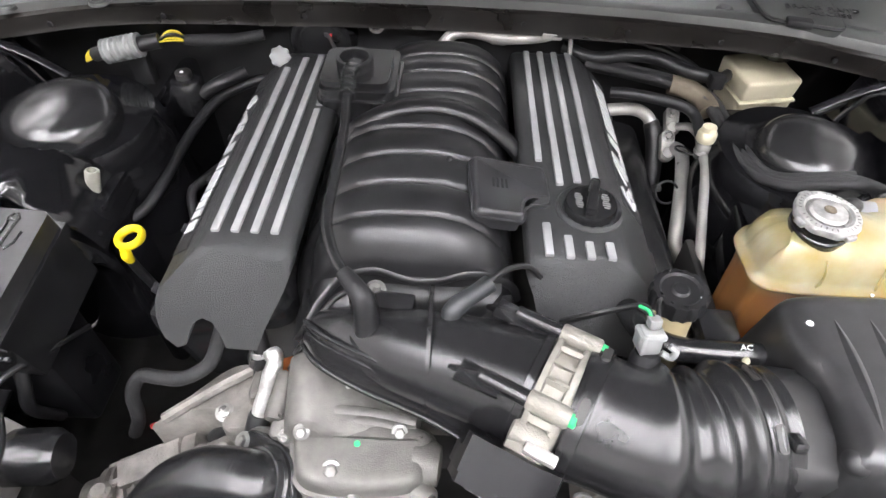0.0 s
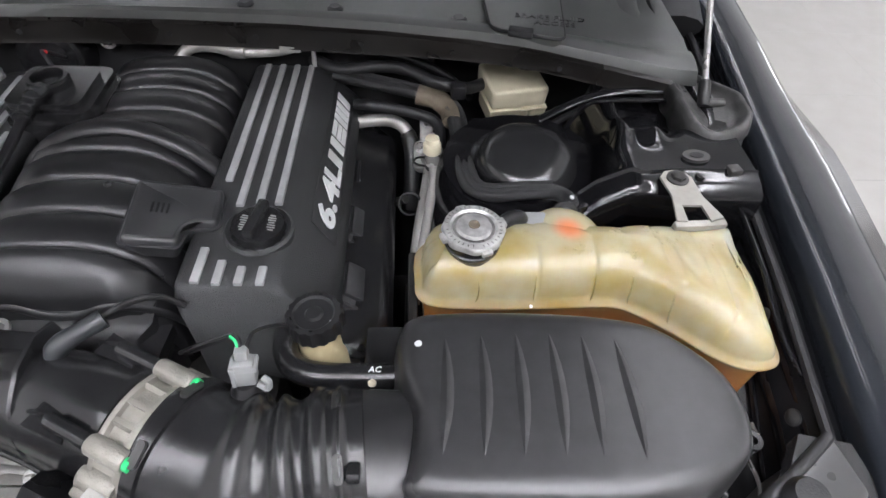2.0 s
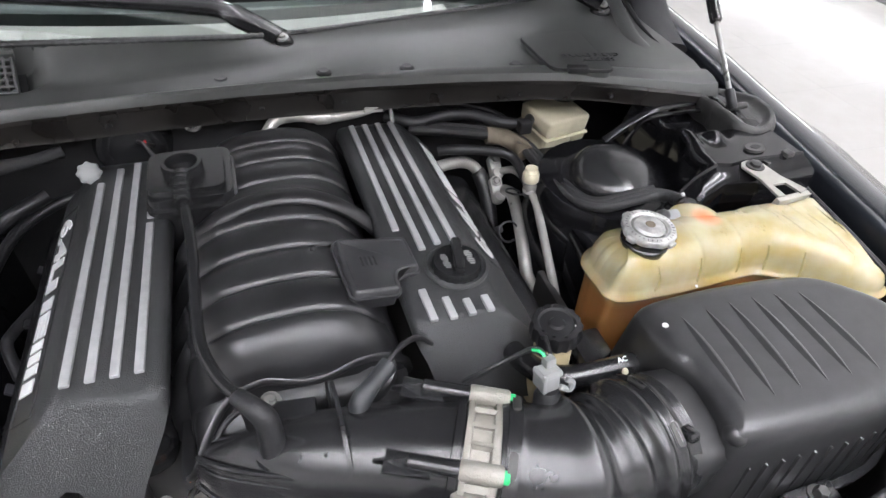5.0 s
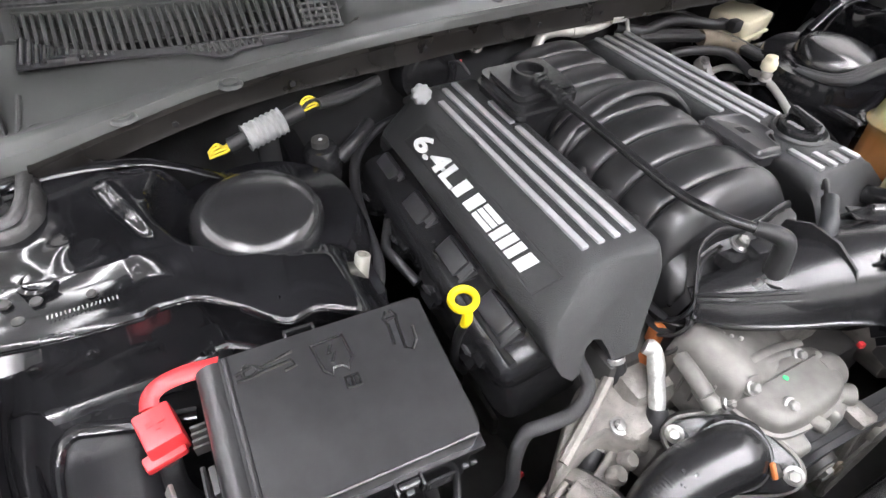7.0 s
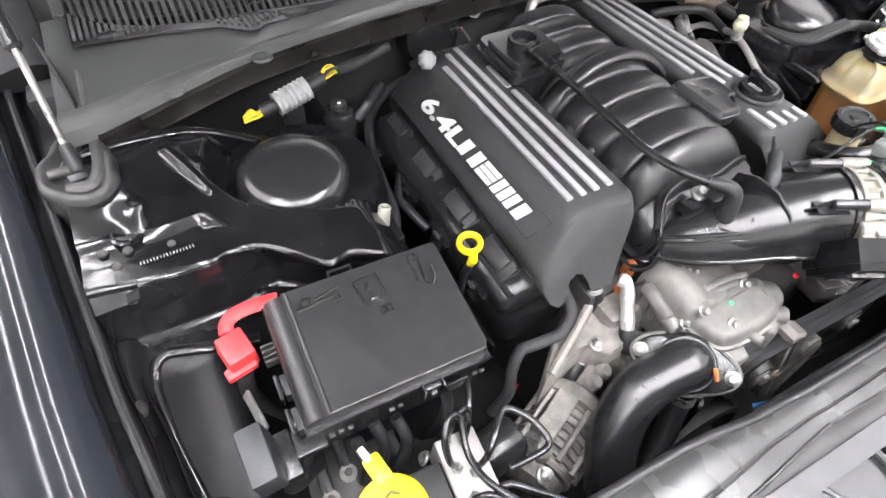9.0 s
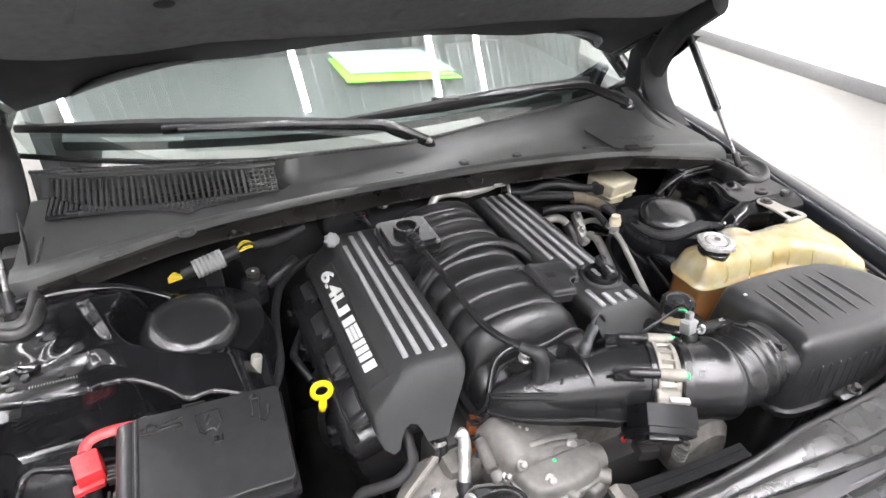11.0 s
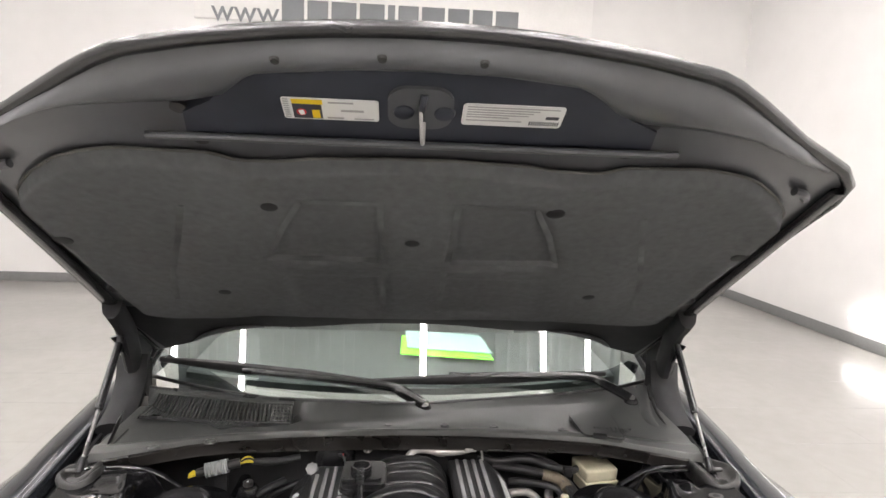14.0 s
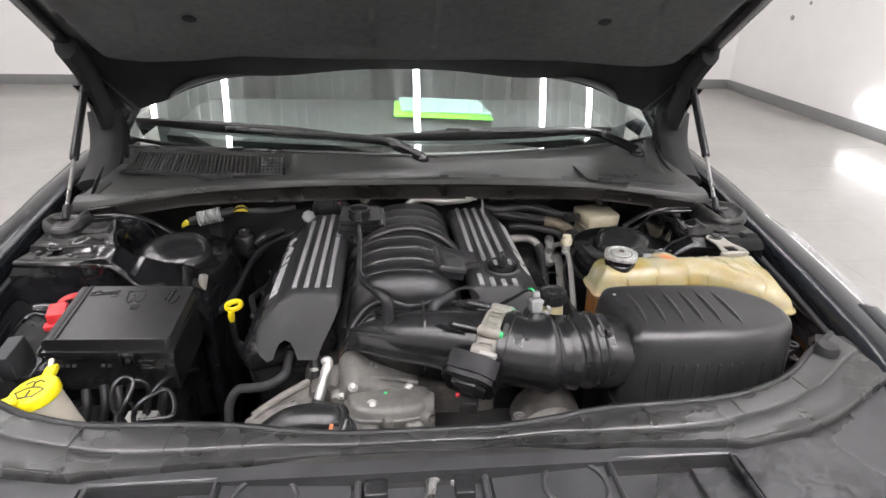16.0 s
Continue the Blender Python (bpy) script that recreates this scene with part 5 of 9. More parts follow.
    part("grille_band", sheet(lambda x, f: grille_at(x, f, 0.0015), span(-0.712, -0.300, 50), (0.88, 0.94, 1.03), (0, 0.001, -0.006)), M_COWL, well)
    part("grille_band", sheet(lambda x, f: grille_at(x, f, 0.0012), (-0.716, -0.702), span(0.0, 1, 6), (0, 0.001, -0.008)), M_COWL, well)
    for f in (0.30, 0.60):
        part("grille_rod", sweep([grille_at(x, f, -0.007) for x in span(-0.70, -0.36, 12)], 0.0018, 6, 1), M_DARK, well)
    part("grille_rim", sweep([grille_at(x, 0.02, 0.001) for x in span(-0.712, -0.302, 40)], 0.0026, 8, 1), M_DUSTY, well)
    part("grille_flap", sheet(lambda x, k: (x, float(np.interp(x, *GRILLE_FLAP)) + (float(np.interp(x, *GRILLE_LOW)) + 0.002 - float(np.interp(x, *GRILLE_FLAP))) * k, 1.0345 + 0.001 * k), span(-0.70, -0.308, 60), (0, 1), (0, 0, -0.003)), M_DUSTY, well, "thin black slotted flap")
    for k in range(46):
        x = -0.694 + k * 0.0084
        y0, y1 = float(np.interp(x, *GRILLE_FLAP)) + 0.008, float(np.interp(x, *GRILLE_LOW)) - 0.004
        if y1 - y0 > 0.006:
            part("grille_tooth", box((0.0040, y1 - y0, 0.004), (x, (y0 + y1) / 2, 1.0368), bevel=0.0012), M_COWL, well, smooth=False)
    for x in (-0.648, -0.400):
        part("flap_clip", box((0.034, 0.012, 0.008), (x, float(np.interp(x, *GRILLE_FLAP)) + 0.004, 1.038), (0, 0, -6), 0.002), M_DUSTY, well)
    # access lid with writing that is too fine to read
    lid = fillet([(0.449, 1.225), (0.453, 1.098), (0.552, 1.072), (0.570, 1.235)], (0.02, 0.016, 0.016, 0.02))
    part("access_lid", slab(lid, 1.026, 1.0405, 0.003), M_COWL, cowl, "rounded access lid")
    part("lid_groove", sweep([V(x, y, 1.0375) for x, y in lid + lid[:1]], 0.0026, 6, smooth=False), M_FIREWALL, cowl, "dark gap round the lid")
    part("lid_clip", box((0.034, 0.016, 0.010), (0.492, 1.087, 1.040), (0, 0, -12), 0.002), M_FIREWALL, cowl, "black lid clip")
    for k, word in enumerate(("BRAKE FLUID", "ACCESS")):
        part("lid_lettering", letters(word, 0.0165, basis((0.488 + 0.026 * k, 1.131 - 0.020 * k, 1.0408), (1, -0.10, 0), (0.10, 1, 0)), 0.0006, spacing=1.05), M_DUSTY, cowl, "moulded black lettering")
    # three lines of moulded text, too fine to read
    random.seed(21)
    for k in range(3):
        x = 0.423 + 0.002 * k
        while x < 0.560:
            w = random.uniform(0.006, 0.020)
            y = cowl_front(x) + 0.032 - 0.0085 * k
            part("moulded_text", box((w, 0.0042, 0.0010), (x + w / 2, y - 0.006, 1.0335 - 0.006 * k * 0.3 - 0.010 * max(0.0, (x - 0.5) / 0.2)), (0, 0, -13)), M_DUSTY, cowl, smooth=False)
            x += w + 0.004
    # rain channels at both ends
    for s in (1,):
        part("end_channel", sweep([(s * 0.74, 1.42, 1.05), (s * 0.70, 1.30, 1.038), (s * 0.675, 1.20, 1.03), (s * 0.69, 1.10, 1.018), (s * 0.70, 1.05, 1.008)], 0.009, 10, flat=(1.8, 0.5)), M_COWL, cowl)
        part("end_channel", sweep([(s * 0.765, 1.42, 1.05), (s * 0.73, 1.30, 1.036), (s * 0.712, 1.20, 1.028), (s * 0.722, 1.10, 1.016)], 0.005, 8), M_RUBBER, cowl)
    for s in (-1, 1):
        part("end_plate", slab([(s * 0.70, 1.45), (s * 0.82, 1.42), (s * 0.825, 1.06), (s * 0.70, 1.06)], 0.930, 0.945, 0.003), M_HOUSE, cowl)


def build_windscreen():
    ws = thing("windscreen", (0, 1.5, 1.05), "tinted windscreen reflecting the ceiling lights", "windscreen")
    us, vs = span(-1, 1, 41), span(-0.075, 1, 23)
    pane = part("pane", sheet(glass_at, us, vs, (0, -0.0022, 0.004)), M_GLASS, ws, "green tinted glass", sharp=80)
    pane.visible_shadow = False
    part("lower_trim", sweep([V(*glass_at(u, -0.072)) + V(0, -0.003, 0.003) for u in span(-1, 1, 30)], 0.006, 8, 1), M_RUBBER, ws)
    for s in (-1, 1):
        part("pillar", sweep([V(*glass_at(s * 1.0, v)) + V(s * 0.02, 0, 0.0) for v in span(-0.04, 1, 8)], 0.028, 10, 3), M_BODY, ws, "gloss black pillar")
    # cabin behind the glass
    cabin = thing("dashboard", (0, 1.75, 1.02), "dark vinyl dashboard behind the windscreen", "dashboard")
    part("top", sheet(lambda x, k: (x, (glass_base(x) + 0.03, 1.62, 1.85, 2.05, 2.10)[k], (1.035, 1.045, 1.055, 1.04, 0.85)[k]), span(-0.70, 0.70, 24), range(5), (0, 0, -0.02)), M_DASH, cabin)
    shell = thing("cabin_shell", (0, 3.0, 0.9), "grey cabin lining behind the dashboard", "cabin")
    part("rear_lining", box((1.5, 0.05, 1.0), (0, 3.6, 1.0)), M_CABIN, shell)
    part("roof_lining", box((1.36, 1.5, 0.03), (0, 2.95, 1.52)), M_CABIN, shell)
    for s in (-1, 1):
        part("side_lining", box((0.04, 1.9, 0.75), (s * 0.78, 2.7, 1.0)), M_CABIN, shell)
        part("seat_back", box((0.50, 0.16, 0.62), (s * 0.36, 2.85, 1.0), (-12, 0, 0), 0.06), M_DASH, shell)
        part("head_rest", box((0.26, 0.10, 0.18), (s * 0.36, 2.93, 1.36), (-10, 0, 0), 0.04), M_DASH, shell)
    # sheets lying on the dashboard
    card = [(-0.02, 1.665), (0.300, 1.612), (0.275, 1.84), (-0.015, 1.90)]
    solo("neon_card", slab(card, 1.0635, 1.0655), M_NEON, "neon green card lying on the dashboard", "card")
    bm = slab([(0.005, 1.725), (0.305, 1.665), (0.285, 1.90), (0.0, 1.95)], 1.069, 1.071)
    solo("paper_sheet", bm, M_PAPER, "pale blue paper lying on the green card", "paper")
    solo("card_print", slab([(0.235, 1.638), (0.292, 1.627), (0.290, 1.640), (0.233, 1.652)], 1.0655, 1.0662), M_LABELK, "dark pen mark on the green card", "pen mark")


def build_wipers():
    for name, piv, elbow, run, b0, b1 in (
            ("left", (0.048, 1.262, 1.045), (-0.055, 1.335, 1.074), [(-0.28, 1.392, 1.078), (-0.46, 1.425, 1.082)], (-0.772, 1.532, 1.082), (-0.06, 1.386, 1.062)),
            ("right", (0.668, 1.325, 1.045), (0.56, 1.418, 1.078), [(0.36, 1.425, 1.080), (0.16, 1.412, 1.080)], (-0.10, 1.396, 1.066), (0.64, 1.475, 1.070))):
        w = thing("wiper", piv, "black windscreen wiper resting at the glass edge", "wiper", "wipers")
        part("pivot_cap", lathe(V(*piv) + V(0, 0, -0.02), (0, -0.25, 1), [(0.020, 0), (0.020, 0.018), (0.016, 0.024), (0.010, 0.026)], 22), M_SATIN, w)
        part("pivot_nut", hexbolt(V(*piv) + V(0, -0.003, 0.006), (0, -0.25, 1), 0.008, 0.006), M_STEEL, w, "bright pivot nut")
        arm = part("arm", sweep([V(*piv) + V(0, 0, 0.002), V(*piv).lerp(V(*elbow), 0.5) + V(0, 0, 0.006), V(*elbow)] + [V(*p) for p in run], [0.019, 0.020, 0.019, 0.016, 0.013], 10, 6, flat=(1.25, 0.6)), M_SATIN, w)
        part("arm_joint", box((0.012, 0.022, 0.014), elbow, (0, 0, 20 if name == "left" else 5), 0.003), M_DARK, arm)
        part("blade", sweep([V(*b0), V(*b0).lerp(V(*b1), 0.5) + V(0, -0.012 if name == "left" else -0.02, 0.004), V(*b1)], [0.008, 0.016, 0.016, 0.008], 8, 12, flat=(0.9, 1.1)), M_RUBBER, w)
        part("blade_mount", box((0.07, 0.016, 0.02), run[-1], (0, 0, -10), 0.005), M_SATIN, w)


build_room()
build_body()
build_nose()
build_hood()
build_cowl()
build_windscreen()
build_wipers()


# ---- the engine ----
def build_block():
    eng = thing("engine_block", (0, 0.85, 0.45), "dark engine block deep in the bay", "engine")
    part("block", box((0.40, 0.46, 0.44), (0, 0.86, 0.62), bevel=0.02), M_DARK, eng)
    for s in (-1, 1):
        part("cylinder_head", box((0.17, 0.42, 0.13), (s * 0.225, 0.885, 0.785), (0, s * 12, 0), 0.03, 3), M_SATIN, eng, "black cylinder head")
        part("head_cover", box((0.18, 0.43, 0.06), (s * 0.232, 0.885, 0.850), (0, s * 14, 0), 0.024, 3), M_SATIN, eng, "black rocker cover")
        part("mount_foot", box((0.10, 0.12, 0.06), (s * 0.16, 0.86, 0.43), bevel=0.01), M_DARK, eng)
    part("front_cover", box((0.34, 0.06, 0.34), (-0.02, 0.62, 0.66), bevel=0.02), M_ALUD, eng, "dirty cast front cover")


def build_cover(s, inner, top, end, y0, y1, zf, zr, stripes, text_y):
    """A plastic cover over a row of coils: grained shell, raised stripes and lettering."""
    cov = thing("engine_cover", (s * (inner + end) / 2, (y0 + y1) / 2, zr - 0.11), "grained black plastic engine cover with silver stripes", "engine cover", "engine covers")

    def z_at(y):
        return zf + (zr - zf) * (y - y0) / (y1 - y0)
    # one shell: rounded shoulders, a front face that slopes forward, and a notched lower edge
    lower = [(end + 0.002, 0.074), (end - 0.008, 0.098), (end - 0.020, 0.108), (end - 0.030, 0.104)] + ([(end - 0.034, 0.092), (end - 0.041, 0.079), (end - 0.051, 0.073), (end - 0.061, 0.077), (end - 0.068, 0.090), (end - 0.073, 0.106)] if s < 0 else [(end - 0.050, 0.100), (end - 0.075, 0.094), (end - 0.098, 0.100)]) + [(inner + (0.046 if s < 0 else 0.034), 0.107), (inner + (0.036 if s < 0 else 0.026), 0.084), (inner + 0.012, 0.040)]

    def section(z, w):
        top_chain = [(inner + 0.001, z - 0.016), (inner + 0.002, z - 0.008), (inner + 0.004, z - 0.003), (inner + 0.010, z), (top - 0.018, z), (top - 0.008, z - 0.0012), (top, z - 0.0048), (top + 0.008, z - 0.0115),
                     (end - 0.010, z - 0.044), (end - 0.004, z - 0.051), (end, z - 0.060)]
        return top_chain + [(x, z - d * (0.84 + 0.16 * w)) for x, d in lower]
    rings = []
    for y, dz, w in ((y1 + 0.012, -0.03, 0), (y1 + 0.009, -0.012, 0), (y1, -0.003, 0), (y1 - 0.012, 0, 0), (y1 - 0.12, 0, 0), ((y0 + y1) / 2, 0, 0.1), (y0 + 0.10, 0, 0.5), (y0 + 0.03, 0, 0.95), (y0, 0, 1.0)):
        z = z_at(min(max(y, y0), y1))
        rings.append([V(s * x, y - 0.46 * (z - zz) * w, zz + dz) for x, zz in section(z, w)])
    bm = loft(rings)
    bm.verts.ensure_lookup_table()
    k = len(rings[0])
    keep = set(bm.verts[(len(rings) - 1) * k + i] for i in range(12))
    edge = [e for e in bm.edges if e.verts[0] in keep and e.verts[1] in keep]
    soften(bm, 0.011, 4, edges=edge)
    part("shell", bm, M_COVER, cov, "coarse grained black shell", sharp=62)
    for x, ya, yb in stripes:
        za, zb = z_at(ya), z_at(yb)
        ln = yb - ya
        part("stripe", box((0.0086, ln, 0.005), (x, (ya + yb) / 2, (za + zb) / 2 + 0.0012), (math.degrees(math.atan2(zb - za, ln)), 0, 0), 0.0012), M_STRIPE, cov, "silver stripe")
    # lettering on the outer slope; the maker's word is given as plain bars
    slope = V(-s * (end - top), 0, 0.050).normalized()
    back = s > 0
    right = V(0, 1 if back else -1, (zr - zf) / (y1 - y0) * (1 if back else -1)).normalized()
    nrm = right.cross(slope)
    g = basis(V(s * ((top + end) / 2 + 0.001), text_y, z_at(text_y) - 0.0285) + nrm * 0.0012 - slope * 0.0165, right, slope)
    part("lettering", letters("6.4L", 0.0350, g @ Matrix.Translation((0.022, 0.0, 0)) @ Matrix.Diagonal((1.90, 1.0, 1, 1)), 0.0008, 0.18, 1.0, fat=0.0012), M_LETTER, cov, "white raised lettering")
    high, lean = 0.0238, 0.36
    bars = [(0.140, 0.0175, 0, 1), (0.1705, 0.0175, 0, 1), (0.193, 0.036, 0, 0.29), (0.193, 0.036, 0.355, 0.645), (0.193, 0.036, 0.71, 1), (0.2335, 0.0125, 0, 1), (0.2495, 0.0125, 0, 1), (0.2655, 0.0125, 0, 1), (0.2845, 0.0165, 0, 1)]
    for x, w, b0, b1 in bars:
        lo, hi = b0 * high, b1 * high
        part("letter_bar", slab([(x + lo * lean, lo), (x + w + lo * lean, lo), (x + w + hi * lean, hi), (x + hi * lean, hi)], 0, 0.0012, m=g), M_LETTER, cov)
    # thin moulded frame round the lettering
    part("letter_frame", sweep([g @ V(x, y, -0.0004) for x, y in ((0.006, -0.006), (0.330, -0.006), (0.342, 0.031), (0.018, 0.031), (0.006, -0.006))], 0.0008, 6, smooth=False), M_COVER, cov)
    # coils below the outer edge: an upper pad, the loom's groove and a lower block
    for k in range(4):
        yc = y0 + 0.055 + 0.104 * k + (0.0 if s < 0 else 0.03)
        zc = z_at(min(yc, y1)) - 0.116
        tilt = (0, s * 38, 0)
        coil = thing("ignition_coil", (s * (end + 0.01), yc, zc - 0.02), "black ignition coil beside the engine cover", "ignition coil", "ignition coils")
        part("body", box((0.034, 0.066, 0.026), (s * (end + 0.004), yc, zc + 0.006), tilt, 0.004, 3), M_DUSTY, coil)
        part("raised_pad", box((0.026, 0.050, 0.007), (s * (end + 0.012), yc + 0.002, zc + 0.0185), tilt, 0.002), M_DUSTY, coil)
        part("rib", box((0.030, 0.006, 0.012), (s * (end + 0.010), yc - 0.034, zc + 0.012), tilt, 0.002), M_DUSTY, coil)
        part("lower_block", box((0.030, 0.060, 0.026), (s * (end + 0.030), yc - 0.004, zc - 0.018), (0, s * 52, 0), 0.004, 3), M_SATIN, coil)
        part("plug_shell", box((0.022, 0.030, 0.020), (s * (end + 0.040), yc - 0.006, zc - 0.036), (0, s * 60, 0), 0.003), M_SATIN, coil)
        part("plug_clip", box((0.004, 0.014, 0.020), (s * (end + 0.047), yc - 0.006, zc - 0.022), (0, s * 40, 0), 0.001), M_DUSTY, coil)
        for dy in (0.022, 0.030):
            part("fin", box((0.040, 0.0025, 0.016), (s * (end + 0.026), yc + dy + 0.012, zc - 0.006), (0, s * 46, 0), 0.0008), M_SATIN, coil)
        part("boot", rod((s * (end - 0.01), yc, zc - 0.02), (s * (end - 0.035), yc, zc - 0.07), 0.016), M_RUBBER, coil)
        part("bolt", hexbolt((s * (end + 0.026), yc - 0.042, zc - 0.008), (s * 0.55, 0, 0.83), 0.005, 0.008), M_DARK, coil)
    solo("coil_loom", sweep([(s * (end + 0.0235), yy, z_at(min(yy, y1)) - 0.1125 + 0.002 * math.sin(yy * 60)) for yy in span(y0 - 0.005, y1 - 0.02, 14)], 0.0050, 8, 3), M_RUBBER, "thin black wiring loom along the coils", "wiring loom")
    return cov


def build_covers():
    sl = [(-0.214, 0.705, 1.034), (-0.1933, 0.705, 1.064), (-0.1727, 0.705, 1.074), (-0.152, 0.705, 0.934)]
    build_cover(-1, 0.128, 0.228, 0.280, 0.680, 1.086, 0.974, 0.962, sl, 1.036)
    part_of = [o for o in bpy.data.objects if o.name == "engine_cover"][0]
    part("stripe", box((0.0086, 0.060, 0.005), (-0.152, 0.975, 0.9665), bevel=0.0012), M_STRIPE, part_of, "silver stripe")
    sr = [(0.130, 0.85, 1.128), (0.151, 0.806, 1.128), (0.172, 0.812, 1.128), (0.193, 0.809, 1.128), (0.130, 0.692, 0.740), (0.151, 0.690, 0.722), (0.172, 0.690, 0.714), (0.193, 0.690, 0.714)]
    build_cover(1, 0.106, 0.211, 0.262, 0.690, 1.135, 0.976, 0.953, sr, 0.783)
    # filler cap in the cover of the other bank
    c = (0.1795, 0.766, 0.966)
    cap = thing("oil_filler_cap", c, "black oil filler cap with white printed symbols", "filler cap")
    part("well_ring", lathe(c, (0, 0, 1), [(0.036, 0), (0.037, 0.010), (0.034, 0.013), (0.030, 0.008)], 32), M_COVER, cap)
    part("cap", lathe(c, (0, 0, 1), [(0.028, 0), (0.029, 0.014), (0.027, 0.019), (0.020, 0.020)], 36, flute=(18, 0.05, 0, 1)), M_SATIN, cap)
    part("grip", box((0.012, 0.052, 0.014), V(*c) + V(0, 0, 0.026), (0, 0, -12), 0.004), M_SATIN, cap)
    for dx in (-0.014, 0.015):
        for k in range(7):
            part("print_bar", box((0.0085 if k % 3 else 0.006, 0.0014, 0.0008), V(*c) + V(dx + 0.002 * dx * (k - 3), 0.0034 * (k - 3), 0.0205), (0, 0, -12)), M_CHAR, cap, "white printed bar", smooth=False)


def build_intake():
    mani = thing("intake_manifold", (0, 0.85, 0.86), "ribbed satin black plastic intake manifold", "intake manifold")
    seams = [0.680, 0.722, 0.772, 0.822, 0.872, 0.922, 0.974, 1.022, 1.066, 1.104]
    base = [(-0.125, 0.865), (-0.123, 0.905), (-0.119, 0.936), (-0.110, 0.960), (-0.095, 0.977), (-0.074, 0.988), (-0.046, 0.995), (-0.006, 0.997), (0.018, 0.996), (0.043, 0.989), (0.064, 0.976), (0.082, 0.957), (0.095, 0.932), (0.103, 0.902), (0.106, 0.865)]
    for n, (a, b) in enumerate(zip(seams, seams[1:])):
        rings = []
        for k in range(15):
            f = k / 14
            y = a + (b - a) * f
            bulge = math.sin(math.pi * f) ** 0.42 if 0 < f < 1 else 0.0
            back = max(0.0, min(1.0, (y - 0.90) / 0.06))
            narrow, lift = 1.0 - 0.13 * back, 0.0
            if n == 0:
                front = (b - y) / (b - a)
                bulge = 0.95 - 0.1 * front if f > 0 else 0.6
                if f > 0.9:
                    bulge *= (1 - f) / 0.1
                lift = -0.034 * front ** 2.6
            ring = []
            for x, z in base:
                px = -0.006 + 0.018 * back + (x + 0.006) * narrow * (0.975 + 0.025 * bulge)
                h = max(0.0, (z - 0.87) / 0.13)
                flatter = -0.016 * back * max(0.0, h - 0.55) / 0.45
                wave = (-0.006 * math.cos((x + 0.006) * 62) * (1 - f) ** 1.5 if n == 0 and h > 0.3 else 0)
                ring.append(V(px, y, z + (0.0105 * bulge - 0.0065) * h + lift * h + wave + flatter))
            rings.append(ring)
        part("front_plenum" if n == 0 else "runner", loft(rings), M_INTAKE, mani, "smooth plenum lobe" if n == 0 else "", sharp=60)
    # curved flanks running down to the side seam
    for yk in (0.735, 0.785, 0.835, 0.885):
        part("runner_flank", sweep([(-0.098, yk + 0.010, 0.945), (-0.116, yk, 0.915), (-0.126, yk - 0.012, 0.880), (-0.128, yk - 0.02, 0.85)], 0.021, 12, 5), M_INTAKE, mani)
    rings = []
    for y, x0, x1, zt, zb in ((0.760, -0.112, 0.085, 0.950, 0.86), (0.730, -0.114, 0.085, 0.950, 0.86), (0.700, -0.117, 0.085, 0.946, 0.865), (0.672, -0.119, 0.085, 0.938, 0.868), (0.655, -0.118, 0.07, 0.930, 0.870), (0.644, -0.113, 0.05, 0.916, 0.872), (0.638, -0.106, 0.03, 0.900, 0.874)):
        rings.append([V(x0, y, zb), V(x0 - 0.001, y, zb + 0.3 * (zt - zb)), V(x0 + 0.001, y, zt - 0.028), V(x0 + 0.006, y, zt - 0.014), V(x0 + 0.016, y, zt - 0.005), V(x0 + 0.032, y, zt), V(x1, y, zt), V(x1, y, zb)])
    part("plenum_corner", loft(rings), M_INTAKE, mani, "rounded plenum corner", sharp=60)
    edge = [(-0.118, 0.790), (-0.124, 0.740), (-0.128, 0.690), (-0.128, 0.655), (-0.120, 0.636), (-0.100, 0.628), (-0.06, 0.630)]
    for zz, grow in ((0.884, 0.0), (0.868, 0.004)):
        part("side_lip", sweep([(x - grow, y - grow, zz) for x, y in edge], 0.0028, 8, 5, flat=(2.2, 0.5)), M_INTAKE, mani)
    # valley body under the runners
    part("lower_body", box((0.20, 0.44, 0.06), (-0.006, 0.86, 0.86), bevel=0.01), M_INTAKE, mani)
    # flat belt over the middle
    part("belt", sweep([(-0.130, 0.892, 0.915), (-0.114, 0.893, 0.952), (-0.078, 0.897, 0.984), (-0.03, 0.900, 1.003), (0.02, 0.900, 1.004), (0.062, 0.897, 0.988), (0.095, 0.893, 0.962), (0.118, 0.890, 0.935)], 0.0115, 14, 6, flat=(1.25, 0.72)), M_INTAKE, mani)
    # wavy lip below the front lobe, and the dark wall under it
    lip = [(-0.128, 0.650, 0.875), (-0.124, 0.632, 0.895), (-0.113, 0.630, 0.918), (-0.098, 0.650, 0.938), (-0.078, 0.670, 0.951), (-0.046, 0.677, 0.957), (-0.012, 0.674, 0.947), (0.018, 0.674, 0.948), (0.046, 0.677, 0.957), (0.074, 0.682, 0.950), (0.098, 0.690, 0.925), (0.108, 0.70, 0.89)]
    part("flange", sweep(lip, 0.0032, 8, 5, flat=(1.5, 0.7)), M_INTAKE, mani)
    part("flange", sweep([(x * 1.03, y - 0.010, z - 0.014) for x, y, z in lip[:6]], 0.0028, 8, 5), M_INTAKE, mani)
    part("flange", sweep([(x * 1.06 - 0.004, y - 0.016, z - 0.036) for x, y, z in lip[:6]], 0.0032, 8, 5), M_INTAKE, mani)
    part("front_wall", sheet(lambda i, k: (lip[i][0] * 0.97, lip[i][1] + (0.004, -0.002, -0.004)[k], lip[i][2] - (0, 0.02, 0.09)[k]), range(len(lip)), range(3), (0, 0.012, 0)), M_INTAKE, mani)
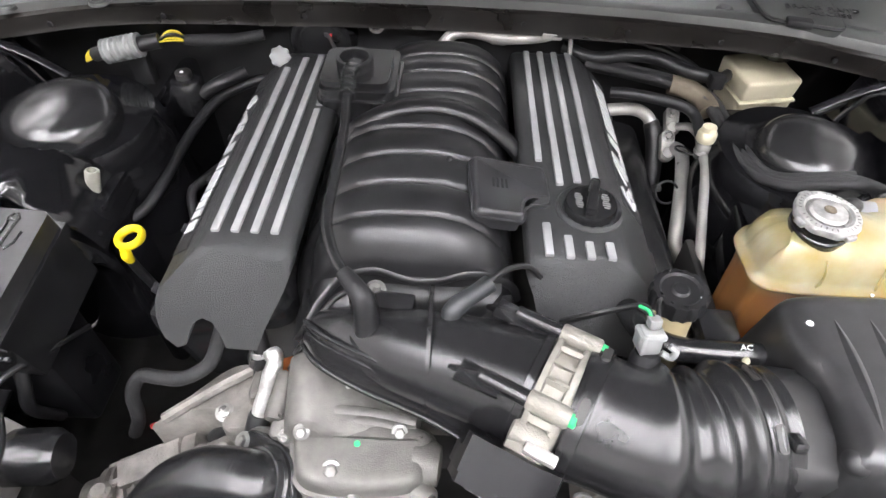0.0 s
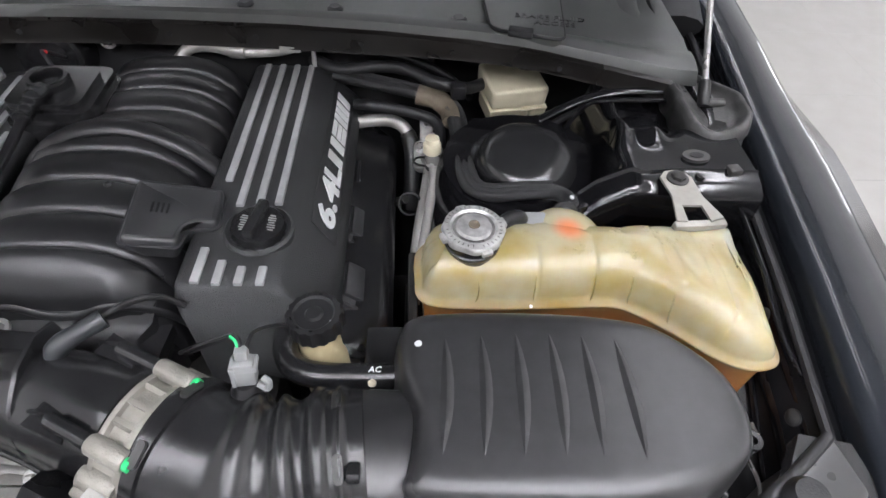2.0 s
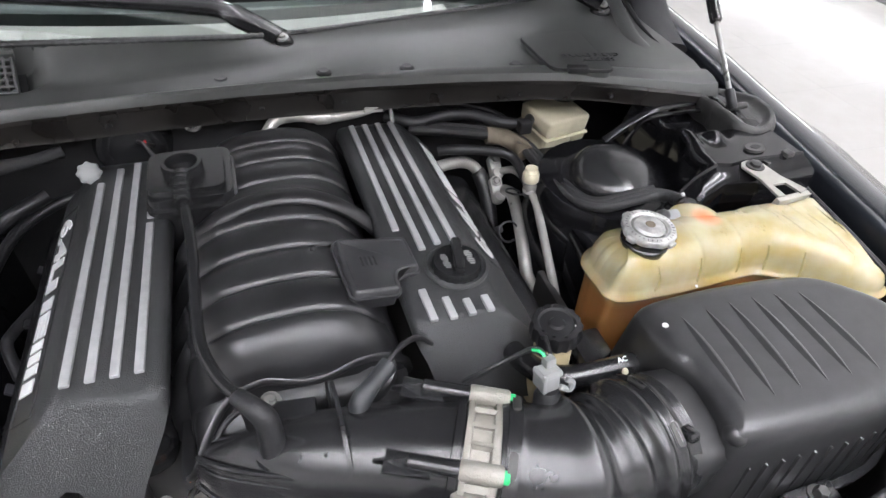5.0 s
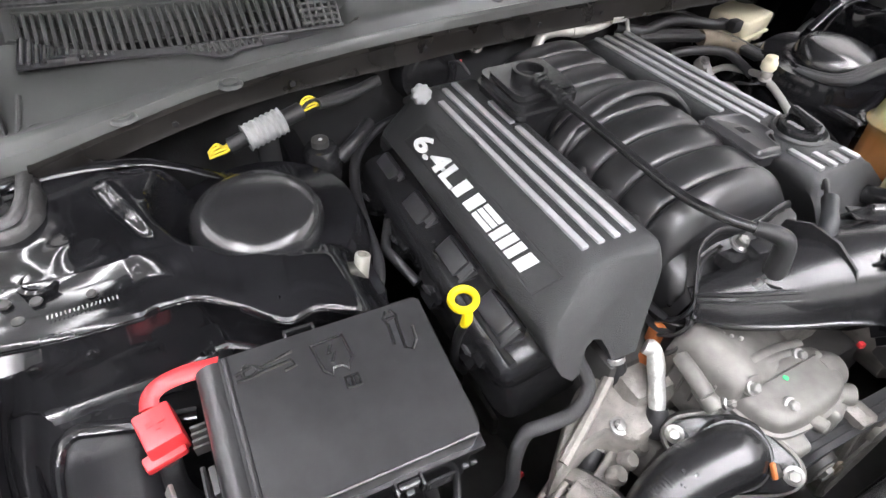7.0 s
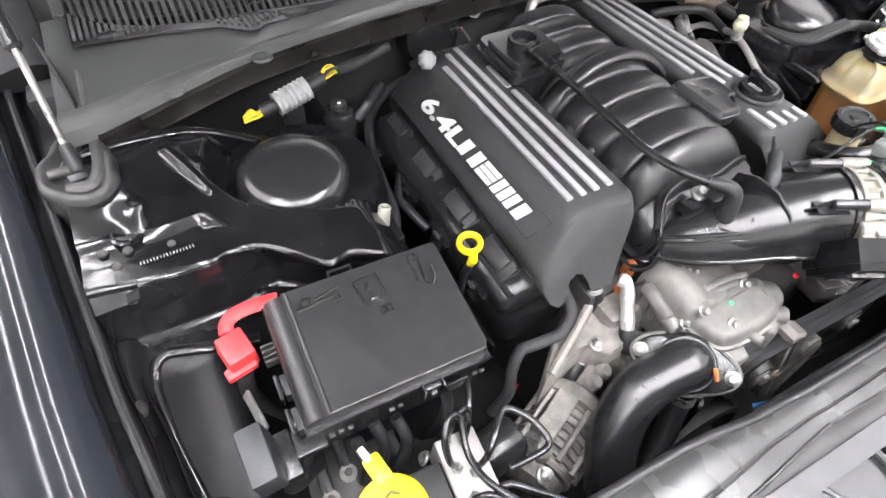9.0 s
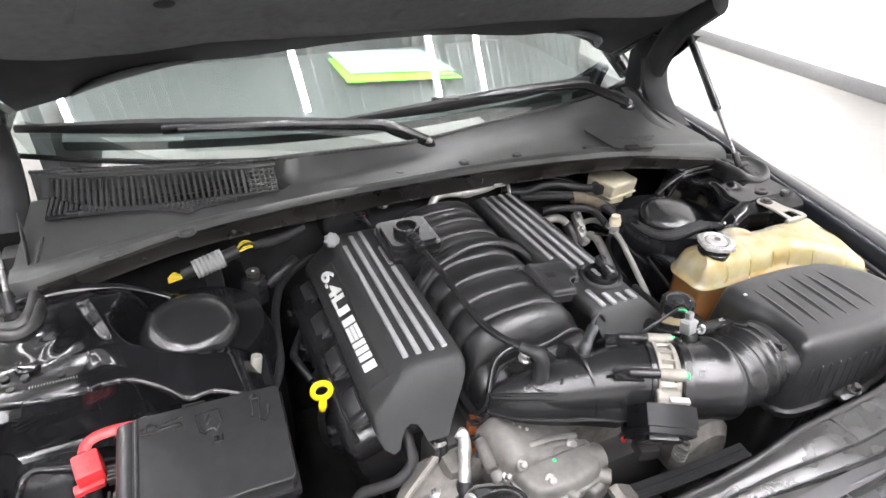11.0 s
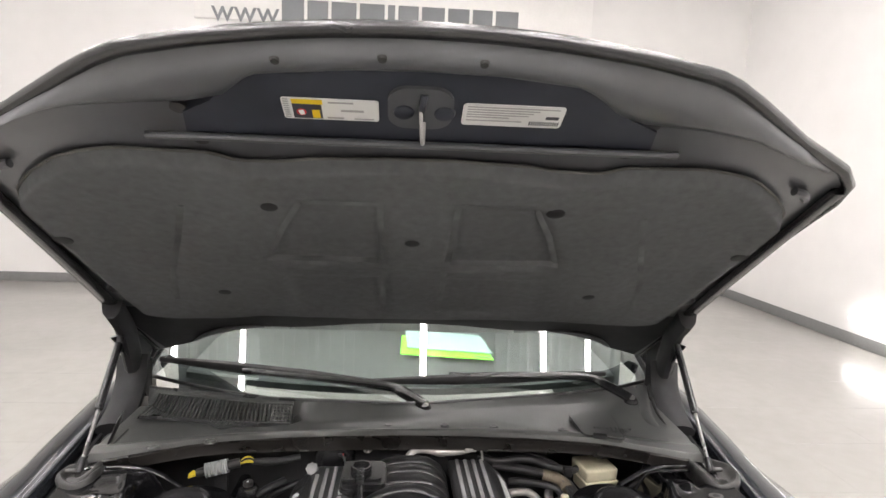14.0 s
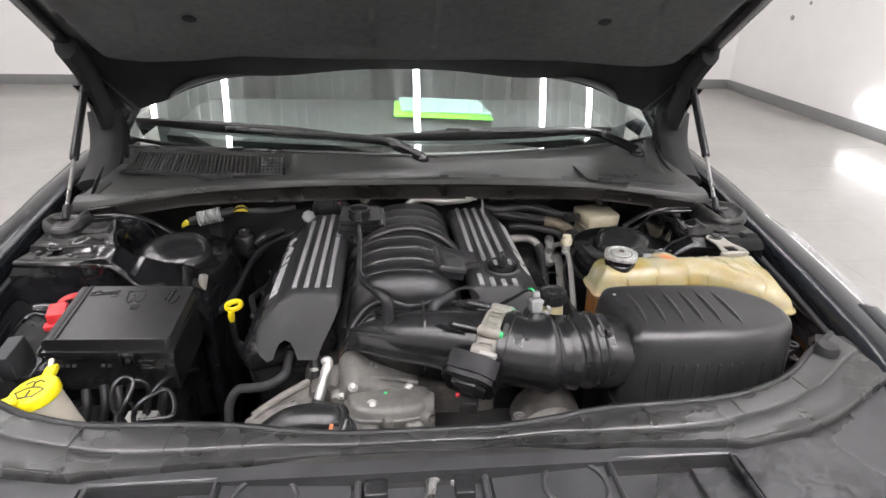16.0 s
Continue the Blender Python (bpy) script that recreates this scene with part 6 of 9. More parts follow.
    part("front_shelf", slab([(-0.105, 0.665), (0.098, 0.682), (0.090, 0.600), (-0.080, 0.596)], 0.905, 0.922, 0.003), M_INTAKE, mani)
    part("fin", box((0.003, 0.055, 0.026), (0.012, 0.646, 0.932), (-12, 0, 0), 0.001), M_INTAKE, mani)
    part("fin", box((0.06, 0.003, 0.020), (-0.030, 0.640, 0.930), (0, 0, 0), 0.001), M_INTAKE, mani)
    part("knock_bump", lathe((0.024, 0.800, 1.006), (0, 0, 1), [(0.004, 0), (0.003, 0.003), (0.001, 0.004)], 10), M_INTAKE, mani)

    # module on the side of the manifold
    mod = thing("intake_module", (0.09, 0.79, 0.95), "black plastic module box on the manifold side", "module")
    m = basis((0.047, 0.818, 1.002), (0.082, 0.006, -0.018), (0.0, 1, 0.0))
    out = [V(x, y, 0) for x, y in fillet([(0, 0), (0.090, 0), (0.090, -0.056), (0.060, -0.060), (0.056, -0.088), (0.0, -0.090)], (0.010, 0.010, 0.008, 0.013, 0.008, 0.009))]
    lid = [(0.002, -0.026), (0.002, -0.0125), (-0.0018, -0.0120), (-0.0018, -0.0085), (0.0006, -0.0078), (0.0016, -0.0030), (0.0034, -0.0006), (0.0056, 0.0), (0.0070, -0.0003), (0.0078, -0.0010)]
    part("lid", loft([[m @ V(p.x, p.y, z) for p in shrink(out, d)] for d, z in lid]), M_DUSTY, mod, sharp=50)
    for k in range(4):
        part("moulded_mark", slab([(0.022 + 0.005 * k, -0.034), (0.0245 + 0.005 * k, -0.034), (0.0245 + 0.005 * k, -0.048), (0.022 + 0.005 * k, -0.048)], -0.0014, -0.0004, m=m), M_RUBBER, mod)

    # breather box at the back, open filler ring on top
    br = thing("breather_box", (-0.10, 0.99, 0.90), "black plastic breather box with an open round ring", "breather box")
    part("box", box((0.098, 0.115, 0.13), (-0.101, 0.995, 0.925), bevel=0.008, taper=0.94), M_SATIN, br)
    part("lid", slab(rounded(0.098, 0.108, 0.014, 5, -0.101, 0.992), 0.980, 0.994, 0.004), M_SATIN, br)
    part("lid_flange", slab(rounded(0.106, 0.116, 0.016, 5, -0.101, 0.992), 0.974, 0.980, 0.002), M_SATIN, br)
    part("lid_step", slab(rounded(0.088, 0.085, 0.012, 4, -0.104, 0.985), 0.995, 1.004, 0.003), M_SATIN, br)
    ring = [(0.0235, -0.010), (0.0245, 0.008), (0.0235, 0.013), (0.019, 0.013), (0.0175, 0.008), (0.0175, -0.004), (0.003, -0.004)]
    part("ring", lathe((-0.107, 0.985, 1.004), (0, 0, 1), ring, 32), M_SATIN, br)
    part("neck", rod((-0.107, 0.965, 1.008), (-0.109, 0.945, 1.010), 0.012), M_SATIN, br)
    tube = thing("breather_tube", (-0.09, 0.8, 0.99), "thin black breather tube along the manifold", "tube")
    run = [(-0.109, 0.950, 1.012), (-0.105, 0.905, 1.009), (-0.099, 0.84, 1.005), (-0.097, 0.77, 1.003), (-0.094, 0.705, 1.003), (-0.083, 0.665, 1.004), (-0.068, 0.637, 1.005), (-0.054, 0.619, 1.005)]
    part("pipe", sweep(run, 0.0058, 10), M_HOSE, tube)
    part("sleeve", sweep([(-0.109, 0.955, 1.012), (-0.1055, 0.905, 1.009)], 0.009, 12, 8, ribs=(0.012, 0.0015)), M_SATIN, tube)
    part("elbow", sweep([(-0.066, 0.634, 1.005), (-0.052, 0.617, 1.004), (-0.045, 0.610, 0.995), (-0.044, 0.606, 0.968), (-0.046, 0.602, 0.93)], [0.0075, 0.0095, 0.0105, 0.0115, 0.0115], 14), M_RUBBER, tube, "thick rubber elbow")
    part("clamp", lathe((-0.0455, 0.601, 0.948), (0, 0, 1), [(0.0145, 0), (0.0145, 0.007)], 18), M_SATIN, tube)

    # grey elbow and its wire
    vac = thing("vacuum_elbow", (0.034, 0.622, 0.955), "grey rubber vacuum elbow with a black wire", "hose")
    part("elbow", sweep([(0.033, 0.610, 0.955), (0.033, 0.612, 0.972), (0.034, 0.614, 0.981), (0.040, 0.619, 0.986), (0.052, 0.629, 0.988), (0.068, 0.642, 0.990)], [0.0085, 0.0088, 0.0095, 0.0095, 0.0082, 0.0090], 14, 4), M_RELAY, vac)
    part("foot", lathe((0.031, 0.610, 0.950), (0, 0, 1), [(0.012, 0), (0.012, 0.006), (0.010, 0.008)], 18), M_SATIN, vac)
    part("wire", sweep([(0.064, 0.642, 0.989), (0.085, 0.660, 0.990), (0.105, 0.672, 0.982), (0.122, 0.676, 0.962)], 0.003, 8), M_RUBBER, vac)


def build_throttle():
    duct = thing("throttle_duct", (0.03, 0.585, 0.90), "black plastic duct from manifold to throttle body", "duct")
    n = V(0.89, -0.45, 0.0).normalized()
    u = V(0.45, 0.89, 0).normalized()
    c = V(0.130, 0.551, 0.942)
    part("pipe", sweep([(-0.105, 0.640, 0.905), (-0.060, 0.618, 0.920), (-0.015, 0.602, 0.930), (0.030, 0.588, 0.936), (0.075, 0.573, 0.940), c - n * 0.014], [0.020, 0.034, 0.0425, 0.0475, 0.052, 0.0555], 36, 8), M_SATIN, duct, "smooth widening pipe", sharp=60)
    part("end_ring", lathe(c - n * 0.023, n, [(0.0545, -0.004), (0.0575, -0.003), (0.0575, 0.004), (0.0545, 0.005)], 40), M_SATIN, duct)
    # fin that wraps the pipe
    fin = [(0.652, 0.950), (0.648, 0.976), (0.622, 0.990), (0.590, 0.990), (0.562, 0.976), (0.546, 0.952), (0.538, 0.915), (0.545, 0.900), (0.60, 0.900)]
    part("fin", slab(fin, -0.0018, 0.0018, 0.0006, 1, m=basis((0.015, 0, 0), (0, 1, 0), (0, 0, 1))), M_SATIN, duct, "thin moulded fin")
    # skirt below the pipe, edged by beads
    upper = curve_through([(-0.112, 0.632, 0.928), (-0.088, 0.606, 0.944), (-0.045, 0.582, 0.952), (0.015, 0.556, 0.954), (0.066, 0.532, 0.956)], 6)
    lower = curve_through([(-0.118, 0.622, 0.902), (-0.094, 0.592, 0.912), (-0.048, 0.566, 0.915), (0.015, 0.540, 0.917), (0.066, 0.512, 0.919)], 6)
    part("skirt", sheet(lambda i, k: upper[i].lerp(lower[i], k) + V(0, -0.004 * math.sin(k * 3.14), 0), range(len(upper)), (0, 0.25, 0.5, 0.75, 1), (0.001, 0.004, -0.001)), M_SATIN, duct, "broad flat skirt", sharp=60)
    part("skirt_floor", sheet(lambda i, k: lower[i] + V(0.0, 0.055 * k, -0.016 * k), range(len(lower)), (0, 1), (0, 0, -0.003)), M_SATIN, duct)
    part("underside", sheet(lambda i, k: lower[i] + V(0.002, 0.004 + 0.03 * k, -0.052 * k), range(len(lower)), (0, 1), (0, 0.003, 0)), M_SATIN, duct)
    for line in (upper, lower):
        part("bead", sweep([p + V(0, -0.001, 0.001) for p in line], 0.0026, 8, smooth=False), M_SATIN, duct, "raised bead")
    part("second_bead", sweep([a.lerp(b, 0.22) + V(0, -0.003, 0.001) for a, b in zip(upper[:17], lower[:17])], 0.0018, 8, smooth=False), M_SATIN, duct)
    part("panel_end", slab([(0, 0), (0.042, 0.002), (0.040, -0.040), (-0.012, -0.040)], -0.0015, 0.0015, m=basis((0.067, 0.528, 0.957), (0.3, 0.9, 0), (0, 0, 1))), M_SATIN, duct)
    # bolt sleeves and the gussets that carry them
    for sgn in (1, -1):
        e = c + u * (0.0365 * sgn) + V(0, 0, 0.0485)
        part("bolt_sleeve", lathe(e - n * 0.062, n, [(0.0045, 0), (0.0066, 0.002), (0.0070, 0.044)], 16), M_SATIN, duct)
        part("gusset", slab([(0, -0.014), (0.034, -0.014), (0.034, 0.004), (0.028, 0.006), (0.0, -0.010)], -0.0015, 0.0015, m=basis(e - n * 0.090, n, (0, 0, 1))), M_SATIN, duct)
        part("sleeve_plate", slab([(-0.012, 0.010), (-0.012, -0.012), (0.028, -0.010), (0.020, 0.008)], -0.001, 0.002, m=basis(e - n * 0.068 + V(0, 0, -0.006), n, u)), M_SATIN, duct)
    part("lug_bolt", hexbolt((-0.042, 0.652, 0.958), (0, -0.3, 1), 0.007, 0.010), M_STEEL, duct, "plated lug bolt")
    part("lug_pad", slab([(-0.070, 0.655), (-0.010, 0.650), (-0.008, 0.630), (-0.066, 0.636)], 0.938, 0.953, 0.003), M_SATIN, duct)
    part("lug_box", box((0.040, 0.022, 0.030), (-0.022, 0.636, 0.950), (0, 0, -6), 0.003), M_SATIN, duct)

    # throttle body: two flanges, pockets and ribs between them
    th = thing("throttle_valve", c + V(0, 0, -0.06), "beige cast alloy throttle body with green marks", "throttle body")
    part("ring", lathe(c - n * 0.017, n, [(0.050, 0), (0.0585, 0.0), (0.0590, 0.0015), (0.0590, 0.005), (0.0545, 0.0065), (0.0542, 0.0225), (0.0585, 0.024), (0.0590, 0.026), (0.0590, 0.030), (0.0570, 0.032), (0.050, 0.032)], 56), M_THROT, th, sharp=45)
    for k in range(15):
        a0 = radians(-30 + k * 17)
        p = c - n * 0.0025 + (u * math.cos(a0) + V(0, 0, 1) * math.sin(a0)) * 0.0562
        m = basis(p, n, V(0, 0, 1).cross(n) * math.sin(a0) + V(0, 0, 1) * math.cos(a0))
        part("cast_rib", slab([(-0.011, -0.0022), (0.011, -0.0022), (0.011, 0.0022), (-0.011, 0.0022)], -0.004, 0.0022, 0.0008, 1, m=m), M_THROT, th)
    for sgn, zz in ((1, 0.0485), (-1, 0.0485), (1, -0.0485), (-1, -0.0485)):
        p = c + u * (0.0365 * sgn) + V(0, 0, zz)
        boss = part("bolt_boss", lathe(p - n * 0.018, n, [(0.0075, 0), (0.0088, 0.002), (0.0088, 0.034), (0.0076, 0.036)], 22), M_THROT, th)
        part("green_mark", lathe(p + n * 0.0175, n, [(0.0058, 0), (0.0062, 0.001), (0.0060, 0.005), (0.0040, 0.006)], 14), M_GREEN, boss, "green paint mark")
    part("cast_lump", lathe(c - n * 0.022 - u * 0.052 + V(0, 0, 0.020), n, [(0.010, 0), (0.012, 0.002), (0.012, 0.030), (0.009, 0.034)], 18), M_THROT, th)
    part("cast_lump", box((0.036, 0.022, 0.040), c - n * 0.004 - u * 0.060 + V(0, 0, 0.004), (0, 0, -27), 0.005), M_THROT, th)
    part("spring_tab", box((0.028, 0.010, 0.008), c + n * 0.008 - u * 0.064 + V(0, 0, 0.026), (0, 0, -27), 0.002), M_ALUB, th, "bright machined tab")
    # actuator housing below, its lid facing forward and up
    m = basis(c - n * 0.016 - u * 0.088 + V(0, 0, -0.014), n, V(-0.25, -0.50, 0.0) + V(0, 0, 0.9))
    lid = [(-0.040, -0.046), (0.034, -0.050), (0.048, -0.020), (0.046, 0.022), (0.026, 0.036), (-0.028, 0.040), (-0.042, 0.012)]
    motor = part("motor_housing", slab(lid, -0.034, -0.004, 0.004, 2, m=m), M_HOUSE, th, "black actuator housing")
    part("motor_lid", slab([(x * 0.94, y * 0.94) for x, y in lid], -0.006, 0.005, 0.003, 2, m=m), M_HOUSE, motor)
    part("lid_step", slab([(-0.022, -0.030), (0.028, -0.034), (0.032, 0.000), (0.020, 0.016), (-0.020, 0.016)], 0.003, 0.011, 0.0025, 2, m=m), M_DUSTY, motor)
    part("lid_rib", sweep([m @ V(x, y, 0.0055) for x, y in ((-0.030, 0.030), (0.022, 0.027), (0.038, 0.014))], 0.0016, 6, smooth=False), M_HOUSE, motor)
    part("lid_screw", lathe(m @ V(0.005, 0.024, 0.004), m.to_3x3() @ V(0, 0, 1), [(0.004, 0), (0.004, 0.002), (0.002, 0.0025)], 10), M_DARK, motor)
    part("lid_nub", lathe(m @ V(0.020, -0.048, -0.002), m.to_3x3() @ V(0, -1, 0.1), [(0.008, 0), (0.008, 0.006), (0.004, 0.008)], 12), M_STEEL, motor)
    part("plug", box((0.030, 0.03, 0.022), (0.085, 0.500, 0.868), (0, 0, -15), 0.003), M_DARK, th)
    part("red_lock", box((0.007, 0.007, 0.008), (0.069, 0.528, 0.862), (0, 0, -15), 0.002), M_RED, th, "red connector lock")

    # rubber hose to the filter box: cuff, smooth throat, kinked folds, second cuff
    hose = thing("intake_hose", (0.24, 0.53, 0.89), "black rubber intake hose with deep bellows", "hose")
    path = [c + n * 0.014, c + n * 0.046 + V(0, 0.002, 0.0005), (0.200, 0.5235, 0.943), (0.232, 0.5215, 0.944), (0.258, 0.525, 0.945), (0.284, 0.528, 0.946), (0.306, 0.530, 0.947)]
    prof = [0.0600, 0.0612, 0.0608, 0.0585, 0.0575, 0.0572, 0.0570, 0.0569, 0.0569, 0.0570, 0.0572, 0.0578, 0.0600, 0.0632, 0.0636, 0.0600, 0.0545, 0.0528, 0.0545, 0.0592, 0.0612, 0.0592, 0.0548, 0.0535, 0.0560, 0.0615, 0.0638, 0.0620, 0.0585, 0.0600, 0.0622, 0.0590, 0.0570, 0.0570, 0.0568, 0.0568]
    part("bellows", sweep(path, prof, 44, 14), M_HOSE, hose, sharp=75)
    for at, d, r in ((c + n * 0.024, n, 0.0630), (V(0.2835, 0.5279, 0.946), V(1, 0.1, 0.03), 0.0592)):
        cl = part("clamp", lathe(at, d, [(r - 0.004, -0.0065), (r, -0.0060), (r, 0.0060), (r - 0.004, 0.0065)], 44), M_SATIN, hose, "black band clamp")
        across = V(0, 0, 1).cross(d).normalized()
        for a0 in (62, 118):
            q = at + (across * math.cos(radians(a0)) + V(0, 0, 1) * math.sin(radians(a0))) * (r + 0.001)
            m = basis(q, d, V(0, 0, 1).cross(d) * -math.sin(radians(a0)) + V(0, 0, 1) * math.cos(radians(a0)))
            part("clamp_slot", slab(rounded(0.0075, 0.022, 0.0034, 3), -0.001, 0.0022, 0.0008, 1, m=m), M_DARK, cl, "clamp screw housing")
    part("hose_clip", box((0.010, 0.020, 0.010), (0.298, 0.500, 0.996), (-28, 0, 0), 0.002), M_SATIN, hose)
    # temperature sensor
    sn = thing("air_temperature_sensor", (0.203, 0.580, 0.975), "grey plastic air temperature sensor plug", "sensor")
    part("stem", lathe((0.203, 0.572, 0.968), (0, 0.35, 1), [(0.014, 0), (0.013, 0.014), (0.010, 0.020)], 18), M_RUBBER, sn, "black rubber stem")
    part("plug", box((0.019, 0.016, 0.024), (0.203, 0.584, 0.998), (-14, 0, 6), 0.003), M_GREY, sn)
    part("collar", box((0.023, 0.018, 0.006), (0.203, 0.586, 1.004), (-14, 0, 6), 0.002), M_GREY, sn)
    part("key", box((0.004, 0.019, 0.020), (0.195, 0.583, 0.998), (-14, 0, 6), 0.001), M_GREY, sn)
    part("latch", sweep([(0.214, 0.576, 0.990), (0.222, 0.573, 0.988), (0.224, 0.574, 0.996), (0.219, 0.577, 0.999)], 0.0030, 8), M_GREY, sn)
    part("tip", box((0.011, 0.010, 0.010), (0.203, 0.589, 1.016), (-14, 0, 6), 0.002), M_GREY, sn)
    part("green_wire", sweep([(0.201, 0.590, 1.018), (0.198, 0.597, 1.021), (0.192, 0.603, 1.019)], 0.0016, 6), M_GREEN, sn, "green wire")
    part("wire", sweep([(0.203, 0.590, 1.018), (0.196, 0.603, 1.020), (0.178, 0.610, 1.004), (0.155, 0.612, 0.990), (0.135, 0.618, 0.970)], 0.0022, 6), M_RUBBER, sn)
    part("wire", sweep([(0.203, 0.591, 1.017), (0.192, 0.606, 1.014), (0.172, 0.612, 0.996), (0.145, 0.616, 0.975)], 0.0022, 6), M_RUBBER, sn)
    part("wire", sweep([(0.206, 0.590, 1.018), (0.210, 0.608, 1.018), (0.222, 0.628, 0.998), (0.228, 0.640, 0.980)], 0.0020, 6), M_RUBBER, sn)


def build_airbox():
    ab = thing("air_filter_box", (0.49, 0.54, 0.70), "black plastic air filter box with ribbed lid", "air filter box")
    out = outline_smooth([(0.331, 0.628), (0.342, 0.643), (0.372, 0.648), (0.436, 0.649), (0.513, 0.644), (0.562, 0.633), (0.594, 0.609), (0.617, 0.580), (0.624, 0.545), (0.615, 0.513), (0.588, 0.491), (0.550, 0.475), (0.490, 0.470), (0.390, 0.474), (0.350, 0.478), (0.337, 0.488), (0.342, 0.520), (0.343, 0.552), (0.334, 0.575), (0.330, 0.60)], 140)

    def at(p, z):
        front = max(0.0, min(1.0, (0.56 - p.y) / 0.09))
        return Vector((p.x, p.y, z + 0.003 * front * (z > 0.97)))
    rings = [[at(p, z) for p in shrink(out, d)] for d, z in ((-0.012, 0.872), (-0.009, 0.905), (-0.006, 0.935), (-0.003, 0.965), (-0.001, 0.980), (0.001, 0.988), (0.0045, 0.9945), (0.0095, 0.9985))]
    inner = shrink(out, 0.0095)
    for f, z in ((0.08, 1.0000), (0.18, 1.0004), (0.35, 1.0004), (0.55, 1.0004), (0.8, 1.0004), (1.0, 1.0004)):
        rings.append([at(p.lerp(Vector((min(max(p.x, 0.40), 0.56), 0.555, 0)), f), z) for p in inner])
    bm = loft(rings, caps=False)
    bmesh.ops.remove_doubles(bm, verts=bm.verts[:], dist=0.0004)
    lid = part("lid", bm, M_PLAST, ab, "grained black lid", sharp=60)
    ends = ((0.370, 0.620, 0.363, 0.501), (0.402, 0.623, 0.395, 0.499), (0.433, 0.625, 0.426, 0.499), (0.463, 0.625, 0.458, 0.498), (0.492, 0.623, 0.487, 0.497), (0.521, 0.618, 0.520, 0.495))
    wide = (0.0004, 0.0034, 0.0056, 0.0070, 0.0078, 0.0080, 0.0078, 0.0070, 0.0054, 0.0030, 0.0004)
    for xb, yb, xf, yf in ends:
        pts = [at(Vector((xb + (xf - xb) * f + 0.004 * math.sin(f * 3.14), yb + (yf - yb) * f, 0)), 1.0) for f in span(0, 1, 11)]
        part("lid_rib", sheet(lambda i, k: (pts[i].x + wide[i] * (-1, -0.55, -0.10, 0.25, 0.9)[k], pts[i].y, pts[i].z - 0.0006 + wide[i] * (-0.05, 0.22, 0.50, 0.44, -0.05)[k]), range(11), range(5)), M_PLAST, lid, "raised lid rib", sharp=32)
    part("corner_bump", lathe((0.344, 0.487, 0.990), (-0.4, -0.6, 0.6), [(0.012, -0.006), (0.010, 0.001), (0.006, 0.0045), (0.001, 0.0055)], 20), M_PLAST, lid, sharp=70)
    part("paint_dot", lathe((0.347, 0.608, 0.9995), (-0.15, 0.1, 1), [(0.0034, -0.001), (0.0034, 0.001), (0.0017, 0.0014)], 10), M_LETTER, ab, "white paint dot")
    part("lid_flange", loft([[Vector((p.x, p.y, z)) for p in shrink(out, d)] for d, z in ((-0.010, 0.862), (-0.020, 0.862), (-0.020, 0.872), (-0.010, 0.874))], caps=False), M_SATIN, ab, sharp=30)
    part("base", loft([[Vector((p.x, p.y, z)) for p in shrink(out, d)] for d, z in ((0.010, 0.66), (0.000, 0.72), (-0.010, 0.860), (-0.012, 0.866))]), M_PLAST, ab, sharp=60)
    # upright ribs down the front wall and round the outer corner
    walls = [(x, float(np.interp(x, [0.34, 0.39, 0.49, 0.55], [0.478, 0.473, 0.469, 0.474])), 0.0) for x in span(0.362, 0.548, 11)] + [(0.575, 0.482, 28.0), (0.598, 0.496, 42.0), (0.617, 0.517, 62.0)]
    for x, y, yaw in walls:
        o = V(math.sin(radians(yaw)), -math.cos(radians(yaw)), 0)
        bm = box((0.0028, 0.008, 0.082), V(x, y, 0.912) + o * 0.0055, (-4, 0, yaw), 0.0008)
        part("lid_front_rib", bm, M_PLAST, ab)
        part("base_rib", box((0.004, 0.008, 0.13), V(x, y, 0.79) + o * 0.006, (4, 0, yaw), 0.001), M_PLAST, ab)
    # square neck towards the hose
    sec = ((-1, -0.55), (-0.85, -0.85), (-0.5, -1), (0.5, -1), (0.85, -0.85), (1, -0.55), (1, 0.55), (0.85, 0.85), (0.5, 1), (-0.5, 1), (-0.85, 0.85), (-1, 0.55))
    neck = [[V(x, y + dy * w, 0.940 + dz * h) for dy, dz in sec] for x, y, w, h in ((0.286, 0.529, 0.050, 0.049), (0.300, 0.529, 0.052, 0.050), (0.306, 0.529, 0.054, 0.048), (0.328, 0.530, 0.053, 0.044), (0.352, 0.532, 0.050, 0.040))]
    part("neck", loft(neck), M_PLAST, ab, sharp=50)
    lug = part("mounting_lug", slab([(0.622, 0.545), (0.655, 0.560), (0.664, 0.552), (0.660, 0.540), (0.628, 0.525)], 0.915, 0.921, 0.001), M_SATIN, ab)
    part("lug_ring", lathe((0.660, 0.550, 0.921), (0, 0, 1), [(0.010, -0.003), (0.010, 0.004), (0.005, 0.004), (0.005, -0.003)], 18), M_SATIN, lug)
    part("wire_clip", sweep([(0.628, 0.585, 0.935), (0.642, 0.572, 0.932), (0.650, 0.556, 0.920)], 0.002, 6), M_STEEL, ab, "thin wire clip")
    part("wire_clip", sweep([(0.656, 0.538, 0.912), (0.664, 0.515, 0.90), (0.655, 0.490, 0.885), (0.632, 0.470, 0.865)], 0.002, 6), M_STEEL, ab, "thin wire clip")
    part("front_clip", box((0.060, 0.022, 0.010), (0.452, 0.447, 0.888), bevel=0.003), M_SATIN, ab)
    part("clip_screw", hexbolt((0.457, 0.446, 0.893), (0, -0.1, 1), 0.007, 0.012), M_DARK, ab, "dark clip screw")
    part("support", box((0.20, 0.12, 0.28), (0.49, 0.55, 0.53), bevel=0.01), M_DARK, ab)


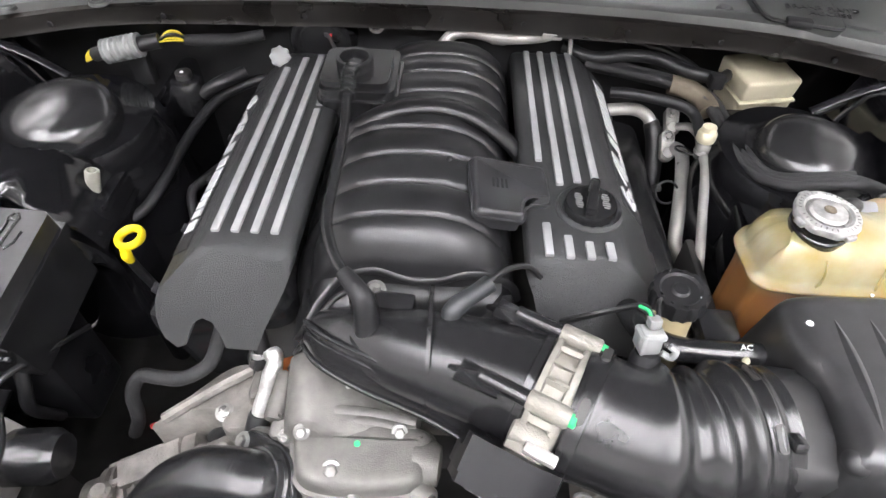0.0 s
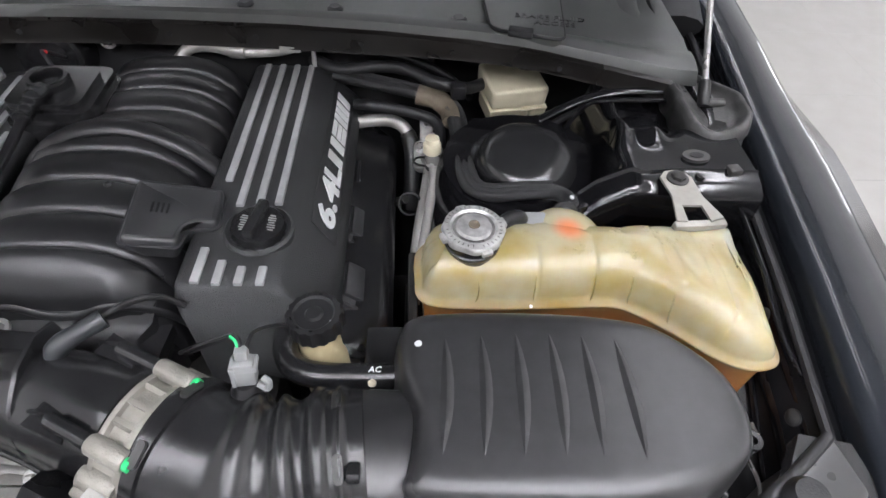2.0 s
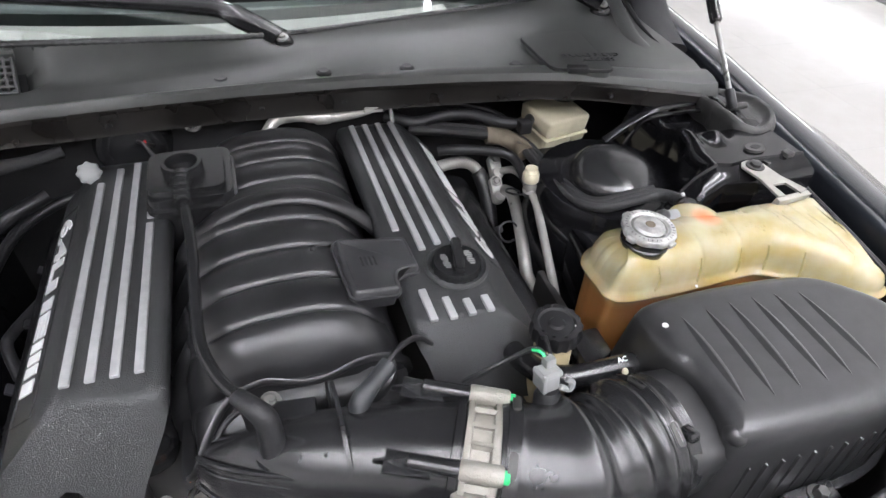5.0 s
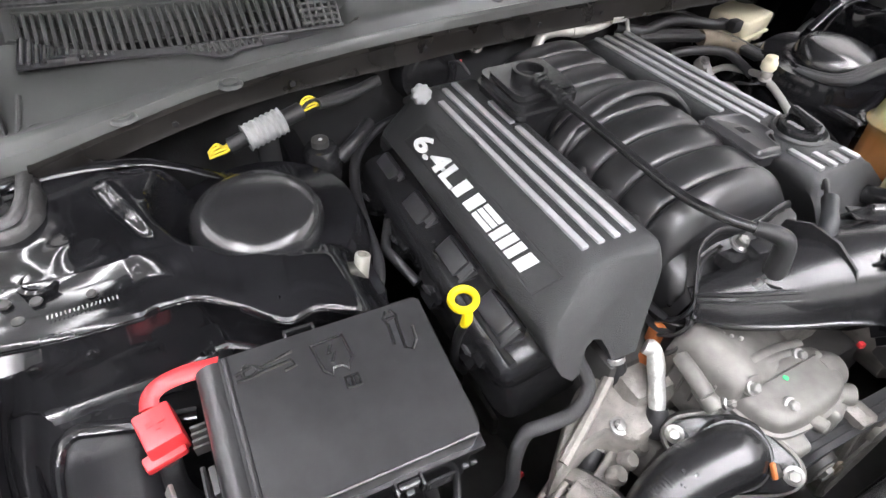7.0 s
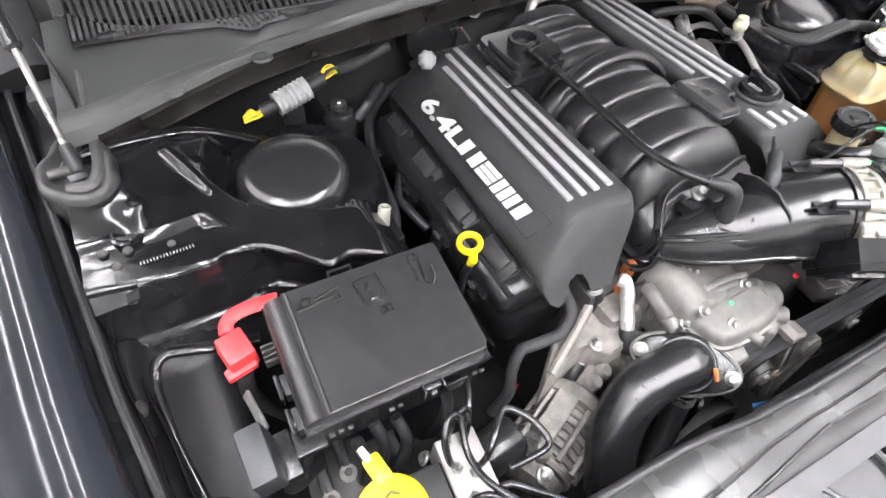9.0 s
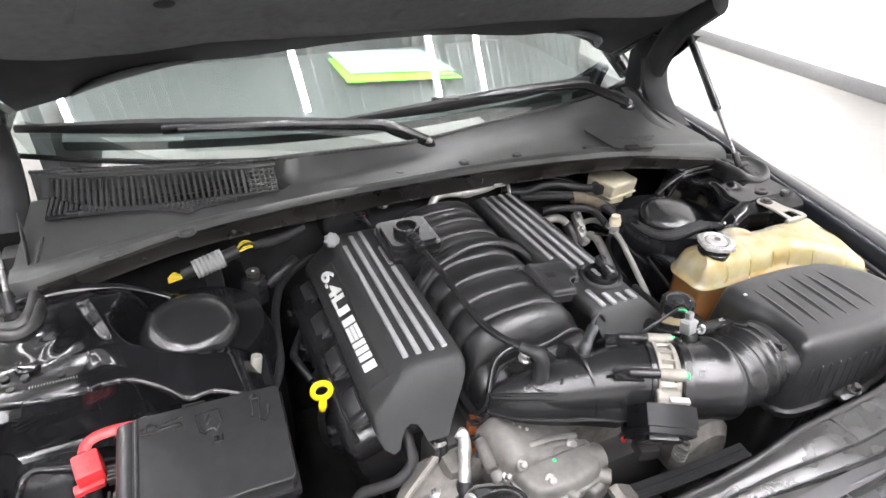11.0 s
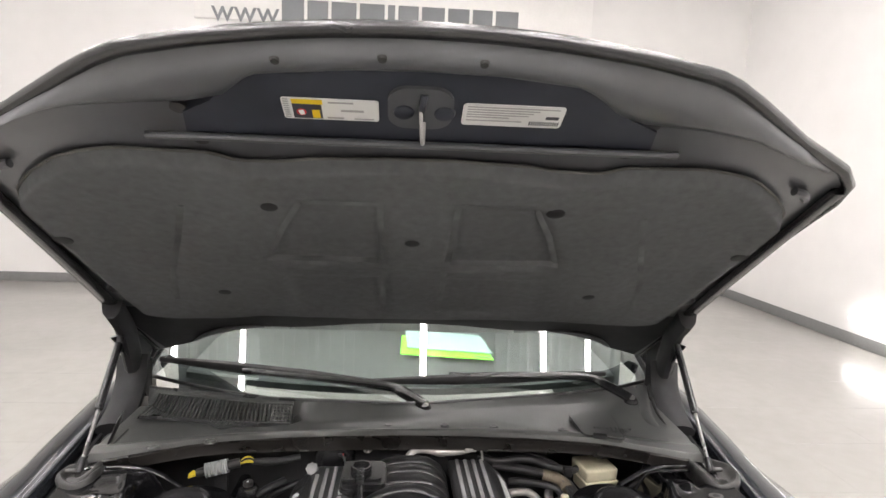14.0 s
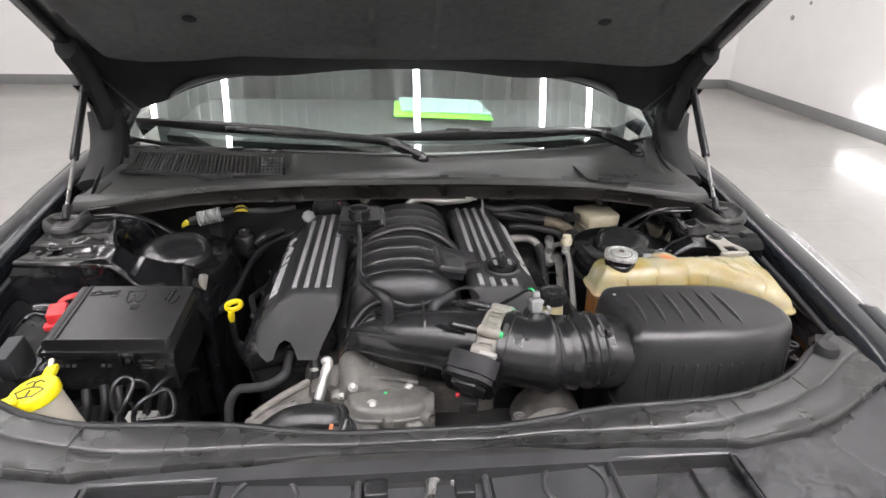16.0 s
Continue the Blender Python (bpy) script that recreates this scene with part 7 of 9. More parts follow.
def build_tank():
    tk = thing("coolant_tank", (0.54, 0.71, 0.80), "milky yellow plastic coolant tank with orange coolant", "coolant tank")
    base = [(0.347, 0.722), (0.349, 0.702), (0.366, 0.690), (0.41, 0.687), (0.47, 0.687), (0.525, 0.689), (0.562, 0.687), (0.603, 0.661), (0.640, 0.629), (0.666, 0.615), (0.692, 0.614), (0.707, 0.626), (0.709, 0.665), (0.704, 0.715), (0.702, 0.765), (0.688, 0.779), (0.645, 0.777), (0.60, 0.782), (0.55, 0.779), (0.50, 0.785), (0.43, 0.783), (0.375, 0.782), (0.351, 0.765), (0.346, 0.745)]
    out = outline_smooth(base, 360)
    lobes = [0.346, 0.408, 0.468, 0.529, 0.568, 0.603, 0.645, 0.71]

    def lobe(x):
        for a, b in zip(lobes, lobes[1:]):
            if a <= x <= b:
                return abs(math.sin(math.pi * (x - a) / (b - a))) ** 0.30
        return 0.4

    mid = Vector((0.54, 0.735, 0))
    rings = []
    for d, z, w in ((0.016, 0.80, 0), (0.012, 0.815, 0), (0.009, 0.86, 0.5), (0.007, 0.915, 0.6), (0.0055, 0.936, 0.4), (0.0045, 0.9405, 0.2), (-0.0015, 0.9425, 0.2), (-0.0025, 0.945, 0.2), (-0.0015, 0.9475, 0.2), (0.0040, 0.9495, 0.3), (0.0042, 0.958, 1), (0.0065, 0.970, 1), (0.0115, 0.981, 1), (0.019, 0.989, 1), (0.028, 0.993, 1)):
        ring = []
        for p, q in zip(out, shrink(out, d)):
            inward = (1 - lobe(p.x)) * 0.0050 * w
            q = q + (mid - q).normalized() * inward
            drop = -0.020 * max(0.0, min(1.0, (0.70 - p.y) / 0.08)) * max(0.0, (p.x - 0.60) / 0.10) * (z > 0.951) * (z - 0.95) / 0.043
            ring.append(Vector((q.x, q.y, z + 0.003 * lobe(p.x) * w * (z > 0.98) + drop)))
        rings.append(ring)
    rim = rings[-1]

    def crown(p, f):
        x = min(max(p.x, 0.385), 0.680)
        q = Vector((x, 0.742 if x < 0.57 else 0.742 - (x - 0.57) * 0.35, 0.9965 + 0.003 * lobe(x) - 0.008 * max(0.0, (x - 0.60) / 0.10)))
        r = p.lerp(q, f)
        r.z = p.z + (q.z - p.z) * math.sin(f * math.pi / 2)
        # two slanting folds across the outer end
        for ox, oy, tx, ty in ((0.612, 0.765, 0.640, 0.640), (0.655, 0.765, 0.672, 0.650)):
            t = max(0.0, min(1.0, ((r.x - ox) * (tx - ox) + (r.y - oy) * (ty - oy)) / ((tx - ox) ** 2 + (ty - oy) ** 2)))
            dd = math.hypot(r.x - ox - t * (tx - ox), r.y - oy - t * (ty - oy))
            r.z -= 0.0040 * math.exp(-(dd / 0.008) ** 2) * min(1.0, f * 1.8)
        return r
    top = [[crown(p, f) for p in rim] for f in (0.10, 0.22, 0.36, 0.5, 0.64, 0.78, 0.9, 1.0)]
    bm = loft(rings + top, caps=False)
    bm.verts.ensure_lookup_table()
    bm.faces.new([bm.verts[i] for i in range(len(out))])
    bmesh.ops.remove_doubles(bm, verts=bm.verts[:], dist=0.0002)
    bmesh.ops.recalc_face_normals(bm, faces=bm.faces[:])
    skin = [v.co.copy() for v in bm.verts if v.co.z > 0.95]
    tank = part("body", bm, M_TANK, tk, "milky yellow moulded body", sharp=70)
    for xb in lobes[1:-2]:
        line = []
        for ring in rings[9:]:
            q = min((p for p in ring if p.y < 0.735), key=lambda p: abs(p.x - xb))
            line.append(V(q.x, q.y - 0.0004, q.z + 0.0004))
        part("mould_line", sweep(line[:4], [0.0010, 0.0022, 0.0018, 0.0006], 8, 3, flat=(1.4, 0.12)), M_TANK, tank, "deeper yellow mould line")
    part("outlet_dome", lathe((0.508, 0.758, 0.985), (0, -0.1, 1), [(0.040, -0.006), (0.030, 0.003), (0.020, 0.0085), (0.010, 0.0105), (0.001, 0.011)], 32), M_TANK, tk)
    # blistered spots in the plastic
    random.seed(5)
    for _ in range(84):
        x, y = random.choice(((0.455, 0.745), (0.508, 0.735), (0.518, 0.722), (0.556, 0.745), (0.560, 0.722), (0.598, 0.748), (0.606, 0.742), (0.614, 0.735), (0.628, 0.742), (0.650, 0.735)))
        x, y = x + random.gauss(0, 0.007), y + random.gauss(0, 0.005)
        near = sorted(skin, key=lambda q: (q.x - x) ** 2 + (q.y - y) ** 2)[:3]
        z = sum(q.z for q in near) / 3
        r = random.uniform(0.0012, 0.0028)
        part("moulded_blister", lathe((x, y, z - 0.0010), (0, -0.2, 1), [(r * 1.3, 0.0002), (r * 0.8, 0.0010), (r * 0.3, 0.0012)], 10), M_TANK, tank)
    part("seam_dot", lathe((0.466, 0.6865, 0.9475), (0, -0.6, 0.8), [(0.0022, -0.001), (0.0018, 0.001)], 8), M_LETTER, tank)
    # pressure cap
    c = V(0.403, 0.732, 0.990)
    cap = part("pressure_cap", lathe(c + V(0, 0, 0.020), (0, 0, 1), [(0.026, 0), (0.0318, 0.001), (0.0325, 0.006), (0.0305, 0.0088), (0.0240, 0.0100), (0.0215, 0.0078), (0.0185, 0.0078), (0.0165, 0.0112), (0.010, 0.0118), (0.001, 0.0118)], 64, flute=(8, 0.055, 1, 2)), M_CAPMETAL, tk, "bright pressed steel pressure cap")
    part("collar", lathe(c, (0, 0, 1), [(0.0270, -0.006), (0.0275, 0.004), (0.0285, 0.0055), (0.0285, 0.009), (0.0270, 0.0105), (0.0275, 0.0205)], 40), M_SATIN, cap, "black plastic collar")
    part("groove", lathe(c + V(0, 0, 0.0280), (0, 0, 1), [(0.0216, 0), (0.0212, 0.0004), (0.0190, 0.0004), (0.0186, 0)], 32), M_STEEL, cap, "pressed groove")
    for k in range(4):
        a = radians(20 + k * 90)
        part("rim_ear", box((0.006, 0.012, 0.006), c + V(0.0325 * math.cos(a), 0.0325 * math.sin(a), 0.0235), (0, 0, math.degrees(a)), 0.002), M_CAPMETAL, cap)
    part("centre_rivet", lathe(c + V(0, 0, 0.0312), (0, 0, 1), [(0.0062, 0), (0.0055, 0.0015)], 16), M_TAPE, cap, "brass coloured rivet")
    for k in range(34):
        a = 2 * math.pi * k / 34
        if k % 9 == 8:
            continue
        part("stamped_bar", box((0.0010, 0.0030 if k % 3 else 0.0022, 0.0004), c + V(0.0272 * math.cos(a), 0.0272 * math.sin(a), 0.0297), (0, 0, math.degrees(a) + 90)), M_STEEL, cap)
    part("side_nipple", sweep([(0.434, 0.755, 0.997), (0.446, 0.764, 0.999), (0.458, 0.770, 0.994), (0.462, 0.776, 0.976)], 0.008, 12), M_RUBBER, tk, "black rubber nipple")
    part("nipple_block", box((0.03, 0.02, 0.012), (0.474, 0.774, 0.985), bevel=0.003), M_GREY, tk)
    # steel strap that holds the tank
    st = thing("tank_bracket", (0.650, 0.826, 0.98), "plated steel strap holding the coolant tank", "bracket")
    legs = slab([(-0.019, 0.004), (-0.016, -0.030), (-0.024, -0.072), (-0.012, -0.072), (-0.010, -0.046), (0.012, -0.046), (0.014, -0.072), (0.030, -0.066), (0.019, -0.030), (0.018, 0.004), (0.011, 0.014), (0.0, 0.017), (-0.011, 0.014)], 0.0, 0.003, 0.001, 1, m=Matrix.Translation((0.648, 0.829, 0.9985)) @ pose(0, 0, 0, -3, 0, 0))
    part("plate", legs, M_STRAP, st)
    part("foot", box((0.058, 0.008, 0.016), (0.651, 0.758, 0.995), (10, 0, 4), 0.001), M_STRAP, st)
    part("bolt", hexbolt((0.648, 0.829, 1.002), (0, 0, 1), 0.0085, 0.007), M_DARK, st, "dark hexagon bolt")
    part("support", box((0.20, 0.10, 0.14), (0.58, 0.73, 0.74), bevel=0.01), M_DARK, tk)


# ---- things round the engine ----
def build_strut_covers():
    for s in (-1, 1):
        c = V(0.496, 0.932, 0.928) if s > 0 else V(-0.499, 0.929, 0.927)
        cov = thing("strut_cover", c, "smooth black dome cover on the strut tower", "strut cover", "strut covers")
        prof = [(0.0760, -0.030), (0.0755, 0.005), (0.0745, 0.013), (0.0714, 0.0220), (0.0665, 0.0292), (0.0600, 0.0340), (0.0515, 0.0368), (0.041, 0.0386), (0.028, 0.0398), (0.014, 0.0404), (0.002, 0.0406)]
        if s > 0:
            prof = [(r * 0.90, h * 0.95) for r, h in prof]
        part("dome", lathe(c, (s * 0.05, -0.06, 1), prof, 64), M_DOME, cov, sharp=70)
        part("foot_ring", lathe(c - V(0, 0, 0.004), (s * 0.05, -0.06, 1), [(0.074, 0), (0.080, 0.002), (0.080, 0.005), (0.074, 0.007)], 48), M_SATIN, cov)


def build_fuse_box():
    fb = thing("fuse_box", (-0.49, 0.65, 0.84), "black plastic fuse box with embossed lid", "fuse box")
    tilt = Matrix.Translation((-0.49, 0.655, 0.957)) @ pose(0, 0, 0, 8.5, 1.0, -1.5)
    lid = [(-0.088, 0.072), (0.088, 0.072), (0.092, 0.068), (0.092, -0.060), (0.086, -0.068), (-0.088, -0.068)]
    lid_o = part("lid", slab(lid, -0.020, 0.006, 0.005, 3, m=tilt), M_LID, fb, "grained black lid", sharp=40)
    part("lid_shoulder", sweep([tilt @ V(-0.094, 0.070, -0.008), tilt @ V(-0.094, 0.0, -0.008), tilt @ V(-0.094, -0.068, -0.008)], 0.0145, 18, 4), M_LID, lid_o, "rounded lid shoulder")
    part("lid_lip", slab([(-0.110, 0.076), (0.096, 0.076), (0.096, -0.072), (-0.110, -0.072)], -0.026, -0.018, 0.002, m=tilt), M_SATIN, lid_o)
    part("lid_lip", slab([(-0.108, 0.074), (0.094, 0.074), (0.094, -0.070), (-0.108, -0.070)], -0.036, -0.029, 0.002, m=tilt), M_SATIN, lid_o)
    part("tray", slab([(-0.104, 0.070), (0.090, 0.070), (0.090, -0.066), (-0.104, -0.066)], -0.110, -0.026, 0.006, m=tilt), M_SATIN, fb)

    def line(pts, r=0.0017, name="embossed_line"):
        part(name, sweep([tilt @ V(x, y, 0.0062) for x, y in pts], r, 6, smooth=False), M_SATIN, lid_o)
    # a tool, a bolt sign in a square and a book, raised on the lid
    line([(-0.078, 0.052), (-0.064, 0.056), (-0.056, 0.052), (-0.030, 0.058)])
    line([(-0.078, 0.046), (-0.066, 0.046), (-0.056, 0.048), (-0.032, 0.050), (-0.030, 0.044), (-0.040, 0.042)])
    line([(-0.072, 0.056), (-0.068, 0.058), (-0.062, 0.055), (-0.060, 0.050), (-0.066, 0.047), (-0.072, 0.048), (-0.072, 0.056)])
    line([(-0.010, 0.030), (-0.014, 0.056), (0.014, 0.058), (0.016, 0.034), (0.012, 0.030), (0.010, 0.024), (0.006, 0.030), (-0.002, 0.030), (-0.004, 0.024), (-0.010, 0.030)])
    line([(0.002, 0.052), (-0.002, 0.044), (0.003, 0.044), (-0.001, 0.036)])
    line([(0.004, 0.008), (0.004, 0.018), (0.015, 0.018), (0.015, 0.008), (0.004, 0.008)])
    line([(0.0095, 0.008), (0.0095, 0.018)])
    line([(0.058, 0.066), (0.054, 0.060), (0.056, 0.052), (0.054, 0.032)])
    line([(0.062, 0.066), (0.066, 0.060), (0.064, 0.052), (0.062, 0.026), (0.068, 0.022), (0.074, 0.030), (0.076, 0.044)])
    line([(0.056, 0.058), (0.064, 0.058)])
    # rim beads and catches
    part("lid_bead", sweep([tilt @ V(-0.083, 0.070, 0.0062), tilt @ V(-0.083, 0.0, 0.0062), tilt @ V(-0.083, -0.067, 0.0062)], 0.0024, 8, 3), M_LID, lid_o)
    part("lid_bead", sweep([tilt @ V(-0.083, -0.067, 0.0055), tilt @ V(0.0, -0.067, 0.0055), tilt @ V(0.088, -0.0665, 0.0055)], 0.0018, 8, 3), M_LID, lid_o)
    for x in (0.014, 0.036):
        part("catch_cheek", box((0.0025, 0.012, 0.026), tilt @ V(x, -0.076, -0.028), (8.5, 0, -1.5), 0.0008), M_SATIN, fb)
    part("catch_tongue", box((0.018, 0.006, 0.010), tilt @ V(0.025, -0.076, -0.022), (8.5, 0, -1.5), 0.0015), M_SATIN, fb)
    part("catch_nub", box((0.007, 0.005, 0.006), tilt @ V(0.025, -0.080, -0.030), (8.5, 0, -1.5), 0.001), M_RELAY, fb)
    part("open_catch", sweep([tilt @ V(x, -0.079, z) for x, z in ((0.042, -0.030), (0.042, -0.046), (0.064, -0.046), (0.064, -0.030), (0.042, -0.030))], 0.0020, 6, smooth=False), M_SATIN, fb)
    part("open_catch", sweep([tilt @ V(x, -0.079, z) for x, z in ((0.046, -0.040), (0.058, -0.040))], 0.0016, 6, smooth=False), M_SATIN, fb)
    for x in (-0.086, -0.076, -0.066, -0.020, -0.010, 0.080, 0.088):
        part("lip_nub", box((0.006, 0.004, 0.005), tilt @ V(x, -0.074, -0.046), (8.5, 0, -1.5), 0.001), M_RELAY, fb)
    part("rear_catch", sweep([tilt @ V(-0.030, 0.076, -0.02), tilt @ V(-0.030, 0.090, -0.016), tilt @ V(-0.004, 0.090, -0.016), tilt @ V(-0.004, 0.076, -0.02)], 0.003, 6, smooth=False), M_SATIN, fb)
    for y in (-0.012, -0.050):
        part("side_socket", sweep([tilt @ V(-0.120, y + dy, -0.034 + dz) for dy, dz in ((-0.012, 0.008), (-0.012, -0.012), (0.012, -0.012), (0.012, 0.008), (-0.012, 0.008))], 0.0022, 6, smooth=False), M_SATIN, fb)
        part("socket_key", box((0.010, 0.010, 0.010), tilt @ V(-0.116, y, -0.036), (8.5, 0, 0), 0.0015), M_SATIN, fb)
        part("socket_back", box((0.012, 0.024, 0.022), tilt @ V(-0.110, y, -0.036), (8.5, 0, 0), 0.0015), M_RUBBER, fb)
    for k in range(4):
        part("side_pin", box((0.020, 0.003, 0.012), tilt @ V(-0.114, 0.020 + 0.006 * k, -0.035), bevel=0.001), M_DARK, fb)
    part("support", box((0.16, 0.08, 0.18), (-0.50, 0.665, 0.765), bevel=0.01), M_HOUSE, fb)
    # red cover on the positive post
    rd = thing("terminal_cover", (-0.638, 0.705, 0.90), "red plastic cover over the positive terminal", "terminal cover")
    part("arm", sweep([(-0.578, 0.744, 0.947), (-0.605, 0.748, 0.946), (-0.626, 0.748, 0.943), (-0.637, 0.742, 0.940), (-0.640, 0.732, 0.937)], 0.0085, 12, 6, flat=(1.1, 0.5)), M_RED, rd)
    cap = part("cap", box((0.033, 0.038, 0.034), (-0.637, 0.716, 0.922), (10, 0, 12), 0.003, taper=0.92), M_RED, rd)
    part("skirt", box((0.035, 0.014, 0.012), (-0.639, 0.700, 0.910), (10, 0, 12), 0.003), M_RED, rd)
    part("plus_bar", box((0.015, 0.0042, 0.001), (-0.637, 0.716, 0.9395), (10, 0, 12)), M_RED, cap)
    part("plus_bar", box((0.0042, 0.015, 0.001), (-0.637, 0.716, 0.9397), (10, 0, 12)), M_RED, cap)
    part("cable", sweep([(-0.638, 0.70, 0.905), (-0.640, 0.69, 0.86), (-0.62, 0.68, 0.80)], 0.010, 10), M_RUBBER, rd)
    # relay on the side
    rl = thing("relay", (-0.645, 0.594, 0.90), "slate grey plastic relay block", "relay")
    part("case", box((0.026, 0.058, 0.046), (-0.648, 0.592, 0.920), (6, -6, 0), 0.003), M_RELAY, rl)
    part("socket", box((0.030, 0.05, 0.030), (-0.630, 0.596, 0.885), (6, -6, 0), 0.003), M_SATIN, rl)
    part("holder", box((0.05, 0.03, 0.012), (-0.610, 0.60, 0.893), bevel=0.003), M_SATIN, rl)
    part("wire", sweep([(-0.640, 0.580, 0.885), (-0.630, 0.575, 0.86), (-0.60, 0.60, 0.82)], 0.007, 8), M_RUBBER, rl)
    # bright bracket beside the box
    solo("plated_bracket", box((0.012, 0.050, 0.004), (-0.640, 0.652, 0.900), (0, -60, 8), 0.001), M_STEEL, "bright plated bracket beside the fuse box", "bracket")


def build_left():
    dip = thing("dipstick", (-0.338, 0.732, 0.88), "yellow ring handle of the oil dipstick", "dipstick")
    c = V(-0.335, 0.737, 0.921)
    ax = V(-0.10, -0.08, 0.99).normalized()
    u, w = frame_of(ax)
    ring = [c + (u * math.cos(2 * math.pi * k / 24) + w * math.sin(2 * math.pi * k / 24)) * 0.0135 for k in range(25)]
    part("ring", sweep(ring, 0.0042, 10, smooth=False, flat=(1, 1.3)), M_YEL, dip)
    part("stem", sweep([c + V(-0.002, -0.014, -0.004), c + V(-0.003, -0.015, -0.014), c + V(-0.004, -0.012, -0.026)], [0.0055, 0.0065, 0.005], 10), M_YEL, dip)
    part("tube", sweep([c + V(-0.004, -0.012, -0.026), c + V(-0.006, -0.004, -0.06), (-0.335, 0.745, 0.80), (-0.31, 0.76, 0.74)], 0.0055, 10), M_RUBBER, dip, "black tube")
    st = thing("alignment_stud", (-0.418, 0.826, 0.91), "pale plastic sleeve on an alignment stud of the apron", "stud")
    part("sleeve", lathe((-0.420, 0.819, 0.905), (0.24, 0.20, 0.95), [(0.0075, 0), (0.0088, 0.001), (0.0085, 0.035), (0.0076, 0.0365), (0.0052, 0.0365), (0.0048, 0.028)], 20), M_SLEEVE, st, "pale grey plastic sleeve")
    part("shank", rod((-0.424, 0.816, 0.887), (-0.4135, 0.8245, 0.932), 0.0045), M_DARK, st)
    part("foot", lathe((-0.421, 0.817, 0.898), (0.24, 0.20, 0.95), [(0.012, -0.02), (0.012, 0.004)], 14), M_HOUSE, st)
    solo("paint_dot", lathe((-0.448, 0.820, 0.9135), (0, -0.3, 1), [(0.004, -0.001), (0.003, 0.001)], 10), M_LETTER, "white paint dot on the apron lip", "paint dot")

    # connector and looms in the corner
    cn = thing("wiring_connector", (-0.45, 1.05, 0.955), "grey ribbed wiring connector with yellow looms", "connector")
    part("sleeve", sweep([(-0.478, 1.046, 0.970), (-0.428, 1.054, 0.979)], 0.0155, 20, 6, ribs=(0.0075, 0.0022)), M_GREY, cn, "grey ribbed sleeve")
    part("end", sweep([(-0.498, 1.050, 0.962), (-0.476, 1.047, 0.970)], 0.010, 12, 4), M_RUBBER, cn)
    part("end", sweep([(-0.430, 1.054, 0.979), (-0.402, 1.062, 0.982)], 0.011, 12, 4), M_RUBBER, cn)
    for q in (-1.5, -0.5, 0.5, 1.5):
        part("yellow_wire", sweep([(-0.497, 1.051 + 0.003 * q, 0.962 + 0.001 * q), (-0.505, 1.054 + 0.004 * q, 0.959 - 0.002 * abs(q)), (-0.513, 1.059 + 0.003 * q, 0.955 + 0.003 * q), (-0.524, 1.064 + 0.001 * q, 0.946 + 0.002 * q)], 0.0019, 8), M_WIREY, cn, "yellow wire")
    for q in (-2, -1, 0, 1, 2):
        part("yellow_wire", sweep([(-0.403, 1.062 + 0.0025 * q, 0.982), (-0.394, 1.067 + 0.004 * q, 0.986 + 0.0015 * q), (-0.383, 1.074 + 0.003 * q, 0.984 + 0.002 * q), (-0.372, 1.080 + 0.001 * q, 0.976 + 0.001 * q)], 0.0014, 8), M_WIREY, cn, "yellow wire")
    part("black_wire", sweep([(-0.403, 1.060, 0.981), (-0.392, 1.062, 0.990), (-0.380, 1.070, 0.988), (-0.370, 1.079, 0.977)], 0.0022, 8), M_RUBBER, cn)
    part("tail", sweep([(-0.375, 1.078, 0.976), (-0.345, 1.094, 0.968), (-0.310, 1.112, 0.962), (-0.27, 1.125, 0.965)], [0.007, 0.010, 0.0085, 0.008], 12), M_BRAID, cn, "dark braided loom")
    part("clip", box((0.03, 0.02, 0.05), (-0.45, 1.075, 0.93), bevel=0.004), M_FIREWALL, cn)
    vs = thing("solenoid_valve", (-0.383, 1.062, 0.86), "black cylindrical solenoid valve", "valve")
    part("can", lathe((-0.383, 1.060, 0.870), (0, 0, 1), [(0.024, 0), (0.025, 0.004), (0.025, 0.045), (0.021, 0.052), (0.012, 0.055)], 26), M_SATIN, vs)
    part("cap", lathe((-0.383, 1.060, 0.924), (0, 0, 1), [(0.012, 0), (0.012, 0.010), (0.008, 0.012)], 20), M_DARK, vs)
    part("spout", sweep([(-0.36, 1.055, 0.90), (-0.335, 1.062, 0.915), (-0.30, 1.09, 0.92)], 0.010, 12), M_RUBBER, vs)
    part("dot", lathe((-0.383, 1.056, 0.936), (0, -0.3, 1), [(0.003, 0), (0.002, 0.001)], 10), M_LETTER, vs)
    solo("corner_hose", sweep([(-0.245, 1.11, 0.905), (-0.29, 1.095, 0.902), (-0.335, 1.055, 0.895), (-0.358, 1.00, 0.882), (-0.368, 0.94, 0.872), (-0.375, 0.88, 0.862), (-0.395, 0.84, 0.850), (-0.44, 0.80, 0.858), (-0.462, 0.800, 0.872)], 0.0075, 12), M_RUBBER, "black sleeved hose curving round the engine", "hose")
    solo("corner_hose", sweep([(-0.32, 0.98, 0.83), (-0.345, 0.93, 0.83), (-0.345, 0.90, 0.835), (-0.33, 0.86, 0.82)], 0.007, 10), M_RUBBER, "short black hose by the engine cover", "hose")
    knob = thing("fluted_knob", (-0.231, 1.075, 0.94), "pale grey fluted plastic knob on a stalk", "knob")
    part("head", lathe((-0.231, 1.066, 0.962), (0.05, -0.75, 0.6), [(0.010, 0), (0.0155, 0.002), (0.0155, 0.010), (0.011, 0.013), (0.004, 0.0135)], 32, flute=(8, 0.16, 1, 2)), M_GREY, knob)
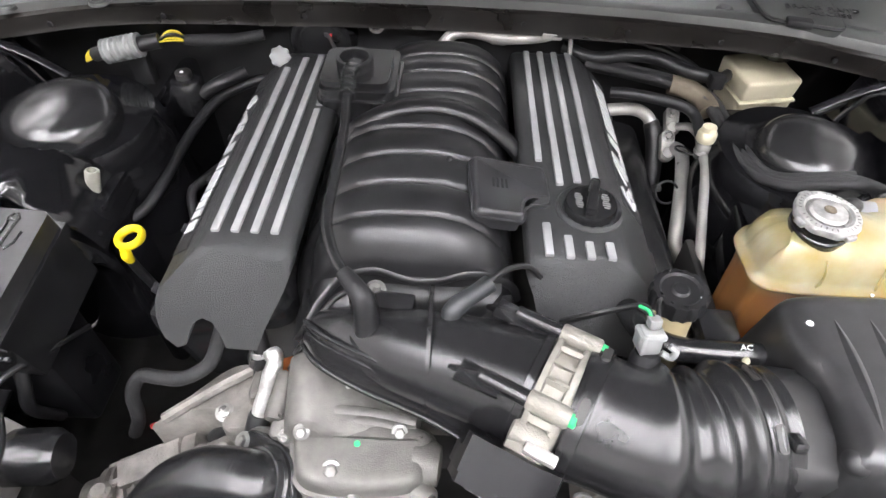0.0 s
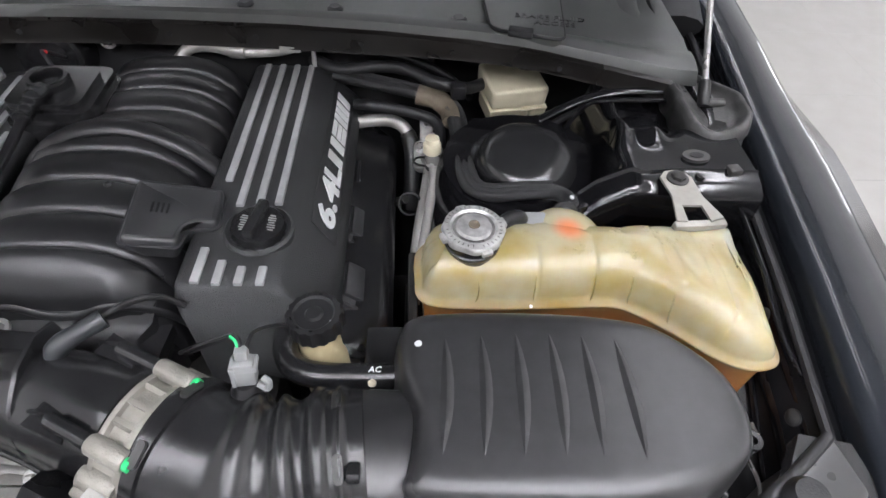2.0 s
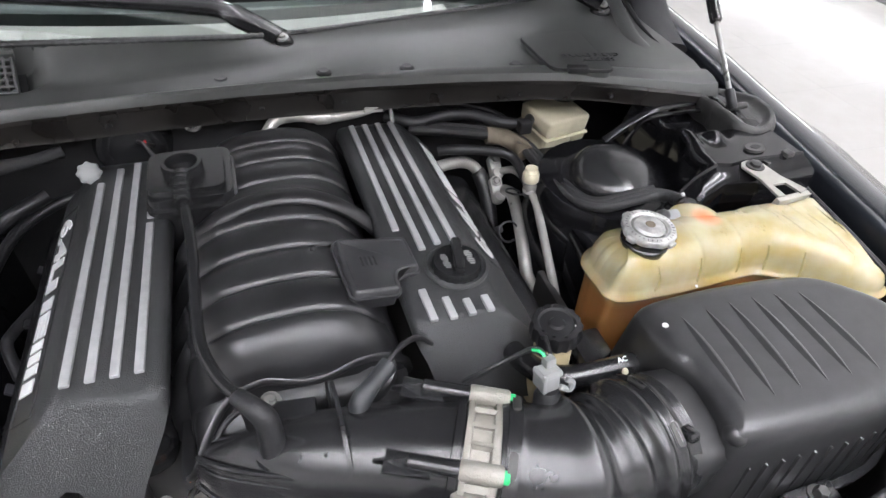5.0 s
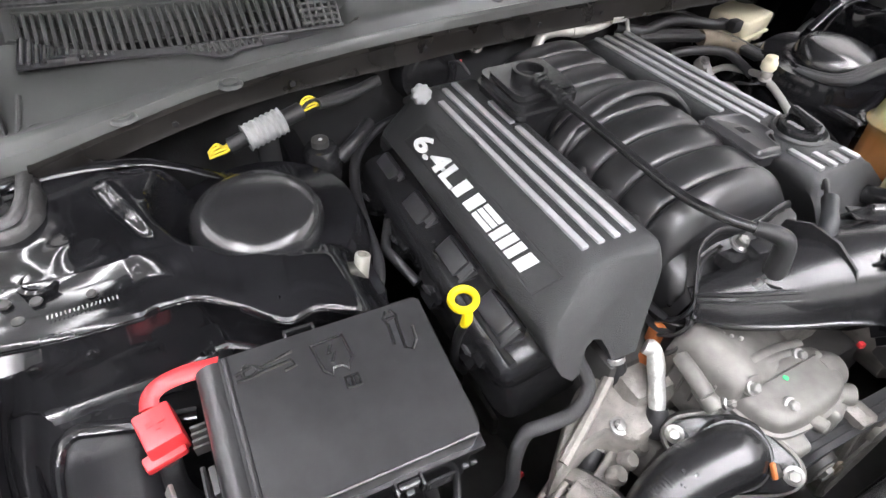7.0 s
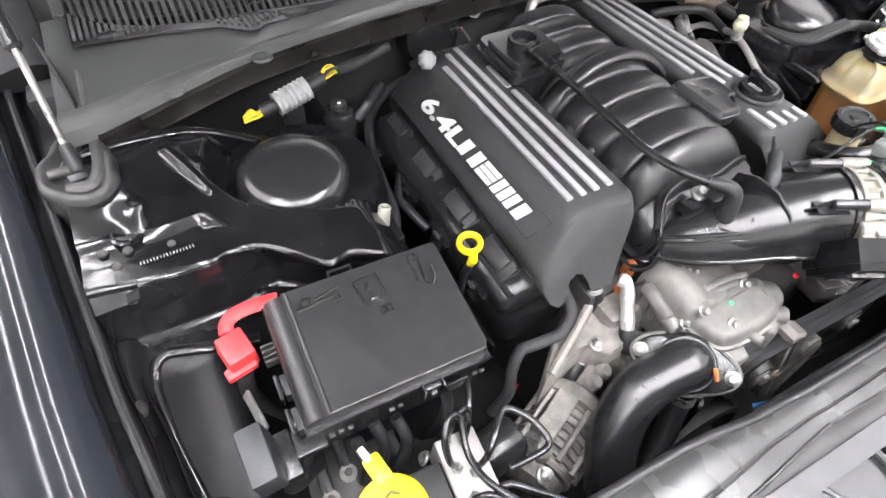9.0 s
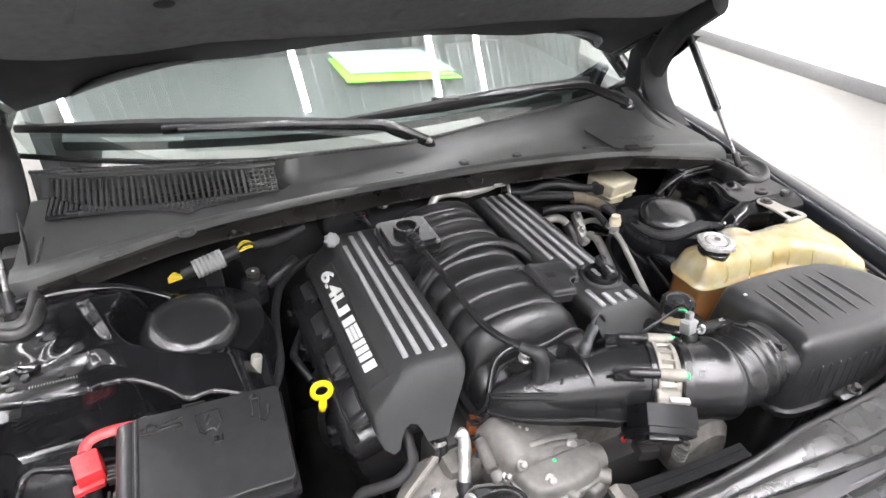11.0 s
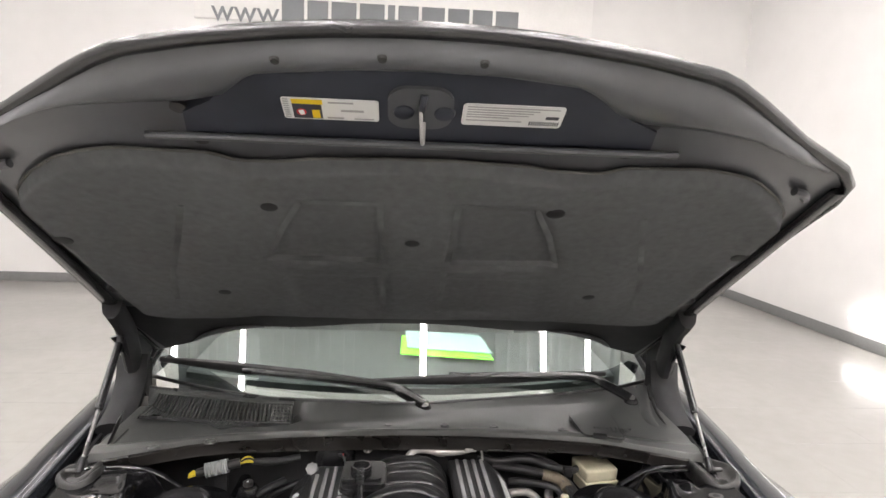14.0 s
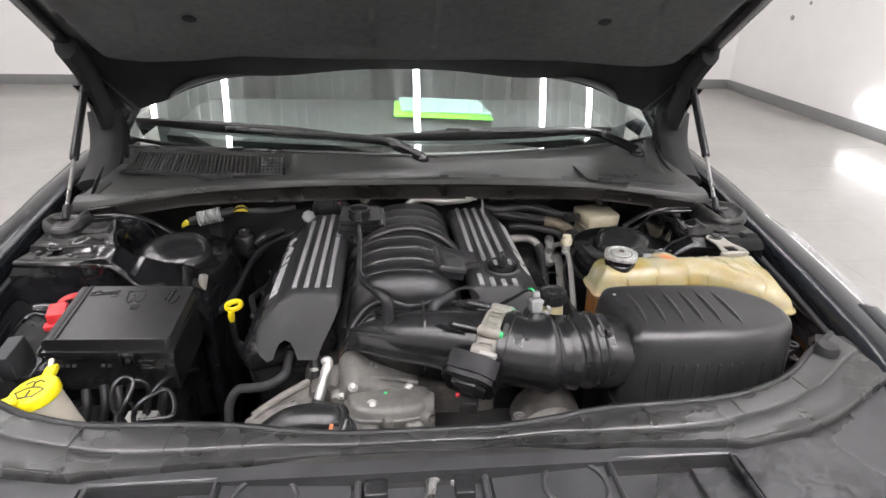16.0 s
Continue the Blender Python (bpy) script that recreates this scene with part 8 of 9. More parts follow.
    part("stalk", rod((-0.231, 1.068, 0.962), (-0.232, 1.11, 0.93), 0.006), M_DARK, knob)
    # rounded housing and small parts against the firewall
    hs = thing("vacuum_booster_pod", (-0.185, 1.15, 0.92), "round black plastic pod on the firewall", "pod")
    part("body", lathe((-0.185, 1.165, 0.950), (0, -1, 0.12), [(0.052, 0), (0.052, 0.028), (0.046, 0.038), (0.030, 0.042), (0.028, 0.036), (0.004, 0.036)], 32), M_SATIN, hs)
    part("rib", lathe((-0.185, 1.130, 0.954), (0, -1, 0.12), [(0.040, 0), (0.040, 0.006), (0.034, 0.006)], 32), M_SATIN, hs)
    bs = thing("firewall_bolt", (-0.100, 1.14, 0.985), "bright bolt with washer on the firewall", "bolt")
    part("head", hexbolt((-0.100, 1.142, 0.978), (0, -0.8, 0.6), 0.008, 0.010), M_STEEL, bs)
    part("stem", rod((-0.100, 1.146, 0.974), (-0.100, 1.17, 0.96), 0.006), M_DARK, bs)
    wire = thing("sensor_wire", (-0.145, 1.07, 0.975), "thin black wire with a red tip behind the cover", "wire")
    part("wire", sweep([(-0.155, 1.115, 0.965), (-0.168, 1.095, 0.985), (-0.160, 1.08, 0.990), (-0.150, 1.07, 0.975)], 0.0028, 8), M_RUBBER, wire)
    part("tip", lathe((-0.158, 1.083, 0.992), (0, 0, 1), [(0.0018, -0.002), (0.0018, 0.0012)], 8), M_RED, wire, "red tip")


def build_washer():
    w = thing("washer_bottle", (-0.548, 0.487, 0.60), "cloudy washer bottle neck with yellow cap", "washer bottle")
    tilt = V(-0.18, -0.05, 1).normalized()
    c = V(-0.559, 0.486, 0.936)
    part("neck", lathe(c - tilt * 0.30, tilt, [(0.045, 0), (0.042, 0.12), (0.034, 0.20), (0.031, 0.286), (0.032, 0.29)], 28), M_WASH, w, "cloudy white neck")
    cap = part("cap", lathe(c - tilt * 0.014, tilt, [(0.031, 0), (0.034, 0.003), (0.0345, 0.013), (0.032, 0.017), (0.026, 0.0185), (0.010, 0.019), (0.002, 0.019)], 40), M_YELC, w, "bright yellow cap")
    part("tab", box((0.030, 0.022, 0.006), c + V(-0.022, -0.030, 0.002), (0, -8, 38), 0.002), M_YELC, cap)
    part("hinge", box((0.018, 0.030, 0.010), c + V(0.004, 0.040, 0.002), (0, -8, 10), 0.003), M_YELC, cap)
    part("hinge_pin", rod(c + V(0.000, 0.050, 0.004), c + V(-0.004, 0.064, 0.008), 0.004), M_WASH, cap)
    u = (V(1, 0, 0) - tilt * tilt.x).normalized()
    v = tilt.cross(u)

    def mark(pts):
        part("embossed_sign", sweep([c + tilt * 0.0053 + u * x * 1.05 + v * y * 1.05 for x, y in pts], 0.0015, 6, smooth=False), M_YELD, cap, "embossed screen-wash sign")
    mark([(-0.020, -0.006), (-0.010, 0.0), (0.0, 0.002), (0.010, 0.0), (0.020, -0.006), (0.010, -0.018), (-0.010, -0.018), (-0.020, -0.006)])
    mark([(0.0, -0.016), (0.0, -0.004)])
    mark([(0.0, 0.004), (0.0, 0.012), (-0.006, 0.015), (-0.013, 0.010)])
    mark([(0.0, 0.012), (0.006, 0.015), (0.013, 0.010)])


def build_brakes():
    ab = thing("abs_unit", (-0.455, 0.51, 0.72), "bare alloy brake valve block with steel lines", "abs unit")
    part("block", box((0.050, 0.105, 0.075), (-0.454, 0.512, 0.786), (8, 0, -3), 0.002), M_ALUB, ab, "bare alloy block")
    part("control_unit", box((0.062, 0.100, 0.10), (-0.508, 0.500, 0.765), (8, 0, -3), 0.005), M_SATIN, ab, "black control unit")
    part("unit_lid", box((0.05, 0.085, 0.008), (-0.508, 0.500, 0.817), (8, 0, -3), 0.003), M_PLAST, ab)
    part("motor", lathe((-0.428, 0.53, 0.79), (1, 0.1, 0), [(0.030, 0), (0.030, 0.045), (0.024, 0.055), (0.008, 0.056)], 26), M_SATIN, ab, "black pump motor")
    for x, y in ((-0.462, 0.553), (-0.446, 0.545), (-0.465, 0.525), (-0.448, 0.512), (-0.462, 0.488), (-0.444, 0.478)):
        part("union_nut", lathe((x, y, 0.816), (0, -0.1, 1), [(0.0075, 0), (0.0075, 0.010), (0.005, 0.012), (0.0045, 0.020)], 6), M_STEEL, ab)
    part("corner_screw", hexbolt((-0.490, 0.556, 0.808), (-0.6, 0.5, 0.4), 0.006), M_STEEL, ab)
    runs = [
        [(-0.462, 0.553, 0.83), (-0.464, 0.550, 0.875), (-0.450, 0.556, 0.895), (-0.436, 0.558, 0.880), (-0.438, 0.552, 0.84), (-0.444, 0.547, 0.83)],
        [(-0.465, 0.525, 0.83), (-0.477, 0.522, 0.865), (-0.478, 0.535, 0.895), (-0.466, 0.551, 0.905), (-0.452, 0.550, 0.895), (-0.458, 0.52, 0.875), (-0.455, 0.485, 0.878), (-0.435, 0.452, 0.874), (-0.405, 0.418, 0.868), (-0.375, 0.385, 0.862)],
        [(-0.448, 0.512, 0.83), (-0.440, 0.508, 0.87), (-0.425, 0.520, 0.885), (-0.402, 0.540, 0.885), (-0.385, 0.525, 0.885), (-0.375, 0.500, 0.880), (-0.378, 0.486, 0.877), (-0.400, 0.484, 0.875), (-0.425, 0.486, 0.872)],
        [(-0.444, 0.478, 0.83), (-0.444, 0.474, 0.868), (-0.432, 0.470, 0.874), (-0.41, 0.448, 0.876), (-0.375, 0.412, 0.872), (-0.335, 0.375, 0.866)],
        [(-0.446, 0.545, 0.83), (-0.436, 0.556, 0.86), (-0.420, 0.585, 0.87), (-0.405, 0.63, 0.85), (-0.40, 0.68, 0.82)],
        [(-0.462, 0.488, 0.83), (-0.470, 0.478, 0.862), (-0.455, 0.470, 0.872), (-0.43, 0.440, 0.868), (-0.405, 0.400, 0.862), (-0.385, 0.372, 0.858)],
    ]
    for r in runs:
        part("brake_line", sweep(r, 0.0040, 10, 6), M_SATIN, ab, "black steel brake line")
    part("bracket", box((0.10, 0.10, 0.30), (-0.48, 0.51, 0.575), bevel=0.01), M_DARK, ab)
    for x, y in ((-0.602, 0.566), (-0.574, 0.585)):
        e = thing("ground_lug", (x, y, 0.79), "plated ring terminal on a black cable", "ring terminal", "ring terminals")
        part("ring", lathe((x, y, 0.795), (0.2, -0.3, 1), [(0.005, 0), (0.011, 0.0), (0.011, 0.003), (0.005, 0.003)], 28, flute=(14, 0.10, 1, 2)), M_ALUD, e)
        part("nut", hexbolt((x, y, 0.798), (0.2, -0.3, 1), 0.0048, washer=False), M_DARK, e)
        part("cable", sweep([(x, y + 0.008, 0.795), (x + 0.002, y + 0.035, 0.80), (x + 0.01, y + 0.07, 0.79), (x + 0.03, y + 0.10, 0.76)], 0.007, 8), M_RUBBER, e)
    part("ground_post", box((0.10, 0.08, 0.06), (-0.60, 0.59, 0.762), bevel=0.01), M_DARK, ab)
    for x, y in ((-0.555, 0.575), (-0.53, 0.585), (-0.505, 0.580), (-0.44, 0.60)):
        solo("harness", sweep([(x, y + 0.02, 0.85), (x + 0.004, y, 0.82), (x - 0.01, y - 0.005, 0.77), (x - 0.02, y + 0.02, 0.70)], 0.0075, 10), M_RUBBER, "black taped wiring harness under the fuse box", "wiring harness", group="wiring harnesses")


def build_front():
    """Pump housing, hoses, compressor and belt drive at the front of the engine."""
    wp = thing("water_pump_housing", (-0.06, 0.56, 0.70), "cast aluminium pump housing with bolts", "pump housing")
    # slanted upper casting with a rounded crest, and the rounded box in front of it
    rows = []
    for y, dz in ((0.622, -0.010), (0.618, -0.003), (0.612, 0.0), (0.590, -0.002), (0.565, -0.006), (0.548, -0.010), (0.541, -0.014), (0.538, -0.024)):
        crest = [(-0.136, 0.80), (-0.135, 0.862), (-0.131, 0.880), (-0.124, 0.891), (-0.114, 0.897), (-0.102, 0.897), (-0.091, 0.892), (-0.080, 0.884), (-0.055, 0.877), (-0.025, 0.869), (-0.004, 0.862), (0.004, 0.856), (0.006, 0.80)]
        rows.append([V(x + 0.10 * (0.612 - y), y, z + dz) for x, z in crest])
    part("body", loft(rows), M_ALU, wp, "slanted rough cast body", sharp=50)
    part("crest_nose", lathe((-0.100, 0.546, 0.868), (0.05, -0.95, 0.15), [(0.019, -0.006), (0.018, 0.004), (0.013, 0.008), (0.011, 0.009)], 22), M_ALU, wp)
    shape = outline_smooth([(-0.114, 0.550), (-0.112, 0.520), (-0.104, 0.500), (-0.085, 0.491), (-0.045, 0.489), (-0.005, 0.494), (0.015, 0.505), (0.022, 0.525), (0.018, 0.555), (-0.03, 0.562), (-0.08, 0.560)], 64)
    part("cover", loft([[V(p.x, p.y, z - 0.10 * (p.x + 0.05) * 0.3) for p in shrink(shape, d)] for d, z in ((0.0, 0.77), (0.0, 0.842), (-0.004, 0.843), (-0.004, 0.848), (0.0, 0.849), (0.002, 0.858), (0.006, 0.864), (0.011, 0.866), (0.018, 0.8664))]), M_ALU, wp, "rounded cast cover", sharp=48)
    for zz, yy in ((0.872, 0.566), (0.866, 0.560)):
        part("cast_step", sweep([(-0.122, yy + 0.004, zz + 0.008), (-0.09, yy - 0.002, zz + 0.006), (-0.04, yy - 0.002, zz + 0.002), (0.004, yy - 0.006, zz - 0.006)], 0.0030, 6, 4, flat=(1.6, 0.6)), M_ALU, wp)
    part("end_boss", lathe((0.004, 0.528, 0.844), (1, -0.10, 0.02), [(0.022, 0), (0.022, 0.020), (0.019, 0.026), (0.010, 0.028), (0.006, 0.024)], 26), M_ALU, wp, "round cast end")
    part("lower_block", box((0.060, 0.030, 0.10), (-0.090, 0.492, 0.790), (6, 0, -8), 0.008, 3), M_ALU, wp)
    part("lower_block", box((0.050, 0.034, 0.050), (0.000, 0.500, 0.815), (0, 8, 20), 0.008, 3), M_ALU, wp)
    part("outlet_nub", lathe((-0.052, 0.497, 0.846), (0.25, -0.75, 0.1), [(0.0125, 0), (0.0125, 0.004), (0.008, 0.005), (0.008, 0.020), (0.006, 0.022)], 20), M_ALU, wp)
    part("side_nub", lathe((0.006, 0.506, 0.838), (0.7, -0.6, 0.2), [(0.012, 0), (0.012, 0.020), (0.010, 0.023), (0.007, 0.023), (0.006, 0.016)], 20), M_ALU, wp)
    part("side_post", lathe((-0.135, 0.605, 0.868), (-0.10, -0.98, -0.12), [(0.008, 0), (0.0095, 0.003), (0.0095, 0.046), (0.008, 0.050)], 18), M_ALU, wp)
    part("side_post", lathe((-0.131, 0.572, 0.852), (-0.05, -0.98, -0.14), [(0.010, 0), (0.011, 0.003), (0.011, 0.026), (0.008, 0.030)], 18), M_ALU, wp)
    for k in range(4):
        part("side_web", box((0.004, 0.003, 0.050), (-0.137 + 0.002 * k, 0.606 - 0.016 * k, 0.846), (0, 0, 0), 0.001), M_ALU, wp)
    for p, r in (((-0.104, 0.538, 0.878), 0.0088), ((-0.124, 0.541, 0.858), 0.0080), ((-0.072, 0.509, 0.863), 0.0105), ((-0.011, 0.549, 0.864), 0.0088)):
        ax = V(0.10, -0.62, 0.78).normalized()
        boss = part("cast_boss", lathe(V(*p) - ax * 0.030, ax, [(r * 1.35, 0), (r * 1.1, 0.014), (r, 0.026), (r * 0.8, 0.0275)], 20), M_ALU, wp)
        part("washer", lathe(V(*p) - ax * 0.003, ax, [(r * 0.85, 0), (r * 0.85, 0.0025), (r * 0.5, 0.003)], 18), M_STEEL, boss)
        part("boss_bolt", hexbolt(V(*p), ax, r * 0.62, 0.008), M_STEEL, boss, "bright hexagon bolt")
    for x, y, z in ((-0.085, 0.600, 0.886), (-0.076, 0.594, 0.883), (-0.067, 0.588, 0.881)):
        part("cast_spot", lathe((x, y, z - 0.004), (0.1, -0.1, 1), [(0.0026, 0), (0.0022, 0.0045), (0.001, 0.005)], 10), M_ALUB, wp)
    part("green_spot", lathe((-0.051, 0.534, 0.8655), (0, -0.05, 1), [(0.0040, 0), (0.0030, 0.0016)], 10), M_GREEN, wp)
    part("sealant", box((0.018, 0.030, 0.06), (-0.142, 0.628, 0.812), (0, 0, 20), 0.005), M_ORANGE, wp, "orange sealant")
    part("sealant", box((0.070, 0.016, 0.04), (-0.100, 0.644, 0.850), (0, 0, -6), 0.005), M_ORANGE, wp, "orange sealant")
    # outlet flange towards the radiator hose: a cast seat and a black two-bolt flange on it
    c, n, d = V(-0.140, 0.505, 0.826), V(-0.55, -0.30, 0.78).normalized(), V(0.597, -0.794, 0.115)
    e = n.cross(d)

    def flange_shape(grow):
        out = []
        for k in range(56):
            a = 2 * math.pi * k / 56
            far = abs(math.cos(a)) ** 6
            r = 0.0405 * (1 - far) + 0.066 * far + grow
            out.append((r * math.cos(a), r * math.sin(a) * (1 - 0.10 * far)))
        return out
    part("outlet_seat", loft([[c + d * x + e * y + n * h for x, y in flange_shape(g)] for g, h in ((0.004, -0.050), (0.005, -0.010), (0.003, -0.006))]), M_ALU, wp, "cast outlet seat", sharp=50)
    for q in (-1, 1):
        part("flange_bolt", hexbolt(c + d * (0.0565 * q) + n * 0.004, n, 0.0066, 0.007), M_STEEL, wp, "bright flange bolt")

    hose = thing("radiator_hose", (-0.24, 0.47, 0.70), "thick black radiator hose with spring clamp", "hose")
    part("outlet_flange", loft([[c + d * x + e * y + n * h for x, y in flange_shape(g)] for g, h in ((-0.002, -0.006), (-0.001, 0.001), (-0.004, 0.004))]), M_SATIN, hose, "black two-bolt flange", sharp=50)
    part("neck_ring", lathe(c + n * 0.003, n, [(0.0375, 0), (0.0375, 0.004), (0.0345, 0.007), (0.0335, 0.014)], 40), M_SATIN, hose, "black outlet neck")
    part("pipe", sweep([c + n * 0.004, c + n * 0.016, (-0.174, 0.503, 0.836), (-0.205, 0.504, 0.828), (-0.238, 0.496, 0.806), (-0.263, 0.478, 0.778), (-0.280, 0.450, 0.742), (-0.290, 0.415, 0.69), (-0.292, 0.39, 0.60)], 0.0322, 32, 8, ribs=(0.0034, 0.00016)), M_HOSE, hose, "smooth black rubber")
    part("spring_clamp", lathe(c + n * 0.009, n, [(0.031, 0), (0.0348, 0.0005), (0.0348, 0.008), (0.031, 0.0085)], 36), M_DUSTY, hose, "dark spring clamp")
    part("clamp_lug", box((0.010, 0.014, 0.010), c + n * 0.022 + d * 0.036, (30, 0, 0), 0.002), M_DARK, hose)
    part("rust_mark", box((0.006, 0.016, 0.004), c + n * 0.030 + d * 0.034, (40, 20, 0), 0.0012), M_ORANGE, hose, "rusty clamp end")
    by = thing("bypass_hose", (-0.16, 0.47, 0.66), "small black bypass hose with plated clip", "hose")
    part("pipe", sweep([(-0.118, 0.492, 0.765), (-0.126, 0.486, 0.735), (-0.150, 0.468, 0.70), (-0.185, 0.445, 0.66), (-0.215, 0.425, 0.60)], 0.0165, 18), M_RUBBER, by)
    part("nipple", rod((-0.112, 0.497, 0.80), (-0.118, 0.492, 0.76), 0.011), M_ALU, by)
    clip = part("clip", lathe((-0.1225, 0.488, 0.746), (-0.25, -0.25, -1), [(0.017, -0.006), (0.0185, -0.006), (0.0185, 0.006), (0.017, 0.006)], 24), M_STEEL, by, "plated spring clip")
    part("clip_ear", box((0.014, 0.004, 0.010), (-0.102, 0.474, 0.748), (0, 0, 30), 0.001), M_STEEL, clip)
    part("clip_ear", box((0.014, 0.004, 0.010), (-0.104, 0.468, 0.742), (0, 0, 30), 0.001), M_STEEL, clip)

    # air conditioning compressor
    cp = thing("compressor", (-0.30, 0.54, 0.60), "ribbed cast aluminium compressor body", "compressor")
    ax = V(0.90, 0.40, 0.12).normalized()
    c0 = V(-0.368, 0.500, 0.690)
    part("body", lathe(c0, ax, [(0.030, 0), (0.044, 0.006), (0.044, 0.026), (0.050, 0.029), (0.050, 0.036), (0.045, 0.038), (0.045, 0.120), (0.054, 0.124), (0.054, 0.140), (0.040, 0.150)], 36), M_ALUD, cp, "dirty cast body")
    uu, ww = frame_of(ax)
    for k in range(11):
        a = radians(k * 360 / 11)
        r = uu * math.cos(a) + ww * math.sin(a)
        part("fin", sweep([c0 + ax * 0.040 + r * 0.052, c0 + ax * 0.120 + r * 0.052], 0.0045, 6, 2), M_ALUD, cp)
    for k in range(7):
        part("ring_fin", lathe(c0 + ax * (0.046 + 0.0115 * k), ax, [(0.044, -0.0018), (0.0525, -0.0014), (0.0525, 0.0014), (0.044, 0.0018)], 32), M_ALUD, cp)
    part("top_pad", box((0.070, 0.030, 0.012), c0 + ax * 0.080 + V(-0.002, 0.012, 0.052), (0, -7, 24), 0.003), M_ALUD, cp)
    part("port", lathe(c0 + ax * 0.03 + V(0, 0, 0.04), (0, 0, 1), [(0.012, 0), (0.012, 0.02), (0.008, 0.024)], 16), M_ALUD, cp)
    part("bolt", hexbolt(c0 + ax * 0.018 + V(0, -0.02, 0.044), (0, -0.3, 1), 0.008), M_STEEL, cp)
    part("foot", box((0.10, 0.06, 0.22), (-0.29, 0.56, 0.52), bevel=0.01), M_DARK, cp)
    al = thing("alternator_bracket", (-0.235, 0.60, 0.74), "dirty cast aluminium bracket beside the pump", "bracket")
    br = outline_smooth([(-0.300, 0.578), (-0.262, 0.618), (-0.220, 0.650), (-0.185, 0.645), (-0.170, 0.610), (-0.172, 0.572), (-0.205, 0.566), (-0.225, 0.590), (-0.26, 0.588)], 44)
    part("plate", loft([[V(p.x, p.y, z + (p.x + 0.24) * 0.25) for p in shrink(br, d)] for d, z in ((0.0, 0.74), (0.0, 0.790), (0.004, 0.796))]), M_ALUD, al, sharp=50)
    part("web", sweep([(-0.285, 0.585, 0.785), (-0.235, 0.612, 0.805), (-0.19, 0.638, 0.815)], 0.007, 8), M_ALUD, al)
    part("block", box((0.05, 0.05, 0.06), (-0.165, 0.580, 0.745), (0, 10, 12), 0.006), M_ALUD, al)
    part("arm", box((0.11, 0.028, 0.04), (-0.200, 0.575, 0.745), (0, -14, 22), 0.006), M_ALUD, al)
    for k in range(4):
        part("knuckle", lathe((-0.235 + 0.022 * k, 0.556 + 0.008 * k, 0.765), (0.1, -0.5, 1), [(0.010, 0), (0.011, 0.012), (0.007, 0.018)], 14), M_ALUD, al)
    part("bolt", hexbolt((-0.212, 0.588, 0.803), (0, -0.2, 1), 0.007), M_STEEL, al)
    part("bolt", hexbolt((-0.150, 0.570, 0.795), (0, -0.4, 1), 0.008), M_STEEL, al)

    # foil sleeved pipe and looms in front of the cover
    fo = thing("foil_sleeve", (-0.163, 0.60, 0.80), "silver foil heat sleeve on a pipe", "heat sleeve", "heat sleeves")
    part("foil", sweep([(-0.160, 0.632, 0.866), (-0.153, 0.622, 0.862), (-0.161, 0.600, 0.838), (-0.169, 0.580, 0.815)], [0.0085, 0.0102, 0.0088, 0.0104, 0.009, 0.0100, 0.0088], 14, 10), M_FOIL, fo)
    part("boot", lathe((-0.168, 0.582, 0.818), (-0.25, -0.55, -0.75), [(0.011, 0), (0.012, 0.004), (0.012, 0.030), (0.009, 0.034)], 18), M_RUBBER, fo, "black rubber boot")
    fo = thing("foil_sleeve", (-0.235, 0.57, 0.79), "silver foil heat sleeve on a hose", "heat sleeve", "heat sleeves")
    part("foil", sweep([(-0.187, 0.613, 0.779), (-0.205, 0.603, 0.765), (-0.225, 0.593, 0.749)], [0.0085, 0.0102, 0.0088, 0.0102, 0.009], 14, 10), M_FOIL, fo)
    part("hose", sweep([(-0.184, 0.664, 0.862), (-0.178, 0.642, 0.830), (-0.186, 0.614, 0.780)], 0.0095, 12), M_RUBBER, fo)
    part("hose", sweep([(-0.223, 0.594, 0.750), (-0.241, 0.585, 0.733), (-0.253, 0.580, 0.69)], 0.011, 12), M_RUBBER, fo)
    part("foil_cuff", lathe((-0.180, 0.648, 0.838), (0.1, -0.55, -0.8), [(0.0100, 0), (0.0108, 0.001), (0.0108, 0.006), (0.0100, 0.007)], 16), M_FOIL, fo)
    solo("front_loom", sweep([(-0.226, 0.672, 0.855), (-0.228, 0.655, 0.848), (-0.233, 0.628, 0.838), (-0.260, 0.614, 0.828), (-0.293, 0.618, 0.820), (-0.315, 0.621, 0.815), (-0.331, 0.612, 0.790), (-0.336, 0.602, 0.745), (-0.357, 0.603, 0.700)], 0.0082, 12), M_BRAID, "black sleeved loom in front of the engine cover", "wiring loom")
    solo("red_wire", sweep([(-0.340, 0.612, 0.700), (-0.330, 0.614, 0.704), (-0.317, 0.617, 0.706), (-0.302, 0.622, 0.704)], 0.0035, 8), M_RED, "short red wire below the sleeved loom", "wire")

    # belt drive
    bd = thing("belt_drive", (0.0, 0.50, 0.50), "black drive belt on its pulleys", "belt drive")

    def pulley(name, c, r, w, mat, hub=True):
        p = part(name, lathe(c, (0, -1, 0.05), [(r * 0.35, 0), (r * 0.9, 0.0), (r, 0.002), (r, w - 0.002), (r * 0.9, w), (r * 0.84, w - 0.004), (r * 0.45, w - 0.006), (r * 0.4, w + 0.004), (r * 0.15, w + 0.005)], 40), mat, bd)
        if hub:
            part("hub_bolt", hexbolt(V(*c) + V(0, -w - 0.004, 0.002), (0, -1, 0.05), r * 0.18, 0.008), M_STEEL, p)
        return p
    pulley("pump_pulley", (-0.030, 0.500, 0.742), 0.062, 0.018, M_DARK)
    pulley("tensioner_pulley", (0.004, 0.482, 0.738), 0.057, 0.020, M_DARK)
